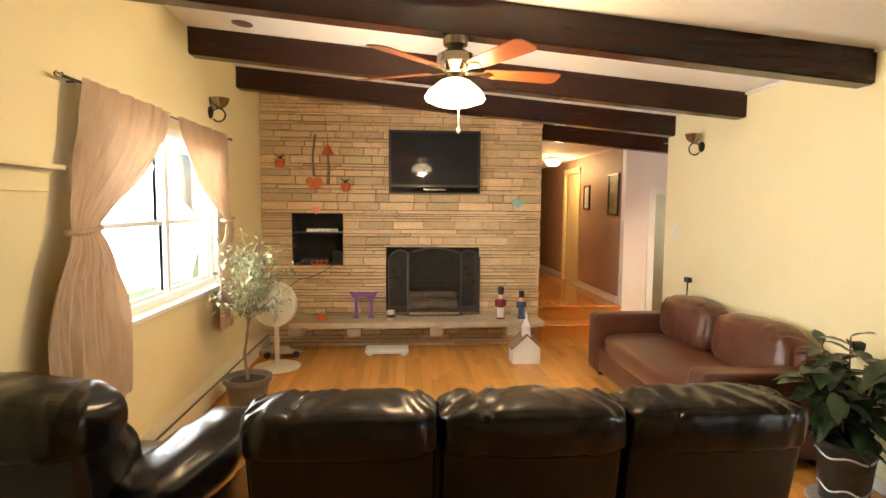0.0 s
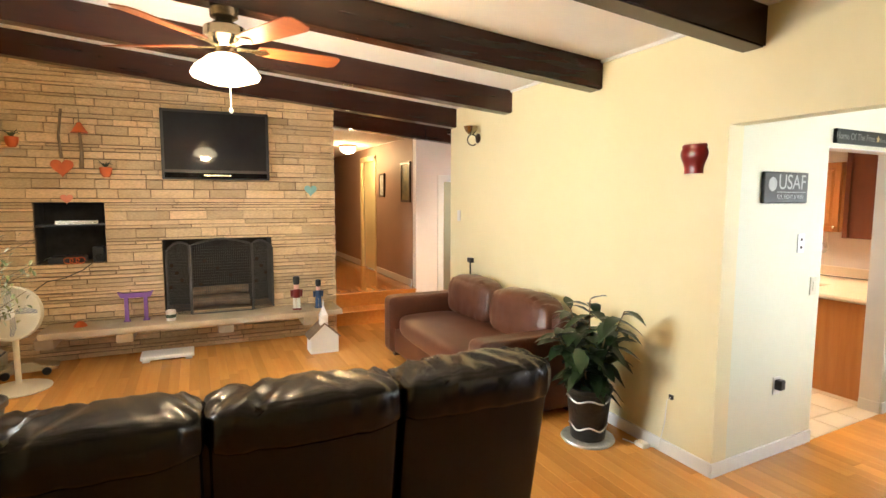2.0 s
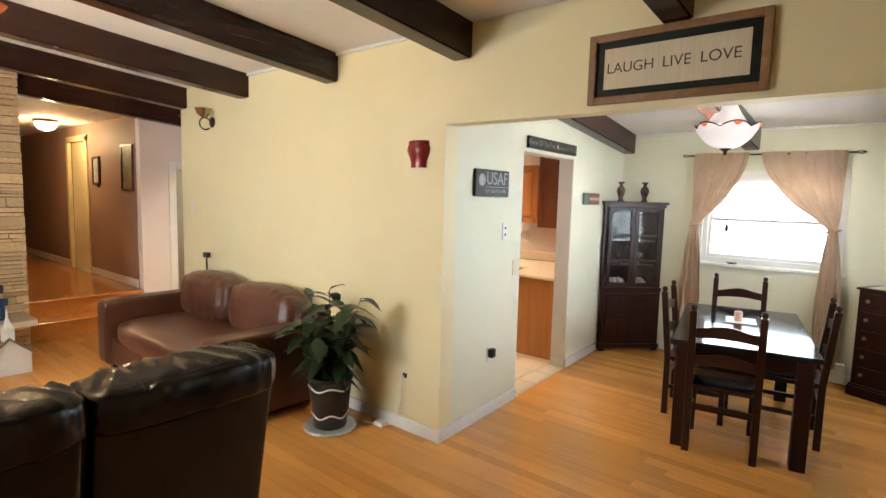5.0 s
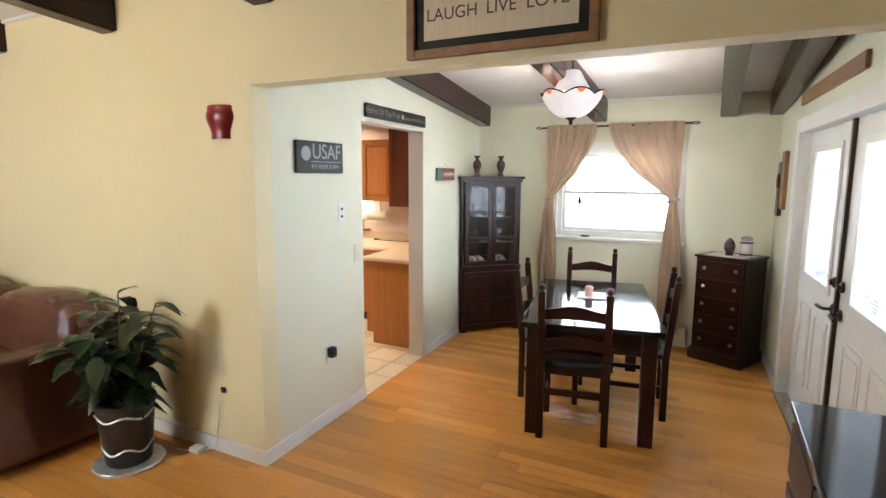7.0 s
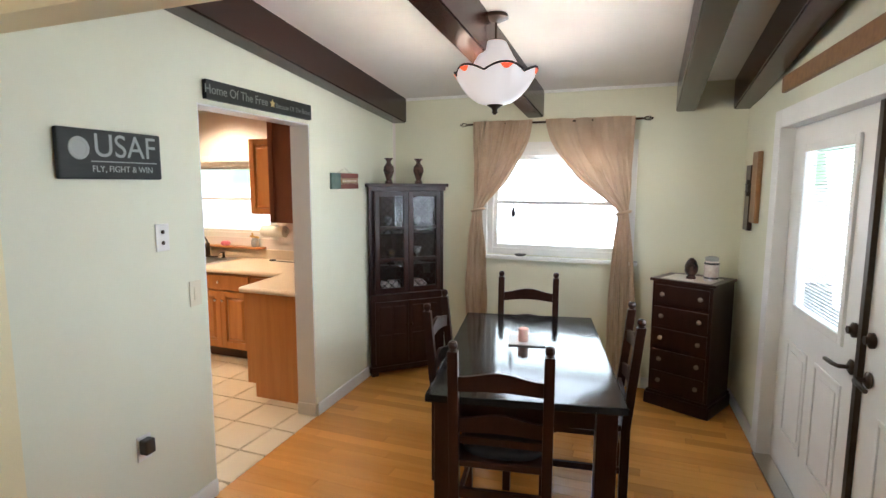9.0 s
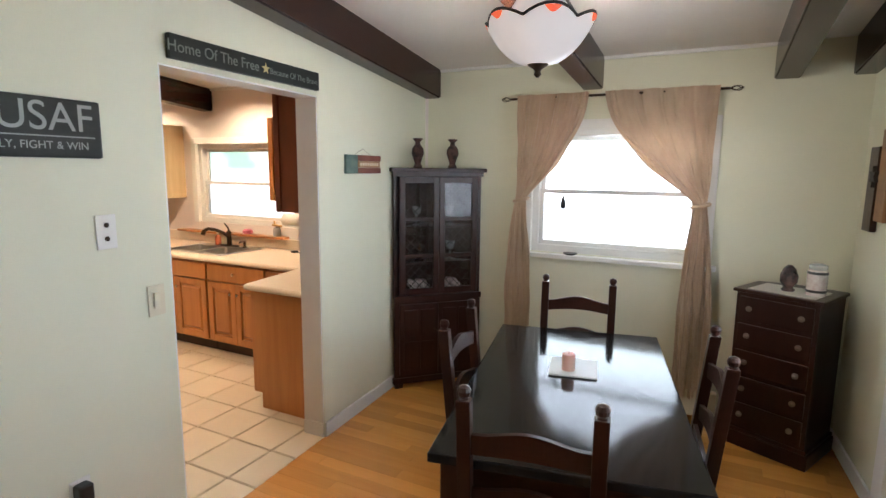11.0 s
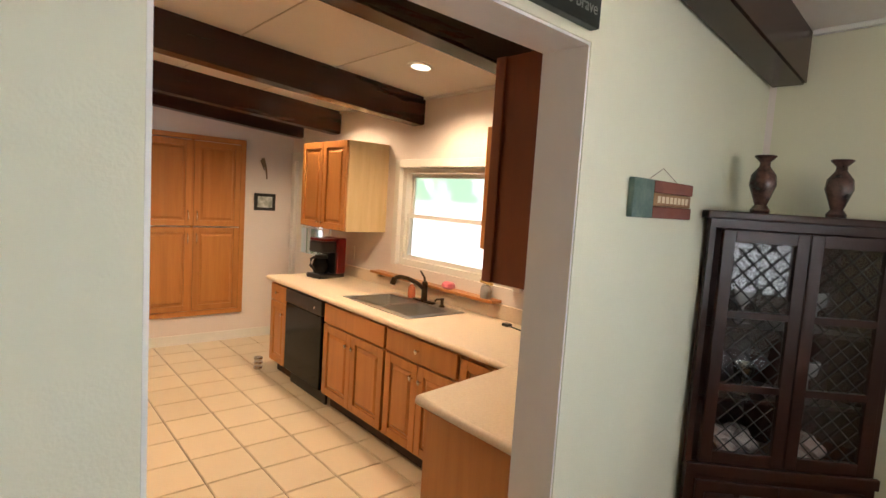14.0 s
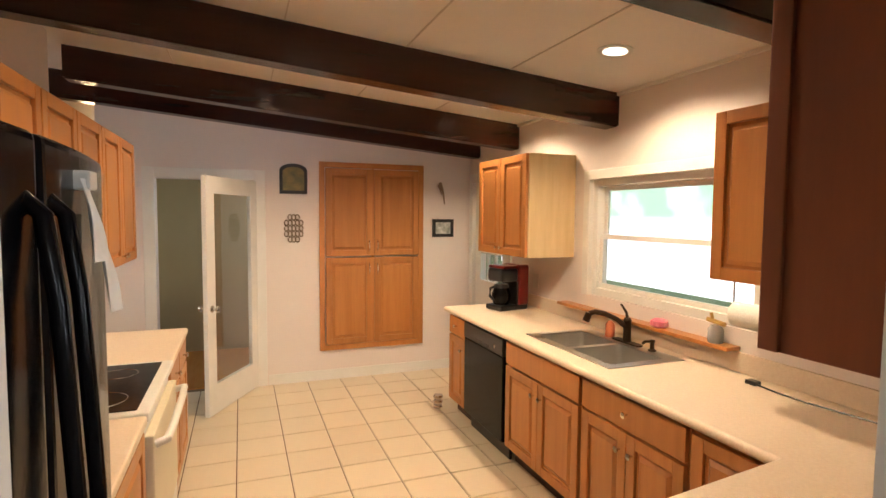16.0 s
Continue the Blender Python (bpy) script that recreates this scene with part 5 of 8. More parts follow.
def base_unit(label, y1, y0, doors, drawer=True, top=0.04):
    """A base cabinet on the window side between y0 and y1."""
    cab = thing("base_cabinet", label, "cabinet", group="kitchen base cabinets")
    bm = B()
    box(bm, CF, y0 + 0.001, 0.10, EX - 0.03, y1 - 0.001, CZ - top)
    if top > 0.05:
        box(bm, CF, y0 + 0.001, CZ - top, CF + 0.02, y1 - 0.001, CZ - 0.04)
    part("body", bm, "maple", cab)
    bm = B()
    box(bm, CF + 0.06, y0 + 0.001, 0.0, EX - 0.03, y1 - 0.001, 0.099)
    part("toe_kick", bm, "toe", cab)
    m = pose(CF, y1, 0, 0, 0, -90)
    w = y1 - y0
    if drawer:
        bm = B()
        box(bm, 0.008, -0.02, CZ - 0.19, w - 0.008, 0, CZ - 0.055, 0.004, 2, m)
        d = part("drawer", bm, "maple", cab)
        if doors != 0 and w < 0.72 or label.startswith("narrow"):
            bm = B()
            lathe(bm, ((0.005, 0), (0.005, 0.014), (0.013, 0.020), (0.014, 0.026), (0.006, 0.030)), 12, m @ pose(w / 2, -0.020, CZ - 0.12, 90))
            part("knob", bm, "nickel", d, "small satin nickel knob", True)
    n = max(doors, 1)
    dw = (w - 0.016) / n
    for k in range(n):
        dm = m @ Matrix.Translation((0.008 + k * dw, 0, 0.115))
        side = dw - 0.04 if (k == 0 and n == 2) or n == 1 else 0.04
        shaker_door(cab, dm, dw, CZ - 0.115 - (0.20 if drawer else 0.06), pull=(side, CZ - 0.40 if drawer else 0.5))
    return cab


M["toe"] = mat("toe", (0.05, 0.03, 0.02), (0.07, 0.04, 0.025), 5.0, 0.7)
base_unit("narrow maple base cabinet at the counter's end", 5.66, 5.345, 1)
base_unit("maple sink base cabinet with two doors", 4.705, 3.925, 2, True, 0.20)
base_unit("maple base cabinet with a drawer and two doors", 3.915, 3.26, 2, True, 0.20)
base_unit("narrow maple corner cabinet with one door", 3.25, 2.90, 1, False)

# dishwasher
dwm = pose(CF, 5.335, 0, 0, 0, -90)
dish = thing("dishwasher", "black built-in dishwasher under the worktop", "dishwasher")
bm = B()
box(bm, CF + 0.01, 4.715, 0.09, EX - 0.05, 5.335, CZ - 0.045)
part("body", bm, "black_plastic", dish)
bm = B()
box(bm, 0.006, -0.030, 0.12, 0.614, 0.008, 0.665, 0.008, 3, dwm)
part("door", bm, "black_gloss", dish)
bm = B()
box(bm, 0.006, -0.034, 0.67, 0.614, 0.008, 0.78, 0.006, 3, dwm)
pn = part("control_panel", bm, "black_plastic", dish)
bm = B()
lathe(bm, ((0.013, 0), (0.012, 0.010), (0.004, 0.012)), 14, dwm @ pose(0.52, -0.034, 0.72, 90))
part("dial", bm, "nickel", pn, "small silver dial", True)
bm = B()
box(bm, 0.20, -0.0375, 0.685, 0.42, -0.033, 0.70, 0.001, 1, dwm)
part("handle_recess", bm, "black_plastic", pn)
bm = B()
box(bm, 0.01, 0.03, 0.0, 0.61, 0.05, 0.115, 0, 1, dwm)
part("kick_plate", bm, "black_plastic", dish)

# peninsula
pen = thing("base_cabinet", "maple peninsula cabinet with a plain end panel", "cabinet", group="kitchen base cabinets")
bm = B()
box(bm, 5.112, 2.27, 0.10, EX - 0.04, 2.785, CZ - 0.04)
part("body", bm, "maple", pen)
bm = B()
box(bm, 5.097, 2.26, 0.0, 5.112, 2.72, 0.105)
box(bm, 5.097, 2.26, 0.105, 5.112, 2.79, CZ - 0.04)
part("end_panel", bm, "maple", pen)

# worktop with the sink cut through
SX0, SX1, SY0, SY1 = 5.80, 6.20, 3.86, 4.58
bm = B()
T0 = CZ - 0.038
for x0, x1, y0, y1 in ((CF - 0.03, SX0, 2.24, 5.70), (SX1, EX - 0.002, 2.24, 5.70), (SX0, SX1, 2.24, SY0), (SX0, SX1, SY1, 5.70)):
    box(bm, x0, y0, T0, x1, y1, CZ)
prism(bm, [(5.078, 2.26), (CF - 0.03, 2.29), (CF - 0.03, 2.885), (5.078, 2.812)], T0, CZ)
bmesh.ops.remove_doubles(bm, verts=bm.verts[:], dist=0.0005)
whole("worktop", bm, "laminate", "L-shaped speckled beige laminate worktop", "worktop")
bm = B()
box(bm, EX - 0.022, 2.24, CZ + 0.001, EX - 0.002, 5.70, CZ + 0.095, 0.004)
whole("backsplash", bm, "laminate", "low beige laminate upstand behind the worktop", "backsplash")
bm = B()
tube(bm, [(CF - 0.031, 2.885, CZ - 0.019), (CF - 0.031, 5.70, CZ - 0.019)], 0.019, 10)
tube(bm, [(5.079, 2.26, CZ - 0.019), (5.079, 2.812, CZ - 0.019)], 0.019, 10)
tube(bm, [(5.079, 2.811, CZ - 0.019), (CF - 0.031, 2.884, CZ - 0.019)], 0.019, 10)
whole("worktop_edge", bm, "laminate", "rounded beige front edge of the worktop", "worktop", smooth=True)

# sink
sink = thing("sink", "double-bowl stainless steel sink", "sink")
bm = B()
x0, x1, y0, y1 = SX0 - 0.03, SX1 + 0.035, SY0 - 0.03, SY1 + 0.03
ym = (SY0 + SY1) / 2
for a, b, c, d in ((x0, SX0 + 0.02, y0, y1), (SX1 - 0.06, x1, y0, y1), (SX0 + 0.02, SX1 - 0.06, y0, SY0 + 0.02), (SX0 + 0.02, SX1 - 0.06, SY1 - 0.02, y1), (SX0 + 0.02, SX1 - 0.06, ym - 0.018, ym + 0.018)):
    box(bm, a, c, CZ + 0.0005, b, d, CZ + 0.006)
part("rim", bm, "steel", sink)
for a, b in ((SY0 + 0.02, ym - 0.018), (ym + 0.018, SY1 - 0.02)):
    bm = B()
    t = B()
    box(t, SX0 + 0.02, a, CZ - 0.17, SX1 - 0.06, b, CZ + 0.004, 0.0)
    bmesh.ops.delete(t, geom=[f for f in t.faces if f.calc_center_median().z > CZ], context="FACES")
    bmesh.ops.bevel(t, geom=[e for e in t.edges if not e.is_boundary], offset=0.035, segments=4, affect="EDGES", profile=0.5)
    bmesh.ops.solidify(t, geom=t.faces[:], thickness=-0.002)
    merge(bm, t)
    bowl = part("bowl", bm, "steel", sink, smooth=True)
    bm = B()
    lathe(bm, ((0.04, 0), (0.042, 0.004), (0.03, 0.005), (0.028, 0.002)), 18, pose((SX0 + SX1) / 2 - 0.02, (a + b) / 2, CZ - 0.168))
    part("drain", bm, "nickel", bowl, smooth=True)
fx, fy = SX1 + 0.0, ym
fau = thing("faucet", "dark bronze pull-out kitchen faucet with a lever", "faucet", pose(fx, fy, CZ + 0.0065))
bm = B()
prism(bm, [(0.026 * math.cos(radians(a)), 0.026 * math.sin(radians(a)) + (0.09 if 0 < a < 180 else -0.09)) for a in range(0, 360, 15)], 0, 0.008)
part("base_plate", bm, "bronze", fau)
bm = B()
lathe(bm, ((0.024, 0.008), (0.022, 0.03), (0.021, 0.12), (0.024, 0.13), (0.016, 0.145)), 18)
part("body", bm, "bronze", fau, smooth=True)
bm = B()
tube(bm, [(-0.005, 0, 0.09), (-0.06, 0.02, 0.135), (-0.12, 0.045, 0.165), (-0.17, 0.07, 0.175), (-0.20, 0.085, 0.165)], 0.015, 12)
tube(bm, [(-0.20, 0.085, 0.168), (-0.215, 0.092, 0.12)], 0.019, 12, 0.021)
part("spout", bm, "bronze", fau, smooth=True)
bm = B()
tube(bm, [(0, 0, 0.14), (0.005, 0.015, 0.17), (-0.01, 0.045, 0.215)], 0.010, 10, 0.006)
part("lever", bm, "bronze", fau, smooth=True)
sd = thing("soap_dispenser", "dark bronze soap pump beside the faucet", "soap pump", pose(fx, fy - 0.20, CZ + 0.0065))
bm = B()
lathe(bm, ((0.022, 0), (0.022, 0.006), (0.012, 0.012), (0.011, 0.045), (0.015, 0.05), (0.012, 0.06)), 14)
tube(bm, [(0, 0, 0.052), (-0.05, 0.0, 0.055), (-0.065, 0, 0.045)], 0.007, 8)
part("pump", bm, "bronze", sd, smooth=True)

# window ledge and what stands on it
bm = B()
box(bm, EX - 0.09, 3.60, CZ + 0.10, EX - 0.001, 5.02, CZ + 0.12, 0.004)
whole("window_ledge", bm, "maple", "honey maple ledge under the kitchen window", "ledge")
LZ = CZ + 0.1205
M["soap"] = mat("soap", (0.85, 0.25, 0.12), (0.9, 0.35, 0.2), 4.0, 0.15, transmission=0.5)
M["pink"] = mat("pink", (0.72, 0.12, 0.22), (0.8, 0.3, 0.35), 14.0, 0.4)
M["red"] = mat("red", (0.14, 0.004, 0.004), (0.20, 0.008, 0.006), 7.0, 0.28)
M["brass"] = mat("brass", (0.55, 0.36, 0.12), (0.45, 0.28, 0.08), 9.0, 0.3, metal=1.0)
M["paper"] = mat("paper", (0.85, 0.84, 0.80), (0.80, 0.79, 0.75), 12.0, 0.8, bump=0.2, bscale=60)
M["leaf"] = mat("leaf", (0.008, 0.022, 0.007), (0.022, 0.045, 0.014), 5.0, 0.30, vary=0.3, mix=0.8)
M["leaf_pale"] = mat("leaf_pale", (0.10, 0.14, 0.03), (0.28, 0.25, 0.06), 4.0, 0.4, mix=0.9)
M["bark"] = mat("bark", (0.16, 0.11, 0.07), (0.26, 0.19, 0.12), 14.0, 0.8, bump=0.4, bscale=60)
M["soil"] = mat("soil", (0.03, 0.02, 0.012), (0.06, 0.042, 0.028), 30.0, 0.95, bump=0.8, bscale=60)
sp = thing("soap_bottle", "clear bottle of orange dish soap", "bottle", pose(SX1 + 0.005, ym + 0.155, CZ + 0.0065))
bm = B()
lathe(bm, ((0.026, 0), (0.028, 0.01), (0.028, 0.075), (0.012, 0.095), (0.011, 0.10)), 16)
part("body", bm, "soap", sp, smooth=True)
bm = B()
lathe(bm, ((0.013, 0.10), (0.013, 0.115), (0.005, 0.118), (0.005, 0.13)), 12)
part("cap", bm, "white_plastic", sp, smooth=True)
bm = B()
for a in range(0, 360, 45):
    lathe(bm, ((0.014, 0), (0.026, 0.012), (0.024, 0.034), (0.008, 0.046)), 10, pose(EX - 0.05 + 0.018 * math.cos(radians(a)), 4.07 + 0.026 * math.sin(radians(a)), LZ))
whole("glass_flower", bm, "pink", "pink flower ornament on the window ledge", "ornament", smooth=True)
jar = thing("jar", "small glass jar with dark contents", "jar", pose(EX - 0.05, 3.70, LZ))
bm = B()
lathe(bm, ((0.034, 0), (0.036, 0.006), (0.036, 0.065), (0.026, 0.08), (0.026, 0.085)), 16)
part("body", bm, "crystal", jar, smooth=True)
bm = B()
lathe(bm, ((0.030, 0.002), (0.031, 0.045), (0.02, 0.05)), 14)
part("contents", bm, "soil", jar)
bm = B()
tube(bm, [(0.0, -0.05, 0.095), (0, 0.05, 0.105)], 0.012, 8)
tube(bm, [(0.0, 0.02, 0.10), (0, 0.03, 0.14)], 0.008, 8)
part("lid", bm, "brass", jar, "brass clip lid", True)

# paper towel, outlet cord
pt = thing("paper_towel", "roll of white paper towel under the wall cabinet", "paper towel", pose(EX - 0.10, 3.42, 1.12))
bm = B()
lathe(bm, ((0.055, -0.13), (0.056, -0.128), (0.056, 0.128), (0.055, 0.13)), 24, pose(0, 0, 0, 90))
part("roll", bm, "paper", pt, smooth=True)
bm = B()
tube(bm, [(0, -0.15, 0), (0, 0.15, 0)], 0.008)
tube(bm, [(0, 0.145, 0), (0, 0.145, 0.178)], 0.005)
tube(bm, [(0, -0.145, 0), (0, -0.145, 0.178)], 0.005)
part("holder", bm, "white_plastic", pt)
cord = thing("power_cord", "black appliance cord lying on the worktop", "cord")
bm = B()
tube(bm, [(EX - 0.12 - 0.02 * math.sin(k), 3.42 - 0.11 * k, CZ + 0.006 + (0.02 if k == 6 else 0)) for k in range(7)], 0.004, 6)
part("cable", bm, "black_plastic", cord, smooth=True)
bm = B()
box(bm, EX - 0.14, 3.41, CZ + 0.001, EX - 0.10, 3.46, CZ + 0.02, 0.005)
part("plug", bm, "black_plastic", cord)
bm = B()
box(bm, EX - 0.12, 2.70, CZ + 0.001, EX - 0.08, 2.76, CZ + 0.04, 0.006)
part("switch_box", bm, "brass", cord, "small tan switch block")


# wall cabinets
def wall_unit(label, m, w, d, z0, z1, doors, side=None, pulls=True):
    """Local x across the front, -y out of the wall, back at y = 0."""
    cab = thing("wall_cabinet", label, "cabinet", m, group="kitchen wall cabinets")
    bm = B()
    box(bm, 0, -d, z0, w, 0, z1, 0.002, 1)
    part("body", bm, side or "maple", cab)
    dw = w / doors
    for k in range(doors):
        px = dw - 0.035 if (k % 2 == 0) else 0.035
        shaker_door(cab, Matrix.Translation((k * dw + 0.002, -d - 0.001, z0)), dw - 0.004, z1 - z0, pull=(px, 0.05) if pulls else None)
    return cab


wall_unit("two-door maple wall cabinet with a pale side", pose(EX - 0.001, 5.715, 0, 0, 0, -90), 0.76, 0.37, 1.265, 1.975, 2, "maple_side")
wall_unit("maple wall cabinet beside the sink window", pose(EX - 0.001, 3.44, 0, 0, 0, -90), 0.42, 0.37, 1.30, 1.975, 1)
wc = thing("wall_cabinet", "wall cabinet with a plain cherry end panel by the doorway", "cabinet", group="kitchen wall cabinets")
bm = B()
box(bm, 5.075, 2.27, 1.315, EX - 0.01, 2.475, 1.995)
part("body", bm, "maple", wc)
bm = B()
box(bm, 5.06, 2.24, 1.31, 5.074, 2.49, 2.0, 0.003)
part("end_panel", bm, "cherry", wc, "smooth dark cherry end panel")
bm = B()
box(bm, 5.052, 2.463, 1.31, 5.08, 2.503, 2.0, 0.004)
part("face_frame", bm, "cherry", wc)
for k in range(4):
    w0 = pose(3.131, 2.32 + k * 0.86, 0, 0, 0, 90)
    wall_unit("two-door maple wall cabinet over the stove side", w0, 0.855, 0.36, 1.70 if k < 1 else 1.25, 1.985, 2)

# base cabinet by the stove
SC = 3.80
sc = thing("base_cabinet", "maple base cabinet with drawer beside the stove", "cabinet", group="kitchen base cabinets")
bm = B()
box(bm, 3.14, 4.665, 0.10, SC, 5.45, CZ - 0.04)
part("body", bm, "maple", sc)
bm = B()
box(bm, 3.14, 4.665, 0, SC - 0.06, 5.45, 0.099)
part("toe_kick", bm, "toe", sc)
for k in range(2):
    m = pose(SC, 4.67 + k * 0.39, 0, 0, 0, 90)
    bm = B()
    box(bm, 0.005, -0.02, CZ - 0.19, 0.38, 0, CZ - 0.055, 0.004, 2, m)
    d = part("drawer", bm, "maple", sc)
    bm = B()
    lathe(bm, ((0.005, 0), (0.005, 0.014), (0.013, 0.020), (0.014, 0.026), (0.006, 0.030)), 12, m @ pose(0.19, -0.020, CZ - 0.12, 90))
    part("knob", bm, "nickel", d, "small satin nickel knob", True)
    shaker_door(sc, m @ Matrix.Translation((0.005, 0, 0.115)), 0.375, CZ - 0.315, pull=(0.33 if k == 0 else 0.045, CZ - 0.40))
bm = B()
box(bm, 3.133, 4.668, CZ - 0.038, SC + 0.03, 5.47, CZ, 0.012, 3)
whole("worktop", bm, "laminate", "short beige laminate worktop beside the stove", "worktop")
# stove
sv = thing("stove", "white electric stove with a black glass hob", "stove")
bm = B()
box(bm, 3.14, 3.925, 0.05, SC + 0.01, 4.655, CZ - 0.03)
part("body", bm, "white_plastic", sv)
bm = B()
box(bm, 3.14, 3.915, CZ - 0.03, SC + 0.035, 4.662, CZ + 0.005, 0.01, 3)
part("top_frame", bm, "white_plastic", sv)
bm = B()
box(bm, 3.20, 3.955, CZ + 0.0055, SC - 0.01, 4.62, CZ + 0.009)
hob = part("hob", bm, "black_gloss", sv, "black ceramic glass hob")
for x, y, r in ((3.36, 4.10, 0.075), (3.36, 4.46, 0.095), (3.64, 4.10, 0.095), (3.64, 4.46, 0.075)):
    bm = B()
    tube(bm, [(x + r * math.cos(radians(a)), y + r * math.sin(radians(a)), CZ + 0.0092) for a in range(0, 360, 12)], 0.0012, 4, closed=True)
    part("ring", bm, "nickel", hob)
bm = B()
box(bm, SC + 0.01, 3.935, 0.25, SC + 0.045, 4.645, CZ - 0.09, 0.008, 3)
od = part("oven_door", bm, "almond", sv)
bm = B()
tube(bm, [(SC + 0.045, 3.96, CZ - 0.13), (SC + 0.085, 3.97, CZ - 0.12), (SC + 0.09, 4.10, CZ - 0.12), (SC + 0.09, 4.48, CZ - 0.12), (SC + 0.085, 4.61, CZ - 0.12), (SC + 0.045, 4.62, CZ - 0.13)], 0.016, 10)
part("handle", bm, "white_plastic", od, "white oven door handle", True)
bm = B()
box(bm, SC + 0.01, 3.935, 0.06, SC + 0.04, 4.645, 0.24, 0.006)
part("drawer", bm, "white_plastic", sv)
bm = B()
box(bm, 3.14, 3.93, CZ + 0.006, 3.20, 4.65, CZ + 0.16, 0.008)
part("control_panel", bm, "white_plastic", sv)
# filler cabinet between fridge and stove
fc = thing("base_cabinet", "maple base cabinet between fridge and stove", "cabinet", group="kitchen base cabinets")
bm = B()
box(bm, 3.14, 2.99, 0.10, SC, 3.905, CZ - 0.04)
part("body", bm, "maple", fc)
shaker_door(fc, pose(SC, 3.0, 0, 0, 0, 90) @ Matrix.Translation((0, 0, 0.115)), 0.895, CZ - 0.17, pull=(0.65, 0.5))
bm = B()
box(bm, 3.133, 2.975, CZ - 0.038, SC + 0.03, 3.908, CZ, 0.012, 3)
whole("worktop", bm, "laminate", "beige laminate worktop between fridge and stove", "worktop")
# refrigerator
fr = thing("refrigerator", "black refrigerator with long curved handles", "refrigerator")
FY0, FY1, FS = 2.20, 2.935, 2.535
bm = B()
box(bm, 3.14, FY0, 0.02, 3.86, FY1, 1.65, 0.01, 3)
part("body", bm, "black_gloss", fr)
for y0, y1, hy in ((FY0 + 0.004, FS - 0.006, FS - 0.042), (FS + 0.006, FY1 - 0.004, FS + 0.042)):
    bm = B()
    t = B()
    box(t, 3.865, y0, 0.08, 3.915, y1, 1.645, 0.012, 3)
    bmesh.ops.subdivide_edges(t, edges=[e for e in t.edges if abs(e.verts[0].co.y - e.verts[1].co.y) > 0.2], cuts=6)
    for v in t.verts:
        if v.co.x > 3.89:
            v.co.x += 0.022 * (1 - ((v.co.y - (FY0 + FY1) / 2) / 0.37) ** 2)
    merge(bm, t)
    d = part("door", bm, "black_gloss", fr)
    bm = B()
    tube(bm, [(3.93, hy, 1.57), (3.95, hy, 1.55), (3.962, hy, 1.45), (3.974, hy, 1.2), (3.978, hy, 1.0), (3.974, hy, 0.8), (3.962, hy, 0.5), (3.955, hy, 0.42), (3.93, hy, 0.41)], 0.010, 10)
    part("handle", bm, "black_gloss", d, "bowed black door handle", True)
bm = B()
box(bm, 3.15, FY0 + 0.01, 0.0, 3.84, FY1 - 0.01, 0.02)
part("base", bm, "black_plastic", fr)
ck = thing("paper_notes", "pale paper notes clipped to the black fridge door", "papers")
for y, z, drop, tilt in ((2.66, 1.60, 0.12, 0.25), (2.71, 1.55, 0.16, 0.45)):
    bm = B()
    grid_solid(bm, lambda u, v: Vector((3.946 + 0.005 * math.sin(u * 5 + v * 4) + 0.012 * v, y + 0.055 * u + tilt * drop * v, z - drop * v)), 8, 10, 0.0015)
    part("sheet", bm, "paper", ck, smooth=True)
bm = B()
box(bm, 3.925, 2.67, 1.585, 3.956, 2.71, 1.612, 0.004)
part("clip", bm, "white_plastic", ck)

# pantry doors in the north wall
pan = thing("pantry_cabinet", "honey maple built-in pantry with four doors", "cabinet", pose(4.825, PY - 0.001, 0))
w, z0, z1 = 1.005, 0.278, 2.03
bm = B()
s = 0.05
box(bm, 0, -0.022, z0, s, 0.0, z1, 0.003)
box(bm, w - s, -0.022, z0, w, 0.0, z1, 0.003)
box(bm, s, -0.022, z0, w - s, 0.0, z0 + s, 0.003)
box(bm, s, -0.022, z1 - s, w - s, 0.0, z1, 0.003)
box(bm, w / 2 - 0.012, -0.018, z0 + s, w / 2 + 0.012, 0.0, z1 - s)
part("face_frame", bm, "maple", pan)
zm = 1.155
for k in range(2):
    dx = s + 0.004 + k * (w / 2 - s + 0.006)
    dwid = w / 2 - s - 0.014
    for a, b, pz in ((z0 + s + 0.004, zm - 0.004, zm - z0 - s - 0.12), (zm + 0.004, z1 - s - 0.004, 0.10)):
        px = dwid - 0.03 if k == 0 else 0.03
        d = shaker_door(pan, Matrix.Translation((dx, -0.012, a)), dwid, b - a)
        bm = B()
        tube(bm, [(dx + px, -0.032, a + pz - 0.05), (dx + px, -0.052, a + pz - 0.03), (dx + px, -0.052, a + pz + 0.03), (dx + px, -0.032, a + pz + 0.05)], 0.005, 8)
        part("handle", bm, "nickel", d, "slim nickel bow handle", True)

# coffee maker
cm = thing("coffee_maker", "red and black drip coffee maker with a glass pot", "coffee maker", pose(6.08, 5.46, CZ, 0, 0, 12) @ Matrix.Scale(1.12, 4))
bm = B()
box(bm, -0.12, -0.085, 0, 0.12, 0.085, 0.035, 0.012, 3)
part("base", bm, "black_plastic", cm)
bm = B()
box(bm, 0.02, -0.080, 0.035, 0.034, 0.080, 0.195, 0.004, 3)
part("tower", bm, "black_plastic", cm)
bm = B()
box(bm, -0.11, -0.080, 0.195, 0.035, 0.080, 0.285, 0.02, 3)
part("filter_housing", bm, "black_plastic", cm)
bm = B()
box(bm, 0.035, -0.090, 0.03, 0.125, 0.090, 0.31, 0.018, 3)
part("water_tank", bm, "red", cm, "glossy dark red tank")
bm = B()
box(bm, -0.10, -0.082, 0.286, 0.034, 0.082, 0.305, 0.008, 3)
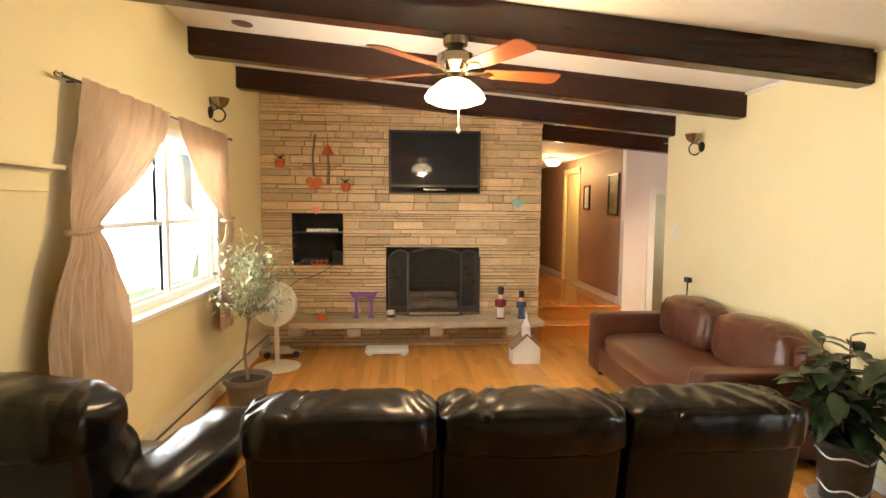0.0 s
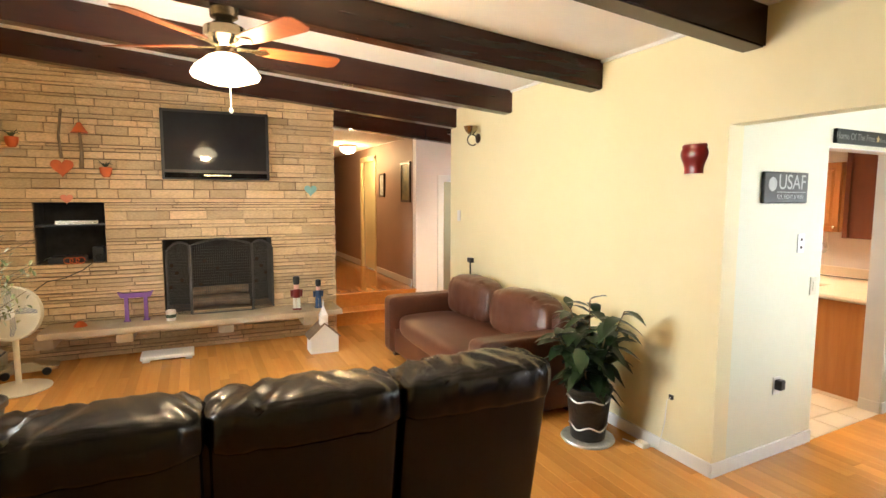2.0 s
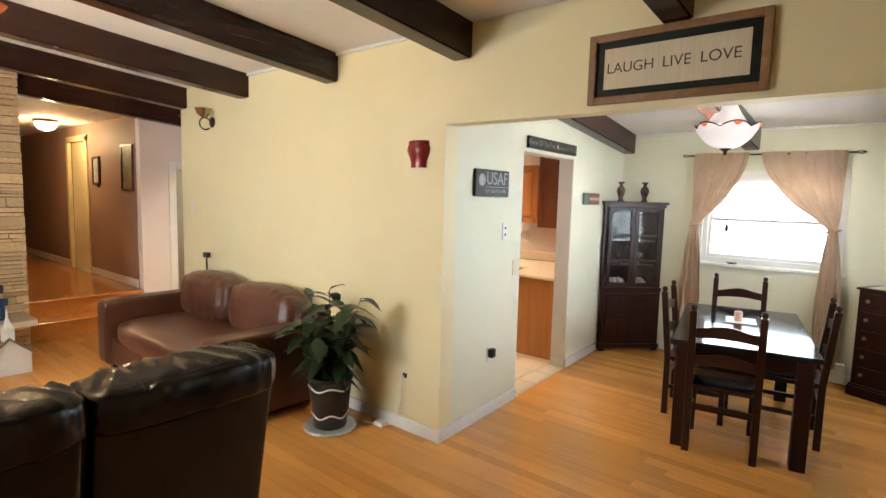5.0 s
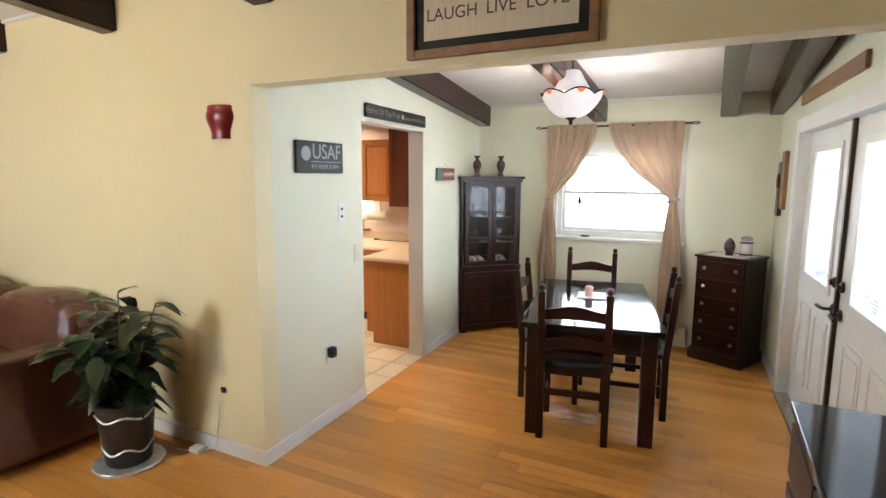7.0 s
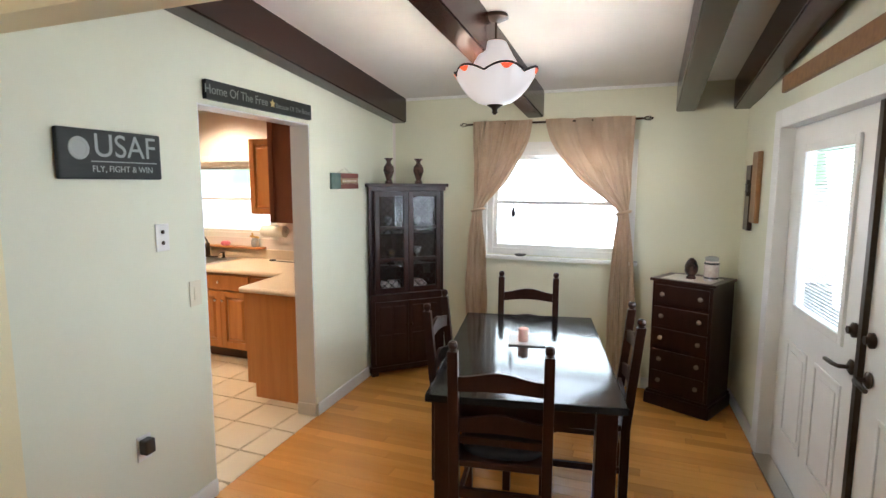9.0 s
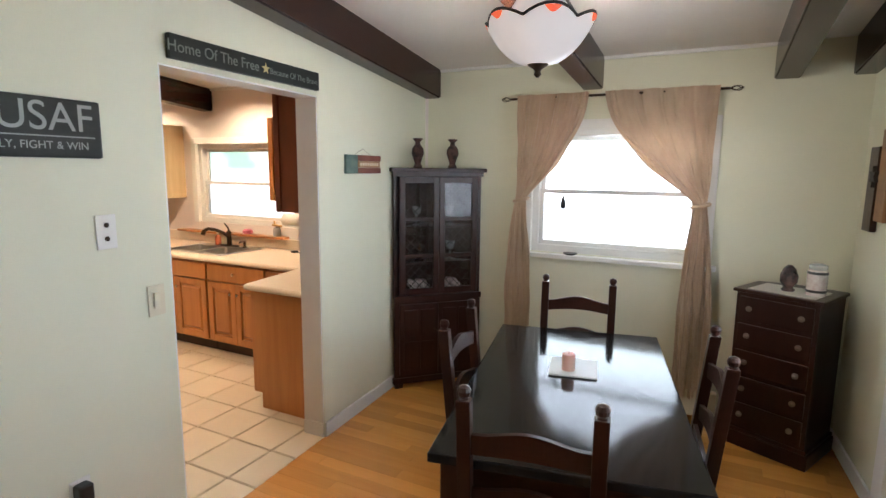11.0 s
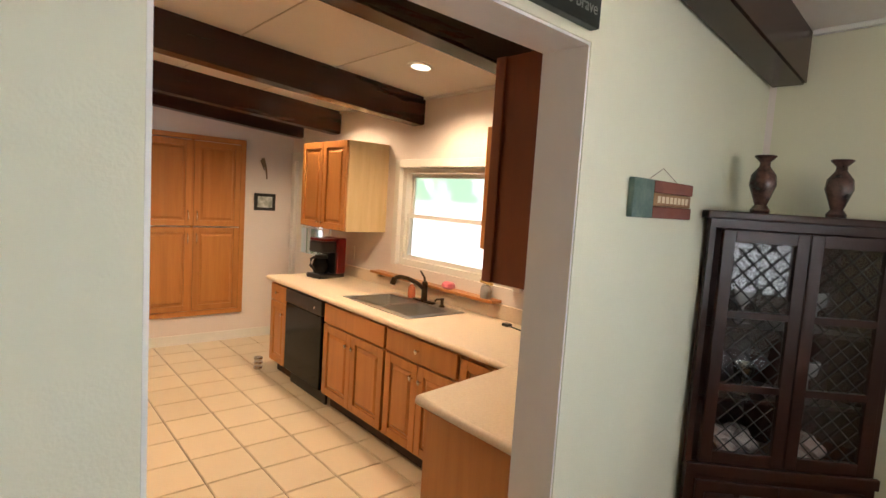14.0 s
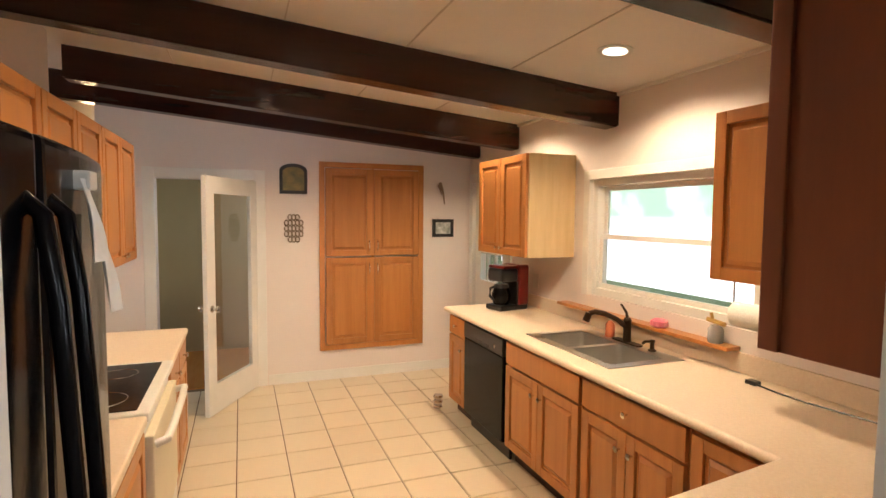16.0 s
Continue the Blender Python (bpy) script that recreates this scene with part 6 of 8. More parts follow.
part("top_lid", bm, "red", cm, "dark red lid")
bm = B()
lathe(bm, ((0.05, 0.037), (0.062, 0.06), (0.066, 0.10), (0.052, 0.145), (0.045, 0.16)), 20, pose(-0.05, 0, 0))
part("pot", bm, "black_gloss", cm, "dark full glass coffee pot", True)
bm = B()
lathe(bm, ((0.052, 0.150), (0.050, 0.165), (0.046, 0.175), (0.01, 0.18)), 20, pose(-0.05, 0, 0))
tube(bm, [(-0.10, 0.0, 0.165), (-0.145, 0.0, 0.15), (-0.15, 0, 0.10), (-0.115, 0, 0.07)], 0.010, 8)
part("pot_lid", bm, "black_plastic", cm, smooth=True)
# pictures and ornaments on the north wall
M["brown_frame"] = mat("brown_frame", (0.05, 0.03, 0.015), (0.09, 0.05, 0.025), 8.0, 0.4)
M["picture"] = mat("picture", (0.30, 0.22, 0.07), (0.08, 0.10, 0.05), 14.0, 0.5, mix=0.6)
M["photo"] = mat("photo", (0.72, 0.74, 0.74), (0.30, 0.33, 0.30), 18.0, 0.3, mix=0.4)
pf = thing("picture_frame", "dark arched frame with a mustard landscape print", "picture", pose(4.60, PY - 0.001, 1.73))
bm = B()
out = [(-0.12, 0), (0.12, 0), (0.12, 0.21)] + [(0.12 * math.cos(radians(a)), 0.21 + 0.06 * math.sin(radians(a))) for a in range(15, 180, 15)] + [(-0.12, 0.21)]
prism(bm, out, 0, 0.022, pose(0, 0, 0, 90))
part("frame", bm, "black_plastic", pf)
bm = B()
prism(bm, [(x * 0.78, 0.03 + y * 0.78) for x, y in out], 0.0225, 0.026, pose(0, 0, 0, 90))
part("print", bm, "picture", pf)
bm = B()
for k in range(5):
    for a in range(-2, 3):
        if abs(a) + abs(k - 2) <= 3:
            tube(bm, [(a * 0.032 + 0.018 * math.cos(radians(q)), -0.006, (k - 2) * 0.05 + 0.024 * math.sin(radians(q))) for q in range(0, 360, 40)], 0.006, 6, closed=True)
whole("wall_plaque", bm, "bark", "pierced tan ornament on the kitchen wall", "ornament", m=pose(4.60, PY - 0.004, 1.42), smooth=True)
pf = thing("picture_frame", "small black frame with a pale photograph", "picture", pose(5.93, PY - 0.001, 1.335))
bm = B()
for a, b, c, d in ((0, 0.03, 0, 0.175), (0.19, 0.22, 0, 0.175), (0.03, 0.19, 0, 0.03), (0.03, 0.19, 0.145, 0.175)):
    box(bm, a, -0.02, c, b, 0, d)
part("frame", bm, "black_plastic", pf)
bm = B()
box(bm, 0.03, -0.010, 0.03, 0.19, -0.002, 0.145)
part("photo", bm, "photo", pf)
bm = B()
tube(bm, [(0.0, -0.02, 0.12), (0.02, -0.03, 0.06), (0.035, -0.03, 0.0), (0.05, -0.02, -0.09)], 0.018, 8, 0.006)
tube(bm, [(-0.015, -0.02, 0.10), (0.0, -0.03, 0.05), (0.02, -0.02, 0.0)], 0.014, 8, 0.004)
whole("chili_bunch", bm, "bark", "dried brown pod bunch hanging on the wall", "ornament", m=pose(6.0, PY - 0.004, 1.75), smooth=True)
# outlet behind the coffee maker
bm = B()
box(bm, EX - 0.008, 5.42, 0.98, EX - 0.001, 5.50, 1.10, 0.002)
whole("wall_outlet", bm, "white_plastic", "white wall outlet over the worktop", "outlet")
# pet bowl stand by the end cabinet
bm = B()
for z in (0.015, 0.055, 0.095):
    lathe(bm, ((0.035, -0.012), (0.04, 0.0), (0.035, 0.012)), 14, pose(5.62, 5.74, z))
whole("metal_stand", bm, "nickel", "stack of small metal bowls on the tiles", "bowls", smooth=True)
# recessed lamps
for kx, ky in ((5.85, 3.95), (4.35, 5.3), (5.85, 5.35), (4.5, 3.85)):
    rl = thing("recessed_light", "round recessed ceiling downlight, lit", "ceiling light", pose(kx, ky, ceil_z(kx), 0, math.degrees(math.atan(0.087)), 0), group="recessed lights")
    bm = B()
    lathe(bm, ((0.075, -0.004), (0.085, -0.002), (0.085, 0.002), (0.06, 0.003)), 24, pose(0, 0, -0.002))
    part("trim_ring", bm, "white_plastic", rl, smooth=True)
    bm = B()
    lathe(bm, ((0.058, -0.003), (0.058, 0.0), (0.02, 0.001)), 24, pose(0, 0, -0.005))
    o = part("lens", bm, "lamp_glow", rl)
    o.visible_shadow = False


# ---- living room fixtures ----
def ceiling_fan():
    x, y = 0.50, 3.10
    zt = beam_z(x)
    fan = thing("ceiling_fan", "brass ceiling fan with cherry blades and a lit glass bowl", "ceiling fan", pose(x, y, 0))
    bm = B()
    lathe(bm, ((0.05, zt), (0.075, zt - 0.005), (0.07, zt - 0.045), (0.03, zt - 0.065)), 24)
    part("canopy", bm, "antique_brass", fan, smooth=True)
    bm = B()
    lathe(bm, ((0.03, zt - 0.06), (0.06, zt - 0.075), (0.105, zt - 0.10), (0.11, zt - 0.15), (0.075, zt - 0.185), (0.05, zt - 0.20), (0.05, zt - 0.24)), 28)
    part("motor_housing", bm, "antique_brass", fan, smooth=True)
    for k in range(5):
        a = 10 + 72 * k
        m = pose(0, 0, zt - 0.19, 0, 0, a) @ pose(0, 0, 0, -12, 0, 0)
        bm = B()
        t = B()
        out = [(0.17, -0.045), (0.25, -0.058), (0.60, -0.07), (0.635, -0.05), (0.64, 0.0), (0.635, 0.05), (0.60, 0.07), (0.25, 0.058), (0.17, 0.045)]
        prism(t, out, -0.003, 0.003)
        bmesh.ops.transform(t, matrix=m, verts=t.verts)
        merge(bm, t)
        bl = part("blade", bm, "fan_blade", fan)
        bm = B()
        t = B()
        prism(t, [(0.06, -0.018), (0.14, -0.012), (0.20, -0.035), (0.235, 0.0), (0.20, 0.035), (0.14, 0.012), (0.06, 0.018)], -0.011, -0.004)
        bmesh.ops.transform(t, matrix=m, verts=t.verts)
        merge(bm, t)
        part("blade_arm", bm, "antique_brass", bl)
    bm = B()
    t = B()
    prof = ((0.055, zt - 0.235), (0.09, zt - 0.25), (0.14, zt - 0.295), (0.165, zt - 0.34), (0.150, zt - 0.365), (0.09, zt - 0.385), (0.02, zt - 0.392))
    seg = 36
    rings = []
    for r, z in prof:
        rings.append([t.verts.new(((r + (0.012 * math.cos(i * 2 * math.pi / seg * 6) if 0.12 < r else 0)) * math.cos(2 * math.pi * i / seg), (r + (0.012 * math.cos(i * 2 * math.pi / seg * 6) if 0.12 < r else 0)) * math.sin(2 * math.pi * i / seg), z)) for i in range(seg)])
    for p, q in zip(rings, rings[1:]):
        for i in range(seg):
            t.faces.new((p[i], p[(i + 1) % seg], q[(i + 1) % seg], q[i]))
    merge(bm, t)
    o = part("shade", bm, "fan_glass", fan, "glowing scalloped frosted glass shade", True)
    o.visible_shadow = False
    bm = B()
    tube(bm, [(0.02, 0, zt - 0.39), (0.02, 0, zt - 0.51)], 0.003, 6)
    lathe(bm, ((0.006, 0), (0.012, 0.012), (0.010, 0.022), (0.004, 0.03)), 12, pose(0.02, 0, zt - 0.54))
    part("pull_chain", bm, "white_plastic", fan)


M["antique_brass"] = mat("antique_brass", (0.30, 0.25, 0.17), (0.42, 0.36, 0.26), 7.0, 0.25, metal=1.0)
M["fan_blade"] = mat("fan_blade", (0.22, 0.055, 0.018), (0.32, 0.10, 0.035), 5.0, 0.3, stretch=(0.6, 6, 1), coat=0.3)
M["fan_glass"] = mat("fan_glass", (1, 0.9, 0.7), rough=0.4, emit=(1.0, 0.80, 0.48), strength=9.0)
M["pendant_glass"] = mat("pendant_glass", (0.95, 0.9, 0.86), (0.9, 0.84, 0.8), 6.0, 0.3, emit=(1.0, 0.90, 0.84), strength=0.55)
M["pendant_red"] = mat("pendant_red", (0.6, 0.03, 0.02), (0.7, 0.2, 0.03), 12.0, 0.3, emit=(1.0, 0.12, 0.05), strength=1.0)
ceiling_fan()


def pendant():
    """Leaded glass bowl close under the dining ceiling."""
    pd = thing("pendant_light", "leaded white glass bowl lamp with red flower panels, lit", "ceiling light", pose(4.80, 0.83, 0))
    zc = ceil_z(4.77)
    bm = B()
    lathe(bm, ((0.06, zc), (0.065, zc - 0.02), (0.02, zc - 0.04)), 20)
    part("canopy", bm, "bronze", pd, smooth=True)
    R, zr, zb = 0.200, 2.135, 1.995
    n = 6
    for k in range(n):
        a0, a1 = 2 * math.pi * k / n, 2 * math.pi * (k + 1) / n
        bm = B()

        def f(u, v, a0=a0, a1=a1):
            a = a0 + (a1 - a0) * u
            sc = math.sin(u * math.pi)
            r = R * (1 - v) ** 0.62 + 0.045 * v
            r += 0.016 * sc * (1 - v)
            z = zr + 0.034 * sc * (1 - v) ** 3 - (zr - zb) * v
            return Vector((r * math.cos(a), r * math.sin(a), z))
        grid_solid(bm, f, 8, 10, 0.003)
        o = part("glass_panel", bm, "pendant_glass", pd, smooth=True)
        o.visible_shadow = False
        bm = B()
        tube(bm, [f(0, v / 8) * 1.002 for v in range(9)], 0.0045, 6)
        tube(bm, [f(u / 8, 0) for u in range(9)], 0.0065, 6)
        part("lead_rib", bm, "iron", pd, smooth=True)
        bm = B()
        t = B()
        grid_solid(t, lambda u, v: Matrix.Diagonal((1.025, 1.025, 1.0)) @ f(0.36 + 0.28 * u, 0.03 + 0.11 * v * math.sin(u * math.pi)), 6, 4, 0.003)
        merge(bm, t)
        part("red_panel", bm, "pendant_red", pd, "red and amber glass flower", True)
    bm = B()
    lathe(bm, ((0.050, zr + 0.175), (0.056, zr + 0.17), (0.082, zr + 0.12), (0.125, zr + 0.05), (0.155, zr + 0.02), (0.150, zr + 0.02), (0.120, zr + 0.046), (0.078, zr + 0.116)), 24)
    o = part("upper_shade", bm, "pendant_glass", pd, "tapered white glass upper shade", True)
    o.visible_shadow = False
    bm = B()
    tube(bm, [(0, 0, zc), (0, 0, zb - 0.01)], 0.006, 8)
    part("stem", bm, "bronze", pd)
    bm = B()
    lathe(bm, ((0.045, zb + 0.006), (0.042, zb - 0.004), (0.015, zb - 0.022), (0.012, zb - 0.032), (0.016, zb - 0.04), (0.005, zb - 0.052)), 18)
    part("finial", bm, "bronze", pd, smooth=True)


pendant()


def spot_lamp(m, label):
    """Wall lamp: round plate, curled arm and a dark dish that points up."""
    sc = thing("wall_sconce", label, "wall lamp", m, group="wall sconces")
    bm = B()
    lathe(bm, ((0.05, 0), (0.05, 0.008), (0.03, 0.018)), 18, pose(0, 0, 0, 90))
    part("back_plate", bm, "bronze", sc, smooth=True)
    bm = B()
    tube(bm, [(0, -0.015 - 0.055 + 0.055 * math.cos(radians(a)), -0.02 + 0.055 * math.sin(radians(a))) for a in range(0, 330, 20)], 0.007, 8)
    part("arm", bm, "bronze", sc, smooth=True)
    bm = B()
    lathe(bm, ((0.02, 0.035), (0.035, 0.045), (0.06, 0.07), (0.075, 0.115), (0.078, 0.118), (0.070, 0.115), (0.055, 0.08), (0.02, 0.06)), 20, pose(0, -0.085, 0))
    part("shade", bm, "antique_brass", sc, "tarnished brass dish shade", True)


spot_lamp(pose(RX - 0.001, 4.87, 2.23, 0, 0, -90), "dark bronze wall sconce under the beam")
spot_lamp(pose(LX + 0.001, 4.66, 2.42, 0, 0, 90), "dark bronze wall sconce above the curtain")

# television
tv = thing("television", "flat black television mounted on the stone wall", "television", pose(0.555, FY - 0.005, 0))
bm = B()
box(bm, -0.525, -0.07, 1.80, 0.525, 0.0, 2.515, 0.012, 3)
part("case", bm, "black_plastic", tv)
bm = B()
box(bm, -0.495, -0.0715, 1.90, 0.495, -0.0695, 2.485)
part("screen", bm, "screen", tv)
bm = B()
box(bm, -0.50, -0.076, 1.815, 0.50, -0.069, 1.87, 0.003)
part("speaker_bar", bm, "black_gloss", tv)
bm = B()
box(bm, -0.13, -0.0775, 1.835, 0.13, -0.0755, 1.85)
part("trim_strip", bm, "nickel", tv, "silver strip")

# niche electronics
bm = B()
box(bm, -1.078, FY + 0.02, 1.325, -0.502, FY + 0.34, 1.34)
whole("niche_shelf", bm, "black_plastic", "dark shelf in the stone niche", "shelf")
bm = B()
box(bm, -0.92, FY + 0.04, 1.3405, -0.56, FY + 0.26, 1.385, 0.006)
whole("media_player", bm, "nickel", "silver media player on the niche shelf", "media player")
bm = B()
box(bm, -1.0, FY + 0.06, 0.961, -0.70, FY + 0.3, 1.02, 0.006)
whole("cable_box", bm, "black_plastic", "black set-top box in the niche", "set-top box")
sp = thing("speaker", "small black loudspeaker in the niche", "loudspeaker", pose(-0.58, FY + 0.15, 0.961))
bm = B()
box(bm, -0.05, -0.06, 0, 0.05, 0.06, 0.15, 0.006)
part("case", bm, "black_plastic", sp)
bm = B()
lathe(bm, ((0.035, 0), (0.03, 0.004), (0.01, -0.004)), 16, pose(0, -0.06, 0.05, 90))
part("cone", bm, "iron", sp, smooth=True)
M["orange"] = mat("orange", (0.62, 0.14, 0.03), (0.5, 0.09, 0.02), 9.0, 0.55, bump=0.2, bscale=40)
cw = thing("cable_tangle", "tangled cables hanging from the niche", "cables")
bm = B()
tube(bm, [(-0.62, FY - 0.02, 0.965), (-0.7, FY - 0.035, 0.9), (-0.85, FY - 0.035, 0.83), (-1.0, FY - 0.035, 0.80), (-1.1, FY - 0.035, 0.72)], 0.005, 6)
part("cable", bm, "black_plastic", cw, smooth=True)
bm = B()
for k in range(3):
    tube(bm, [(-0.82 + 0.05 * k + 0.04 * math.cos(radians(a)), FY + 0.0, 0.995 + 0.03 * math.sin(radians(a))) for a in range(0, 360, 40)], 0.006, 6, closed=True)
part("coil", bm, "orange", cw, smooth=True)


def hanging_pot(x, z, s=1.0):
    p = thing("hanging_pot", "small terracotta pot ornament hung on the stone wall", "ornament", pose(x, FY - 0.03, z), group="wall ornaments on the stone")
    bm = B()
    lathe(bm, ((0.03 * s, -0.06 * s), (0.05 * s, -0.02 * s), (0.055 * s, 0.03 * s), (0.05 * s, 0.035 * s)), 16, pose(0, -0.045, 0))
    part("pot", bm, "orange", p, smooth=True)
    bm = B()
    for k in range(9):
        a = k * 40
        tube(bm, [(0, -0.045, 0.03), (0.03 * math.cos(radians(a)), -0.045 + 0.02 * math.sin(radians(a)), 0.07), (0.065 * math.cos(radians(a)), -0.045 + 0.03 * math.sin(radians(a)), 0.06 + 0.02 * (k % 3))], 0.007, 6, 0.002)
    part("sprigs", bm, "leaf", p)


hanging_pot(-1.18, 2.13)
hanging_pot(-0.455, 1.87)


def heart_outline(s):
    return [(s * 16 * math.sin(t) ** 3 / 17, s * (13 * math.cos(t) - 5 * math.cos(2 * t) - 2 * math.cos(3 * t) - math.cos(4 * t)) / 17) for t in [2 * math.pi * k / 28 for k in range(28)]]


def heart(x, z, s, material, label, y=FY - 0.03):
    bm = B()
    prism(bm, heart_outline(s), 0, 0.014, pose(x, y, z, 90), 0.003)
    return whole("heart_ornament", bm, material, label, "ornament", group="wall ornaments on the stone")


M["salmon"] = mat("salmon", (0.80, 0.26, 0.16), (0.85, 0.34, 0.22), 6.0, 0.5)
M["teal"] = mat("teal", (0.20, 0.42, 0.44), (0.28, 0.50, 0.50), 6.0, 0.5)
M["purple"] = mat("purple", (0.16, 0.06, 0.30), (0.22, 0.10, 0.36), 6.0, 0.5)
hh = heart(-0.815, 1.90, 0.10, "orange", "red wicker heart hung on the stone wall")
heart(-0.795, 1.60, 0.055, "salmon", "small pink heart above the niche")
heart(1.53, 1.70, 0.075, "teal", "small turquoise heart on the stone wall")
bm = B()
tube(bm, [(-0.815, FY - 0.03, 1.98), (-0.83, FY - 0.03, 2.2), (-0.80, FY - 0.03, 2.45)], 0.012, 8)
whole("wicker_strand", bm, "bark", "brown plaited strand above the wicker heart", "ornament")
ang = thing("angel_ornament", "orange and straw hanging ornament on the stone wall", "ornament", pose(-0.66, FY - 0.035, 2.15))
bm = B()
lathe(bm, ((0.075, 0.08), (0.06, 0.10), (0.02, 0.17), (0.012, 0.18)), 14)
part("bell", bm, "orange", ang, smooth=True)
bm = B()
tube(bm, [(0, 0, 0.1), (0.01, 0, -0.1), (0, 0, -0.26)], 0.012, 8, 0.02)
tube(bm, [(0, 0, 0.18), (0, 0, 0.30)], 0.004, 6)
part("straw_tail", bm, "bark", ang)

# fire screen
M["mesh_screen"] = mat("mesh_screen", (0.045, 0.042, 0.038), (0.075, 0.07, 0.06), 40.0, 0.5)
fs = thing("fire_screen", "three-fold black iron fire screen with arched centre", "fire screen", pose(0.56, FY - 0.05, 0.376))


def screen_panel(x0, x1, h0, h1, y0, y1):
    bm = B()
    n = 12
    pts = [(x0, y0, 0.012)]
    for k in range(n + 1):
        u = k / n
        pts.append((x0 + (x1 - x0) * u, y0 + (y1 - y0) * u, h0 + (h1 - h0) * u + 0.06 * math.sin(u * math.pi)))
    pts.append((x1, y1, 0.012))
    tube(bm, pts, 0.011, 8, closed=True)
    p = part("panel_frame", bm, "mesh_screen", fs, smooth=True)
    bm = B()
    for k in range(1, 30):
        u = k / 30
        z = h0 + (h1 - h0) * u + 0.06 * math.sin(u * math.pi)
        tube(bm, [(x0 + (x1 - x0) * u, y0 + (y1 - y0) * u, 0.012), (x0 + (x1 - x0) * u, y0 + (y1 - y0) * u, z)], 0.0016, 4)
    for k in range(1, 26):
        z = k * 0.03
        if z < min(h0, h1):
            tube(bm, [(x0, y0, z), (x1, y1, z)], 0.0016, 4)
    tagged(part("wire_mesh", bm, "mesh_screen", p), kind="stuff")
    for k in range(4):
        u = 0.15 + 0.7 * ((k * 37) % 10) / 10
        bm = B()
        z = 0.35 + 0.3 * ((k * 53) % 10) / 10
        lathe(bm, ((0.018, 0), (0.02, 0.004), (0.004, 0.008)), 8, pose(x0 + (x1 - x0) * u, y0 + (y1 - y0) * u - 0.003, z * (h0 / 0.8), 90))
        part("rosette", bm, "bronze", p)


screen_panel(-0.30, 0.30, 0.74, 0.74, -0.06, -0.06)
screen_panel(-0.53, -0.31, 0.68, 0.74, 0.03, -0.055)
screen_panel(0.31, 0.53, 0.74, 0.68, -0.055, 0.03)
lg = thing("fire_logs", "charred logs in the fireplace", "logs", pose(0.55, FY + 0.22, 0.40))
for k, (a, z, r) in enumerate(((4, 0.06, 0.06), (-6, 0.07, 0.055), (12, 0.16, 0.05))):
    bm = B()
    tube(bm, [(-0.3, 0.05 * k - 0.05, z), (0, 0.05 * k - 0.04, z + 0.01), (0.3, 0.05 * k - 0.06 + a * 0.004, z)], r, 10)
    part("log", bm, "bark", lg, smooth=True)

# things on the hearth
SZ = 0.3755
tor = thing("purple_stand", "purple toy gate ornament on the hearth", "ornament", pose(-0.25, 6.05, SZ))
for x in (-0.085, 0.085):
    bm = B()
    box(bm, x - 0.03, -0.03, 0, x + 0.03, 0.03, 0.012, 0.002)
    box(bm, x - 0.018, -0.02, 0.012, x + 0.018, 0.02, 0.24, 0.004)
    part("pillar", bm, "purple", tor)
bm = B()
prism(bm, [(-0.16, 0.30), (-0.13, 0.24), (0.13, 0.24), (0.16, 0.30), (0.10, 0.285), (-0.10, 0.285)], -0.025, 0.025, pose(0, 0, 0, 90))
part("lintel", bm, "purple", tor)
cd = thing("jar_candle", "white jar candle on the hearth", "candle", pose(0.06, 5.93, SZ))
bm = B()
lathe(bm, ((0.045, 0), (0.048, 0.008), (0.048, 0.10), (0.042, 0.105), (0.040, 0.09)), 18)
part("jar", bm, "china", cd, smooth=True)
bm = B()
lathe(bm, ((0.0485, 0.03), (0.0488, 0.035), (0.0488, 0.06), (0.0485, 0.065)), 18)
part("label_band", bm, "leaf", cd, "green label band")
bm = B()
lathe(bm, ((0.06, 0), (0.05, 0.02), (0.02, 0.05)), 10, pose(-0.72, 6.0, SZ))
whole("orange_toy", bm, "orange", "small orange toy on the hearth", "toy", smooth=True)


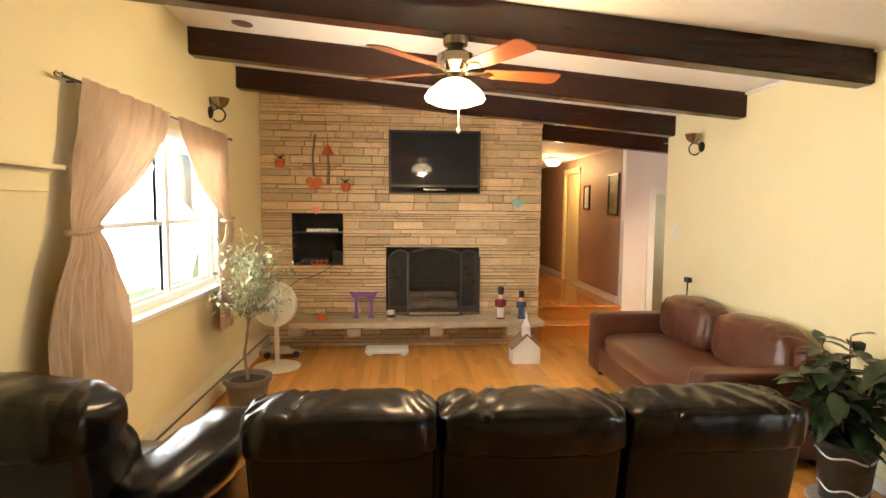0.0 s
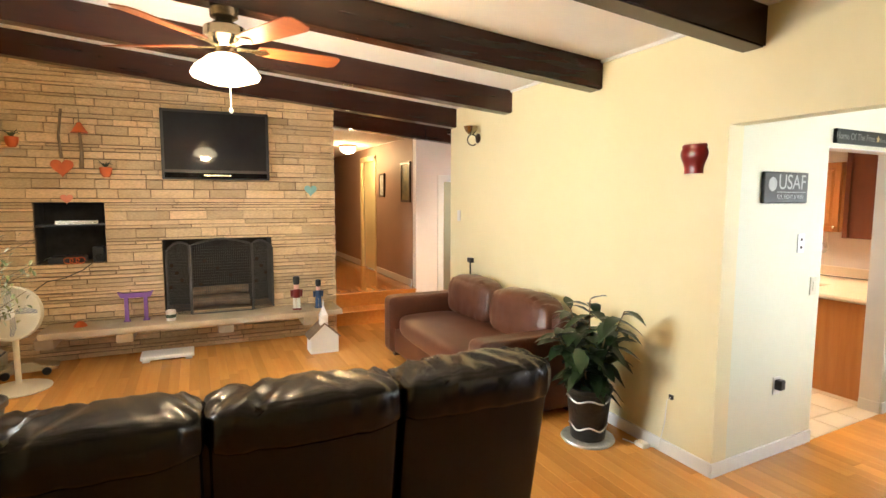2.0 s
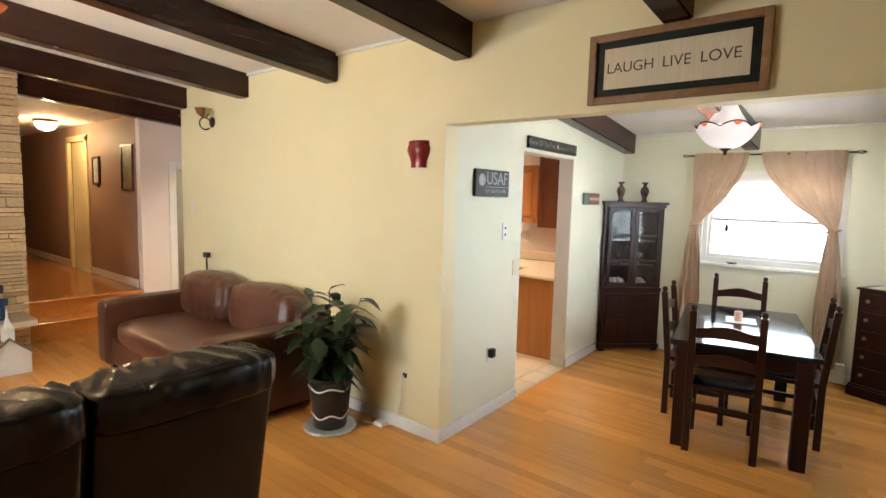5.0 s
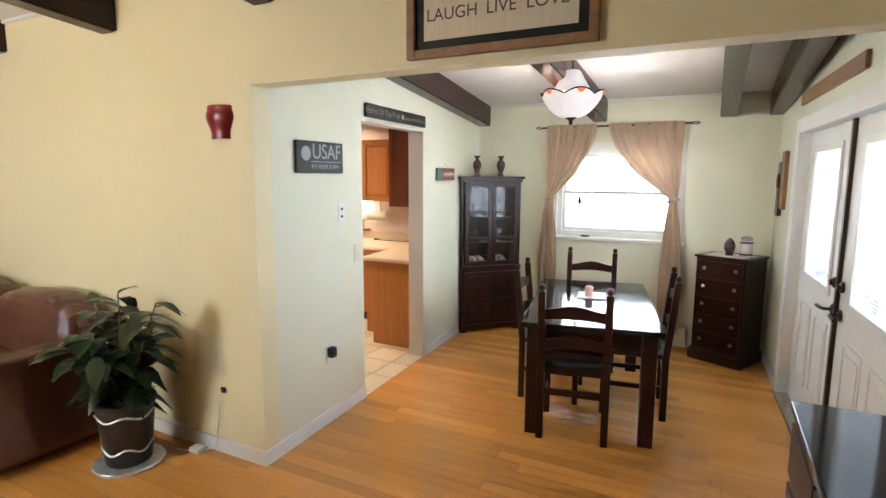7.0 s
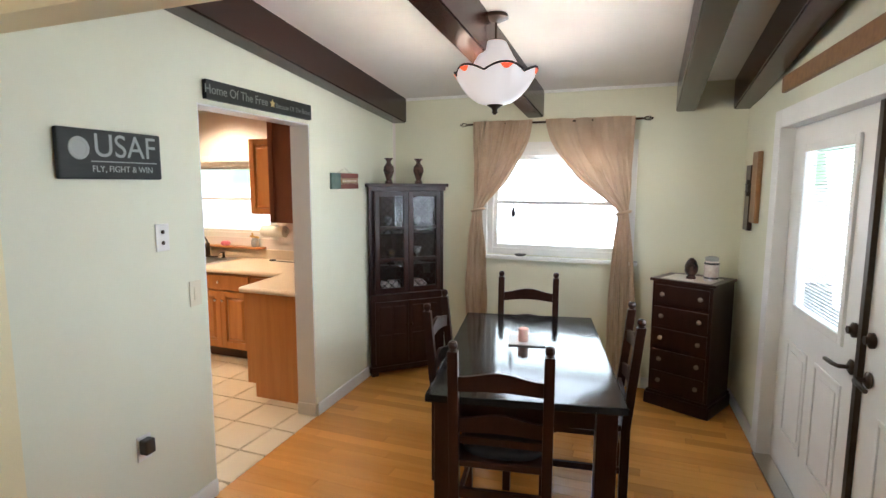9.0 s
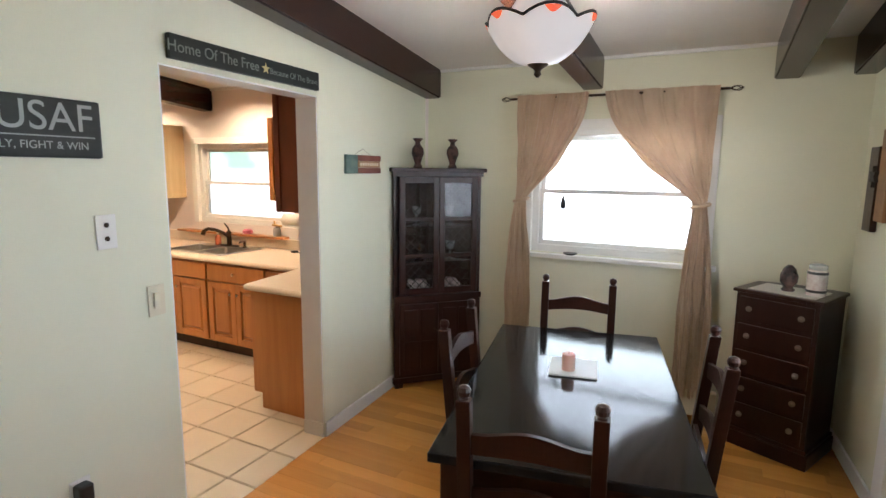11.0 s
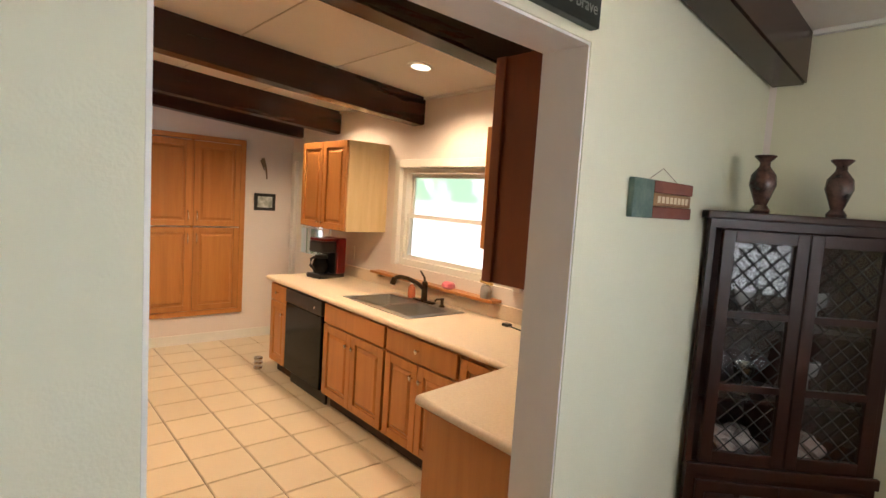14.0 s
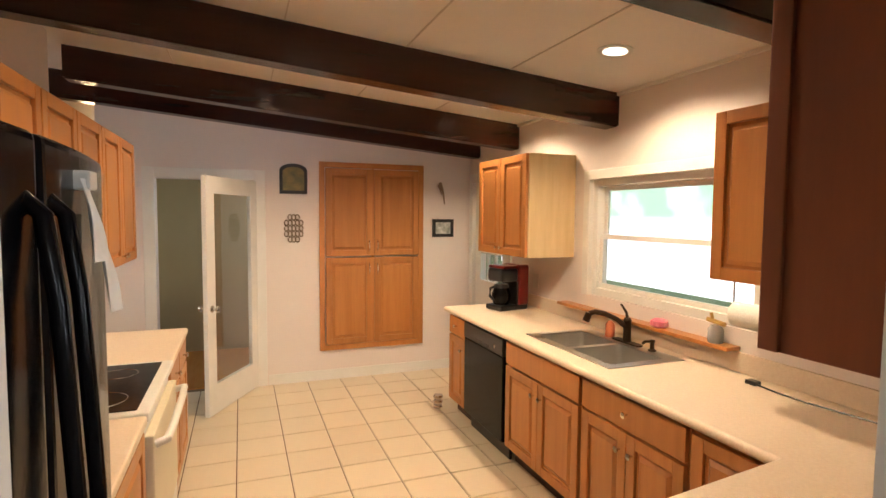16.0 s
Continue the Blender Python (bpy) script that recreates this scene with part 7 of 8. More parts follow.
def nutcracker(x, coat, legs, label, tall):
    """A painted wooden soldier: one plain turned mesh a figure."""
    bm = B()
    s = tall / 0.36
    box(bm, -0.045 * s, -0.04 * s, 0, 0.045 * s, 0.04 * s, 0.02 * s, 0.003)
    lathe(bm, ((0.016 * s, 0.02 * s), (0.02 * s, 0.05 * s), (0.018 * s, 0.13 * s)), 10, pose(-0.02 * s, 0, 0))
    lathe(bm, ((0.016 * s, 0.02 * s), (0.02 * s, 0.05 * s), (0.018 * s, 0.13 * s)), 10, pose(0.02 * s, 0, 0))
    lathe(bm, ((0.036 * s, 0.13 * s), (0.04 * s, 0.15 * s), (0.042 * s, 0.20 * s), (0.034 * s, 0.225 * s)), 14)
    lathe(bm, ((0.012 * s, 0.14 * s), (0.015 * s, 0.17 * s), (0.016 * s, 0.215 * s)), 8, pose(-0.05 * s, 0, 0))
    lathe(bm, ((0.012 * s, 0.14 * s), (0.015 * s, 0.17 * s), (0.016 * s, 0.215 * s)), 8, pose(0.05 * s, 0, 0))
    lathe(bm, ((0.024 * s, 0.225 * s), (0.028 * s, 0.24 * s), (0.027 * s, 0.275 * s)), 12)
    lathe(bm, ((0.03 * s, 0.275 * s), (0.034 * s, 0.29 * s), (0.036 * s, 0.345 * s), (0.028 * s, 0.36 * s)), 12)
    ob = whole("nutcracker", bm, None, label, "statue", m=pose(x, 5.95, SZ), smooth=True)
    me = ob.data
    for k in (coat, legs, "black_plastic", "candle"):
        me.materials.append(M[k])
    for f in me.polygons:
        z = f.center.z / s
        f.material_index = 2 if z > 0.275 else 3 if z > 0.225 else 0 if z > 0.128 or z < 0.02 else 1
    return ob


M["navy"] = mat("navy", (0.02, 0.05, 0.12), (0.03, 0.07, 0.16), 6.0, 0.35)
nutcracker(1.31, "red", "white_plastic", "red-coated wooden soldier nutcracker on the hearth", 0.37)
nutcracker(1.55, "navy", "navy", "blue-coated wooden soldier nutcracker on the hearth", 0.32)
# model church on the floor
ch = thing("model_church", "small white wooden model church on the floor", "model church", pose(1.50, 5.52, 0))
bm = B()
prism(bm, [(-0.145, 0), (0.145, 0), (0.145, 0.17), (0, 0.30), (-0.145, 0.17)], -0.10, 0.10, pose(0, 0, 0, 90))
part("body", bm, "white_plastic", ch)
for s in (-1, 1):
    bm = B()
    prism(bm, [(s * 0.165, 0.155), (s * 0.165, 0.17), (0, 0.322), (0, 0.304)], -0.115, 0.115, pose(0, 0, 0, 90))
    part("roof", bm, "bark", ch)
bm = B()
box(bm, -0.04, -0.09, 0.29, 0.04, -0.01, 0.40, 0.003)
part("belfry", bm, "white_plastic", ch)
bm = B()
lathe(bm, ((0.055, 0.40), (0.045, 0.41), (0.012, 0.48), (0.004, 0.56)), 4, pose(0, -0.05, 0, 0, 0, 45))
part("spire", bm, "white_plastic", ch)
# step platform on the floor
wb = thing("step_platform", "white plastic step platform on the floor", "platform", pose(0.02, 5.90, 0))
bm = B()
box(bm, -0.24, -0.12, 0.02, 0.24, 0.14, 0.06, 0.012, 3)
part("top", bm, "white_plastic", wb)
for x in (-0.19, 0.19):
    for y in (-0.09, 0.10):
        bm = B()
        box(bm, x - 0.03, y - 0.02, 0, x + 0.03, y + 0.02, 0.02)
        part("foot", bm, "white_plastic", wb)

# pedestal fan
pf = thing("pedestal_fan", "cream pedestal fan on a round base", "fan", pose(-1.08, 5.42, 0, 0, 0, -8))
bm = B()
lathe(bm, ((0.23, 0), (0.235, 0.012), (0.20, 0.025), (0.05, 0.04), (0.03, 0.06)), 36)
part("base", bm, "almond", pf, smooth=True)
bm = B()
lathe(bm, ((0.022, 0.05), (0.022, 0.42), (0.03, 0.43), (0.03, 0.50)), 16)
part("pole", bm, "almond", pf, smooth=True)
HC = pose(0, -0.05, 0.66, 82)
bm = B()
lathe(bm, ((0.06, -0.16), (0.075, -0.13), (0.07, -0.05), (0.04, -0.03)), 18, HC)
part("motor", bm, "almond", pf, smooth=True)
bm = B()
lathe(bm, ((0.205, -0.035), (0.225, -0.03), (0.228, 0.0), (0.222, 0.03), (0.205, 0.035), (0.207, 0.0)), 40, HC)
cage = part("cage_ring", bm, "almond", pf, smooth=True)
bm = B()
for k in range(48):
    a = 2 * math.pi * k / 48
    tube(bm, [HC @ Vector((0.05 * math.cos(a), 0.05 * math.sin(a), 0.055)), HC @ Vector((0.14 * math.cos(a + 0.25), 0.14 * math.sin(a + 0.25), 0.05)), HC @ Vector((0.21 * math.cos(a + 0.5), 0.21 * math.sin(a + 0.5), 0.032))], 0.0016, 4)
tagged(part("cage_wires", bm, "almond", cage), kind="stuff")
bm = B()
lathe(bm, ((0.05, 0.052), (0.052, 0.058), (0.03, 0.064)), 20, HC)
part("badge", bm, "white_plastic", pf, smooth=True)
for k in range(4):
    bm = B()
    t = B()
    prism(t, [(0.03, -0.03), (0.10, -0.075), (0.18, -0.06), (0.19, 0.02), (0.12, 0.05), (0.03, 0.03)], -0.002, 0.002)
    bmesh.ops.transform(t, matrix=HC @ pose(0, 0, 0, 0, 0, 90 * k) @ pose(0, 0, 0, 18), verts=t.verts)
    merge(bm, t)
    part("blade", bm, "crystal", pf)
# toy car
tc = thing("toy_car", "silver toy sports car on the floor", "toy car", pose(-1.12, 5.84, 0, 0, 0, 8))
bm = B()
prism(bm, [(-0.24, 0.035), (0.24, 0.035), (0.245, 0.075), (0.12, 0.095), (0.06, 0.135), (-0.08, 0.14), (-0.15, 0.10), (-0.245, 0.09)], -0.09, 0.09, pose(0, 0, 0, 90), 0.008)
part("body", bm, "nickel", tc)
for x in (-0.15, 0.15):
    for s in (-1, 1):
        bm = B()
        lathe(bm, ((0.02, -0.016), (0.036, -0.014), (0.036, 0.014), (0.02, 0.016)), 16, pose(x, s * 0.085, 0.036, 90))
        part("wheel", bm, "black_plastic", tc)


# plants
def add_leaf(bm, base, d, length, width, droop, rng):
    """A pointed leaf with a folded midrib."""
    d = d.normalized()
    side = d.cross(Vector((0, 0, 1)))
    side = side.normalized() if side.length > 0.1 else Vector((1, 0, 0))
    up = side.cross(d).normalized()
    rows = []
    for k, w in enumerate((0.12, 0.75, 1.0, 0.7, 0.0)):
        u = k / 4
        c = base + d * length * u - Vector((0, 0, droop * length * u * u))
        rows.append((bm.verts.new(c - side * width * w / 2 + up * 0.12 * width * w), bm.verts.new(c), bm.verts.new(c + side * width * w / 2 + up * 0.12 * width * w)))
    for a, b in zip(rows, rows[1:]):
        bm.faces.new((a[0], a[1], b[1], b[0]))
        bm.faces.new((a[1], a[2], b[2], b[1]))


def rubber_plant():
    rng = random.Random(21)
    pl = thing("rubber_plant", "glossy broad-leaved rubber plant in a black and silver pot", "plant", pose(2.68, 2.70, 0))
    bm = B()
    lathe(bm, ((0.17, 0), (0.18, 0.012), (0.175, 0.022), (0.12, 0.02)), 28)
    part("saucer", bm, "pot_silver", pl, smooth=True)
    bm = B()
    lathe(bm, ((0.11, 0.02), (0.115, 0.03), (0.145, 0.34), (0.155, 0.35), (0.155, 0.375), (0.140, 0.378), (0.130, 0.34)), 32)
    part("pot", bm, "pot_black", pl, "black pot with silver relief bands", True)
    for z, r, a in ((0.30, 0.1445, 0.012), (0.11, 0.1245, 0.014)):
        bm = B()
        tube(bm, [(r * math.cos(radians(q)), r * math.sin(radians(q)), z + a * math.sin(radians(q * 5))) for q in range(0, 360, 6)], 0.006, 6, closed=True)
        part("relief_band", bm, "pot_silver", pl, "wavy silver band", True)
    bm = B()
    lathe(bm, ((0.13, 0.345), (0.08, 0.355), (0.02, 0.352)), 20)
    part("soil", bm, "soil", pl)
    tips = []
    for k in range(15):
        a = rng.uniform(0, 2 * math.pi)
        r0, r1 = rng.uniform(0.0, 0.06), rng.uniform(0.08, 0.26)
        h = rng.uniform(0.60, 0.96)
        pts = [Vector((r0 * math.cos(a), r0 * math.sin(a), 0.35)), Vector((r1 * 0.6 * math.cos(a), r1 * 0.6 * math.sin(a), 0.35 + (h - 0.35) * 0.6)), Vector((min(r1 * math.cos(a), 0.24), r1 * math.sin(a), h))]
        bm = B()
        tube(bm, pts, 0.007, 6, 0.004)
        part("stem", bm, "bark", pl)
        tips.append(pts)
    count = 0
    for pts in tips:
        for k in range(18):
            u = 0.10 + 0.90 * k / 17
            i = 0 if u < 0.5 else 1
            p = pts[i].lerp(pts[i + 1], (u - 0.5 * i) * 2)
            a = rng.uniform(0, 2 * math.pi)
            d = Vector((math.cos(a), math.sin(a), rng.uniform(-0.25, 0.65)))
            if p.x + d.x * 0.18 > 0.28:
                d.x = -abs(d.x) * 0.5
            bm = B()
            add_leaf(bm, p, d, rng.uniform(0.13, 0.22), rng.uniform(0.065, 0.10), rng.uniform(0.1, 0.7), rng)
            part("leaf", bm, "leaf_pale" if rng.random() < 0.08 else "leaf", pl, smooth=True)


M["pot_black"] = mat("pot_black", (0.008, 0.008, 0.009), (0.020, 0.020, 0.020), 18.0, 0.3, bump=0.3, bscale=30)
M["pot_silver"] = mat("pot_silver", (0.42, 0.42, 0.40), (0.62, 0.62, 0.6), 30.0, 0.3, metal=0.5, bump=0.3, bscale=60)
M["pot_grey"] = mat("pot_grey", (0.10, 0.085, 0.06), (0.15, 0.12, 0.09), 8.0, 0.6, bump=0.2, bscale=40)
rubber_plant()


def ficus():
    rng = random.Random(8)
    pl = thing("small_tree", "thin-stemmed small-leaved tree in a grey pot", "plant", pose(-1.05, 4.30, 0))
    bm = B()
    lathe(bm, ((0.13, 0), (0.135, 0.01), (0.17, 0.22), (0.19, 0.235), (0.19, 0.27), (0.175, 0.272), (0.16, 0.24)), 32)
    part("pot", bm, "pot_grey", pl, "grey ribbed pot", True)
    bm = B()
    lathe(bm, ((0.165, 0.235), (0.1, 0.25), (0.02, 0.245)), 20)
    part("soil", bm, "soil", pl)
    bm = B()
    tube(bm, [(0, 0, 0.24), (-0.02, 0, 0.45), (0.01, 0.01, 0.7), (0.03, 0.0, 0.95), (0.04, 0, 1.2)], 0.014, 8, 0.007)
    part("trunk", bm, "bark", pl, smooth=True)
    leaves = {"leaf_olive": B(), "leaf_pale": B(), "leaf_white": B()}
    for k in range(44):
        a = rng.uniform(0, 2 * math.pi)
        z0 = rng.uniform(0.70, 1.18)
        L = rng.uniform(0.20, 0.50)
        up = rng.uniform(0.3, 1.5)
        d = Vector((math.cos(a), math.sin(a), up)).normalized()
        p0 = Vector((0.03, 0, z0))
        pts = [p0, p0 + d * L * 0.5 + Vector((0, 0, 0.02)), p0 + d * L]
        if pts[2].x < -0.33:
            continue
        bm = B()
        tube(bm, pts, 0.004, 5, 0.0018)
        part("limb", bm, "bark", pl)
        for j in range(22):
            u = rng.uniform(0.25, 1.0)
            p = p0 + d * L * u + Vector((rng.gauss(0, 0.025), rng.gauss(0, 0.025), rng.gauss(0, 0.025)))
            q = Vector((rng.gauss(0, 1), rng.gauss(0, 1), rng.gauss(0.2, 0.8)))
            if q.length < 0.2:
                continue
            add_leaf(leaves[rng.choice(("leaf_olive", "leaf_olive", "leaf_pale", "leaf_white"))], p, q, rng.uniform(0.034, 0.058), rng.uniform(0.015, 0.026), 0.2, rng)
    for k, b in leaves.items():
        tagged(part("crown", b, k, pl), kind="stuff")


M["leaf_olive"] = mat("leaf_olive", (0.10, 0.13, 0.04), (0.16, 0.19, 0.08), 6.0, 0.4)
M["leaf_white"] = mat("leaf_white", (0.38, 0.42, 0.30), (0.48, 0.50, 0.38), 6.0, 0.4)
ficus()

# baseboard heater on the west wall
ht = thing("baseboard_heater", "long cream baseboard heater under the window", "heater", pose(LX, 0, 0))
bm = B()
prism(bm, [(0.001, 0.02), (0.07, 0.02), (0.075, 0.03), (0.075, 0.15), (0.055, 0.165), (0.001, 0.20)], -FY + 0.02, -1.0, Matrix(((1, 0, 0, 0), (0, 0, -1, 0), (0, 1, 0, 0), (0, 0, 0, 1))))
part("cover", bm, "almond", ht)
bm = B()
box(bm, 0.055, 1.02, 0.150, 0.073, FY - 0.04, 0.162)
part("slot", bm, "black_plastic", ht, "dark air slot")
# ledge shelf beside the window
sh = thing("wall_shelf", "small white ledge shelf on the wall", "shelf", pose(LX, 1.9, 0))
bm = B()
box(bm, 0.001, 0, 1.80, 0.09, 0.66, 1.82, 0.004)
part("board", bm, "yellow_wall", sh)
bm = B()
box(bm, 0.001, 0.02, 1.70, 0.02, 0.64, 1.80, 0.003)
part("back_rail", bm, "yellow_wall", sh)
# ceiling vent
bm = B()
lathe(bm, ((0.02, -0.006), (0.07, -0.004), (0.075, 0.0), (0.06, 0.004)), 20, pose(-0.95, 4.0, ceil_z(-0.95) - 0.004, 0, 5, 0))
whole("ceiling_vent", bm, "bark", "small round ceiling vent between beams", "vent", smooth=True)


# ---- signs and wall fittings ----
def lettering(name, body, size, m, material, parent, depth=0.001):
    cu = bpy.data.curves.new(name, "FONT")
    cu.body, cu.size, cu.extrude = body, size, depth
    cu.align_x, cu.align_y = "CENTER", "CENTER"
    tmp = new("tmp_text", cu)
    me = bpy.data.meshes.new_from_object(tmp.evaluated_get(bpy.context.evaluated_depsgraph_get()))
    bpy.data.objects.remove(tmp)
    me.materials.clear()
    me.materials.append(M[material])
    ob = new(name, me)
    ob.parent = parent
    ob.matrix_basis = m
    return ob


M["slate_board"] = mat("slate_board", (0.010, 0.012, 0.011), (0.020, 0.024, 0.021), 7.0, 0.4, stretch=(0.6, 3, 3), spec=0.2)
M["cream_print"] = mat("cream_print", (0.60, 0.52, 0.38), (0.70, 0.63, 0.48), 9.0, 0.6, stretch=(9, 9, 0.4), mix=0.8)
M["ink"] = mat("ink", (0.06, 0.04, 0.03), rough=0.6)
M["grey_ink"] = mat("grey_ink", (0.28, 0.30, 0.29), rough=0.5)
M["faint_ink"] = mat("faint_ink", (0.15, 0.16, 0.15), rough=0.5)
M["gold"] = mat("gold", (0.55, 0.42, 0.18), rough=0.5)
M["oak_frame"] = mat("oak_frame", (0.20, 0.10, 0.04), (0.28, 0.15, 0.06), 6.0, 0.45, stretch=(4, 4, 4))
# framed motto over the opening
fm = thing("framed_sign", "oak-framed motto sign over the dining opening", "sign", pose(RX - 0.001, 0.685, 2.225, 0, 0, -90))
W, Hh = 0.39, 0.165
for x0, x1, z0, z1 in ((-W, -W + 0.035, -Hh, Hh), (W - 0.035, W, -Hh, Hh), (-W + 0.035, W - 0.035, -Hh, -Hh + 0.035), (-W + 0.035, W - 0.035, Hh - 0.035, Hh)):
    bm = B()
    box(bm, x0, -0.03, z0, x1, 0, z1, 0.004)
    part("frame", bm, "oak_frame", fm)
bm = B()
box(bm, -W + 0.035, -0.012, -Hh + 0.035, W - 0.035, -0.002, Hh - 0.035)
part("mat", bm, "slate_board", fm, "dark green mat")
bm = B()
box(bm, -W + 0.075, -0.014, -Hh + 0.07, W - 0.075, -0.0125, Hh - 0.07)
part("print", bm, "cream_print", fm)
for x, s in ((-0.19, "LAUGH"), (0.02, "LIVE"), (0.20, "LOVE")):
    lettering("lettering", s, 0.068, pose(x, -0.0145, 0.0, 90), "ink", fm, 0.0004)
# board on the partition
us = thing("wall_sign", "black wooden plaque with pale grey lettering", "sign", PW @ pose(0.54, -0.001, 1.69))
bm = B()
box(bm, -0.225, -0.022, -0.093, 0.225, 0, 0.093, 0.008, 2)
part("board", bm, "slate_board", us)
lettering("lettering", "USAF", 0.125, pose(0.055, -0.0225, 0.03, 90), "grey_ink", us, 0.0006)
bm = B()
box(bm, -0.10, -0.0235, -0.028, 0.20, -0.0222, -0.024)
part("rule", bm, "grey_ink", us)
lettering("lettering", "FLY, FIGHT & WIN", 0.034, pose(0.04, -0.0225, -0.055, 90), "grey_ink", us, 0.0006)
bm = B()
lathe(bm, ((0.042, 0), (0.040, 0.002), (0.030, 0.002), (0.028, 0.001)), 24, pose(-0.145, -0.0222, 0.02, 90))
part("round_seal", bm, "grey_ink", us, "pale round seal")
hs = thing("wall_sign", "long dark board sign over the kitchen doorway", "sign", PW @ pose(1.513, -0.001, 2.028))
bm = B()
box(bm, -0.46, -0.025, -0.046, 0.46, 0, 0.046, 0.003)
part("board", bm, "slate_board", hs)
lettering("lettering", "Home Of The Free", 0.062, pose(-0.23, -0.0255, 0.0, 90), "faint_ink", hs, 0.0005)
bm = B()
prism(bm, [((0.026 if k % 2 == 0 else 0.011) * math.sin(k * math.pi / 5), (0.026 if k % 2 == 0 else 0.011) * math.cos(k * math.pi / 5)) for k in range(10)], 0.0252, 0.0265, pose(0.055, 0, 0.0, 90))
part("star", bm, "gold", hs, "small gold star")
lettering("lettering", "Because Of The Brave", 0.040, pose(0.264, -0.0255, -0.006, 90), "faint_ink", hs, 0.0005)
fl = thing("wall_sign", "small weathered red and green wooden flag sign", "sign", PW @ pose(2.43, -0.001, 1.60))
M["flag_red"] = mat("flag_red", (0.13, 0.035, 0.025), (0.19, 0.06, 0.04), 12.0, 0.7)
M["flag_teal"] = mat("flag_teal", (0.05, 0.10, 0.09), (0.12, 0.17, 0.14), 22.0, 0.7)
bm = B()
box(bm, -0.20, -0.018, -0.056, -0.075, 0, 0.056, 0.003)
part("canton", bm, "flag_teal", fl)
for k, (z0, z1) in enumerate(((-0.056, -0.020), (-0.019, 0.019), (0.020, 0.056))):
    bm = B()
    box(bm, -0.0745, -0.018, z0, 0.20 - 0.012 * (k == 1), 0, z1, 0.003)
    part("slat", bm, "flag_red" if k != 1 else "oak_frame", fl)
bm = B()
for k in range(8):
    box(bm, -0.05 + k * 0.028, -0.0192, -0.010, -0.032 + k * 0.028, -0.0182, 0.010)
part("worn_writing", bm, "cream_print", fl)
bm = B()
tube(bm, [(-0.1, -0.008, 0.055), (0.0, -0.004, 0.095), (0.1, -0.008, 0.055)], 0.001, 5)
part("string", bm, "bark", fl)
# sign over the double doors and the cross
bm = B()
box(bm, 4.10, SY + 0.001, 2.08, 5.50, SY + 0.022, 2.165, 0.003)
whole("wall_sign", bm, "oak_frame", "long weathered board over the double doors", "sign", m=SW)
cr = thing("wall_decoration", "two rustic brown boards joined by a dark iron star", "wall decoration", SW @ pose(6.0, SY + 0.001, 1.54))
for x0, x1, z0, z1, shade in ((0.03, 0.16, -0.26, 0.17, "dark_wood"), (-0.13, 0.005, -0.20, 0.25, "oak_frame")):
    bm = B()
    t = B()
    box(t, x0, 0, z0, x1, 0.03, z1, 0.006)
    for v in t.verts:
        v.co.x += 0.006 * math.sin(v.co.z * 17 + x0 * 40)
    merge(bm, t)
    part("board", bm, shade, cr)
bm = B()
prism(bm, [((0.055 if k % 2 == 0 else 0.026) * math.sin(k * math.pi / 6), (0.055 if k % 2 == 0 else 0.026) * math.cos(k * math.pi / 6)) for k in range(12)], -0.05, -0.031, pose(0.02, 0, 0.02, 90), 0.003)
part("iron_star", bm, "iron", cr, "dark iron star")
# red pocket vase on the middle wall
rp = B()


def pocket(u, v):
    a = math.pi * u
    r = 0.064 + 0.020 * math.sin(v * math.pi) - 0.012 * math.sin(v * 2 * math.pi) + (0.012 if v > 0.93 else 0)
    return Vector((-r * 0.62 * math.sin(a) - 0.0005, -r * math.cos(a), -0.085 + 0.17 * v))


grid_solid(rp, pocket, 20, 16, 0.005)
whole("wall_vase", rp, "red", "dark red ceramic pocket vase on the wall", "vase", m=pose(RX - 0.001, 2.215, 1.855), smooth=True)


def plate(m, holes, label, material="white_plastic"):
    p = thing("switch_plate", label, "switch", m)
    bm = B()
    box(bm, -0.036, -0.006, -0.06, 0.036, 0, 0.06, 0.002)
    part("plate", bm, material, p)
    if holes:
        for z in (-0.024, 0.024):
            bm = B()
            lathe(bm, ((0.009, 0), (0.009, 0.003), (0.004, 0.006)), 12, pose(0, -0.006, z, 90))
            part("jack", bm, "bronze", p)
    else:
        bm = B()
        box(bm, -0.013, -0.010, -0.032, 0.013, -0.006, 0.032, 0.003)
        part("rocker", bm, material, p)


plate(PW @ pose(0.765, 0, 1.346), True, "white jack plate with two sockets")
plate(PW @ pose(0.94, 0, 1.063), False, "cream rocker light switch", "almond")
plate(pose(RX, 5.30, 1.42, 0, 0, -90), False, "white light switch near the hallway")
tr = thing("thermostat_socket", "small dark device plugged in low on the wall", "plug", PW @ pose(0.60, 0, 0.455))
bm = B()
box(bm, -0.035, -0.006, -0.055, 0.035, 0, 0.055, 0.002)
part("plate", bm, "white_plastic", tr)
bm = B()
box(bm, -0.03, -0.05, -0.02, 0.02, -0.006, 0.045, 0.01, 3)
part("device", bm, "black_plastic", tr)
cb = thing("wall_cable", "pale cable hanging from a low wall outlet", "cable")
bm = B()
tube(bm, [(RX - 0.008, 2.30, 0.38), (RX - 0.03, 2.31, 0.36), (RX - 0.02, 2.33, 0.2), (RX - 0.03, 2.36, 0.03), (RX - 0.08, 2.45, 0.01), (RX - 0.12, 2.58, 0.01)], 0.004, 6)
part("cord", bm, "white_plastic", cb, smooth=True)
bm = B()
box(bm, RX - 0.012, 2.285, 0.365, RX - 0.001, 2.315, 0.395, 0.002)
part("socket", bm, "black_plastic", cb)
bm = B()
box(bm, RX - 0.10, 2.42, 0.001, RX - 0.04, 2.50, 0.03, 0.006)
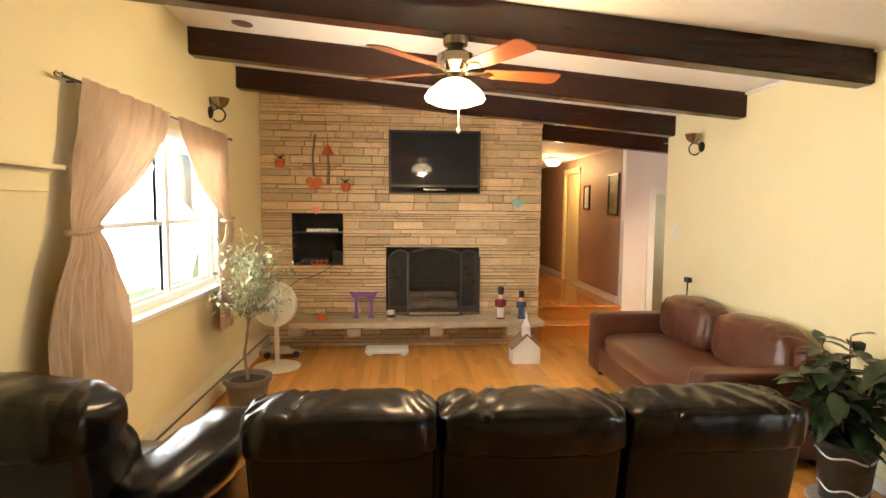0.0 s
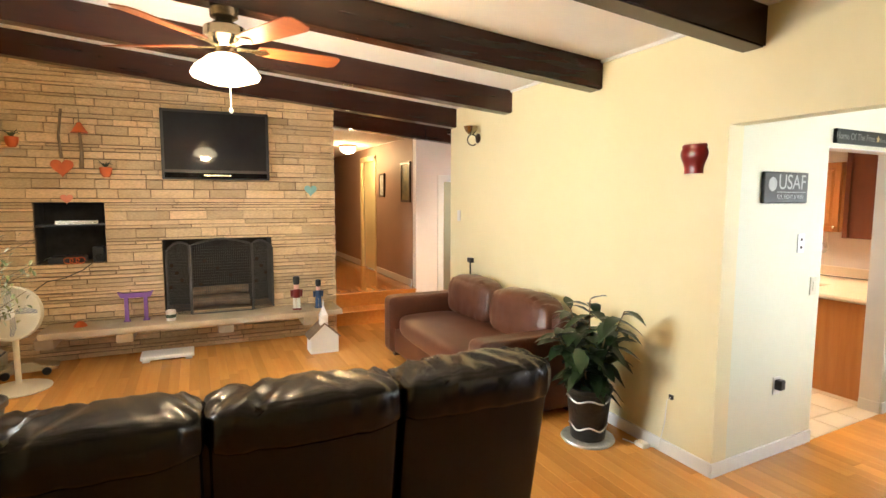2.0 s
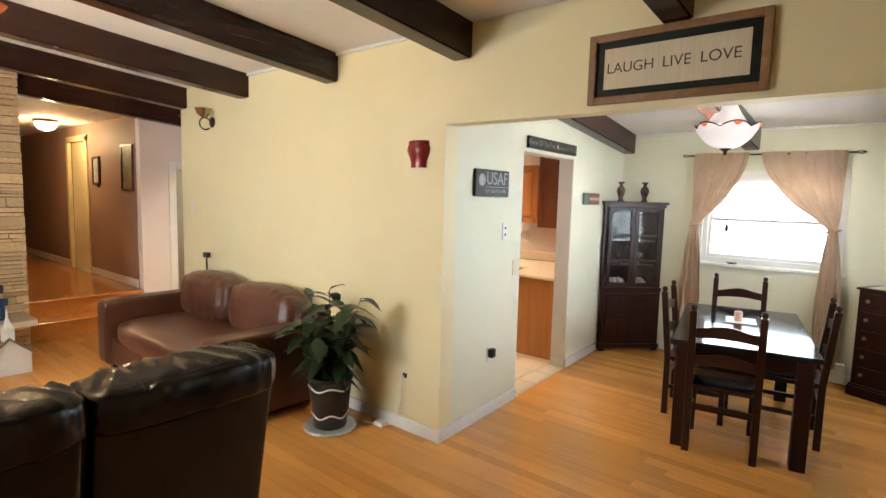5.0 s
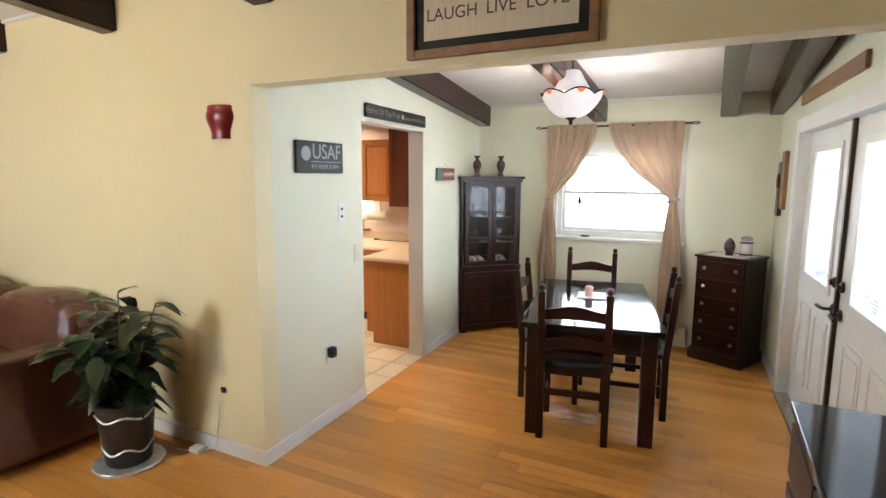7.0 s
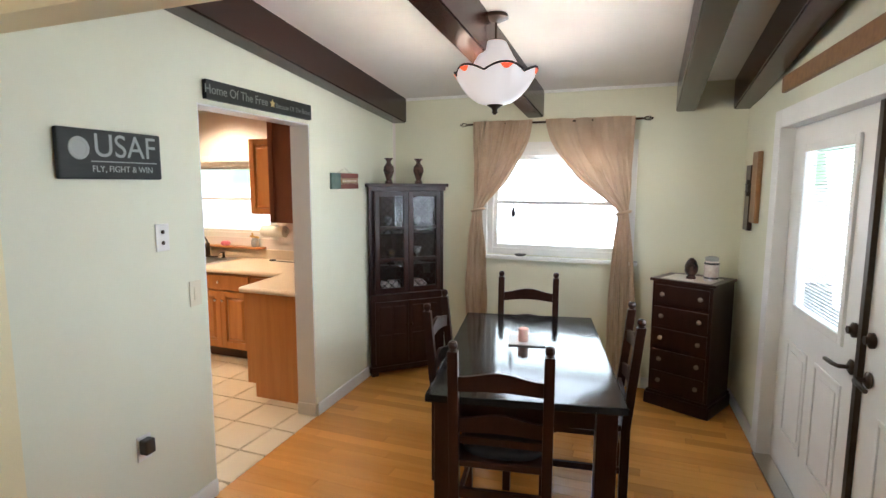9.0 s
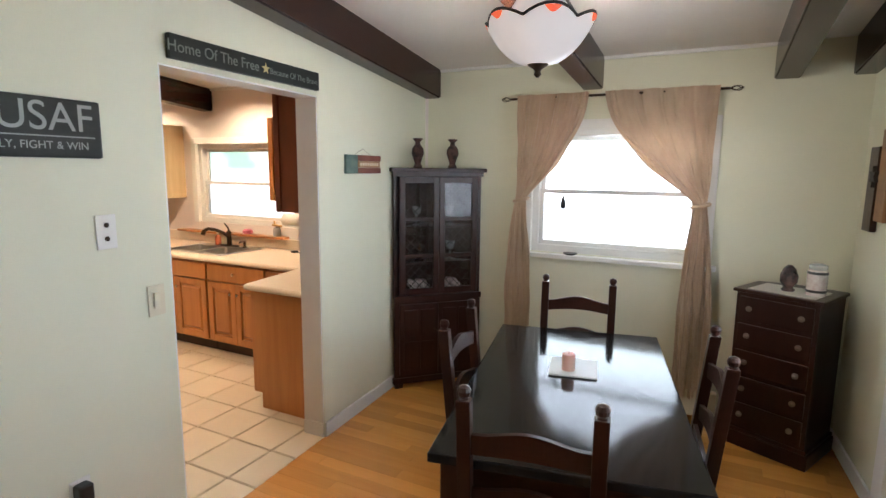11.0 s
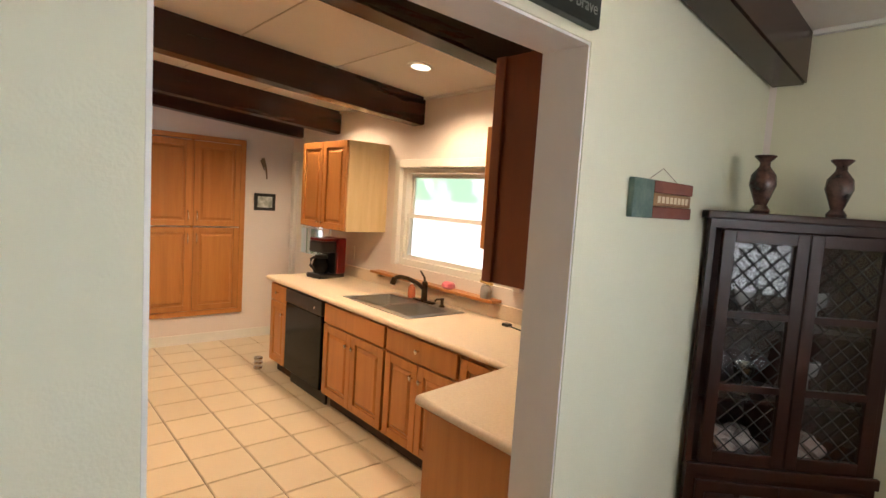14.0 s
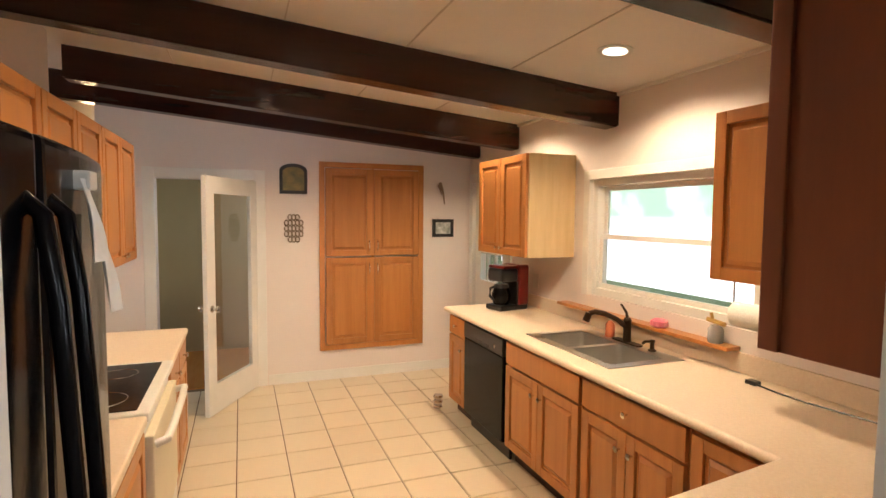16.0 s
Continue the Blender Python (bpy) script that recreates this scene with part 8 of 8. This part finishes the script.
part("adapter", bm, "white_plastic", cb)
# small camera on the sofa back
bm = B()
box(bm, 2.88, 4.82, 0.745, 2.93, 4.87, 0.80, 0.008)
tube(bm, [(2.905, 4.845, 0.74), (2.905, 4.845, 0.96)], 0.008)
box(bm, 2.885, 4.80, 0.95, 2.925, 4.88, 1.0, 0.006)
whole("webcam", bm, "black_plastic", "small black gadget clipped behind the sofa", "gadget")
# hallway lamp and pictures
hl = thing("hall_light", "warm glass ceiling light in the hallway", "ceiling light", pose(2.62, 8.6, 0))
bm = B()
lathe(bm, ((0.14, 2.459), (0.145, 2.45), (0.13, 2.43)), 24)
part("base", bm, "brass", hl, smooth=True)
bm = B()
lathe(bm, ((0.125, 2.43), (0.13, 2.40), (0.09, 2.34), (0.01, 2.32)), 24)
o = part("shade", bm, "lamp_glow", hl, smooth=True)
o.visible_shadow = False
for y, z0, z1, w in ((7.15, 1.55, 2.12, 0.36), (8.22, 1.62, 2.0, 0.26)):
    pc = thing("picture_frame", "dark framed print on the hallway wall", "picture", pose(3.079, y, 0, 0, 0, -90))
    bm = B()
    for a, b, c, d in ((-w / 2, -w / 2 + 0.03, z0, z1), (w / 2 - 0.03, w / 2, z0, z1), (-w / 2 + 0.03, w / 2 - 0.03, z0, z0 + 0.03), (-w / 2 + 0.03, w / 2 - 0.03, z1 - 0.03, z1)):
        box(bm, a, -0.022, c, b, 0, d)
    part("frame", bm, "brown_frame", pc)
    bm = B()
    box(bm, -w / 2 + 0.03, -0.012, z0 + 0.03, w / 2 - 0.03, -0.002, z1 - 0.03)
    part("print", bm, "picture" if w > 0.3 else "photo", pc)
# dining heater under the window
dh = B()
box(dh, EX - 0.07, 0.05, 0.02, EX - 0.017, 1.45, 0.19, 0.008)
whole("baseboard_heater", dh, "almond", "cream baseboard heater under the dining window", "heater")
# window hangings
sc = thing("suncatcher", "small dark bird suncatcher on the dining window", "suncatcher", pose(EX + 0.038, 1.10, 1.30))
bm = B()
lathe(bm, ((0.004, 0), (0.018, 0.02), (0.02, 0.05), (0.012, 0.075), (0.010, 0.09), (0.003, 0.10)), 10)
box(bm, -0.006, -0.055, -0.006, 0.006, 0.055, 0.0)
part("bird", bm, "iron", sc)
bm = B()
tube(bm, [(0, 0, 0.10), (0, 0, 0.16)], 0.001, 4)
tube(bm, [(0, 0.02, -0.005), (0, 0.02, -0.07)], 0.0015, 4)
part("thread", bm, "iron", sc)
bm = B()
lathe(bm, ((0.03, 0), (0.045, 0.008), (0.05, 0.014), (0.035, 0.01)), 20, pose(EX - 0.025, 1.02, DW[2] - 0.005))
whole("dish", bm, "iron", "small dark dish on the window sill", "dish", smooth=True)

# ---- outdoors ----
bm = B()
box(bm, -60, -60, -0.75, 70, 60, -0.45)
whole("ground", bm, "grass", "sunlit lawn round the house", "ground", kind="structure")


def backdrop(name, m, w, h, strength, green):
    bm = B()
    box(bm, -w / 2, 0, 0, w / 2, 0.05, h)
    ob = whole(name, bm, None, "overexposed daylight with pale distant trees", "backdrop", kind="structure", m=m)
    mt = bpy.data.materials.new(name)
    mt.use_nodes = True
    nt = mt.node_tree
    em = nt.nodes.new("ShaderNodeEmission")
    nz = nt.nodes.new("ShaderNodeTexNoise")
    nz.inputs["Scale"].default_value = 0.9
    nz.inputs["Detail"].default_value = 8
    rp = nt.nodes.new("ShaderNodeValToRGB")
    rp.color_ramp.elements[0].position, rp.color_ramp.elements[1].position = 0.48, 0.72
    rp.color_ramp.elements[0].color = (*green, 1)
    rp.color_ramp.elements[1].color = (0.93, 1.0, 0.98, 1)
    tc = nt.nodes.new("ShaderNodeTexCoord")
    sp = nt.nodes.new("ShaderNodeSeparateXYZ")
    lo = nt.nodes.new("ShaderNodeMapRange")
    lo.inputs["From Min"].default_value, lo.inputs["From Max"].default_value = h * 0.37, h * 0.42
    mx = nt.nodes.new("ShaderNodeMix")
    mx.data_type = "RGBA"
    mx.inputs["A"].default_value = (1.0, 1.0, 0.97, 1)
    nt.links.new(tc.outputs["Object"], nz.inputs["Vector"])
    nt.links.new(tc.outputs["Object"], sp.inputs[0])
    nt.links.new(nz.outputs["Fac"], rp.inputs[0])
    nt.links.new(sp.outputs["Z"], lo.inputs["Value"])
    nt.links.new(lo.outputs[0], mx.inputs["Factor"])
    nt.links.new(rp.outputs[0], mx.inputs["B"])
    nt.links.new(mx.outputs["Result"], em.inputs["Color"])
    em.inputs["Strength"].default_value = strength
    nt.links.new(em.outputs[0], nt.nodes["Material Output"].inputs["Surface"])
    ob.data.materials.append(mt)
    return ob


backdrop("backdrop_east", pose(15.0, 3.0, -0.6, 0, 0, -90), 40, 5.2, 4.5, (0.36, 0.54, 0.36))
backdrop("backdrop_west", pose(-9.0, 4.0, -0.6, 0, 0, 90), 30, 7.0, 22.0, (0.75, 0.85, 0.75))
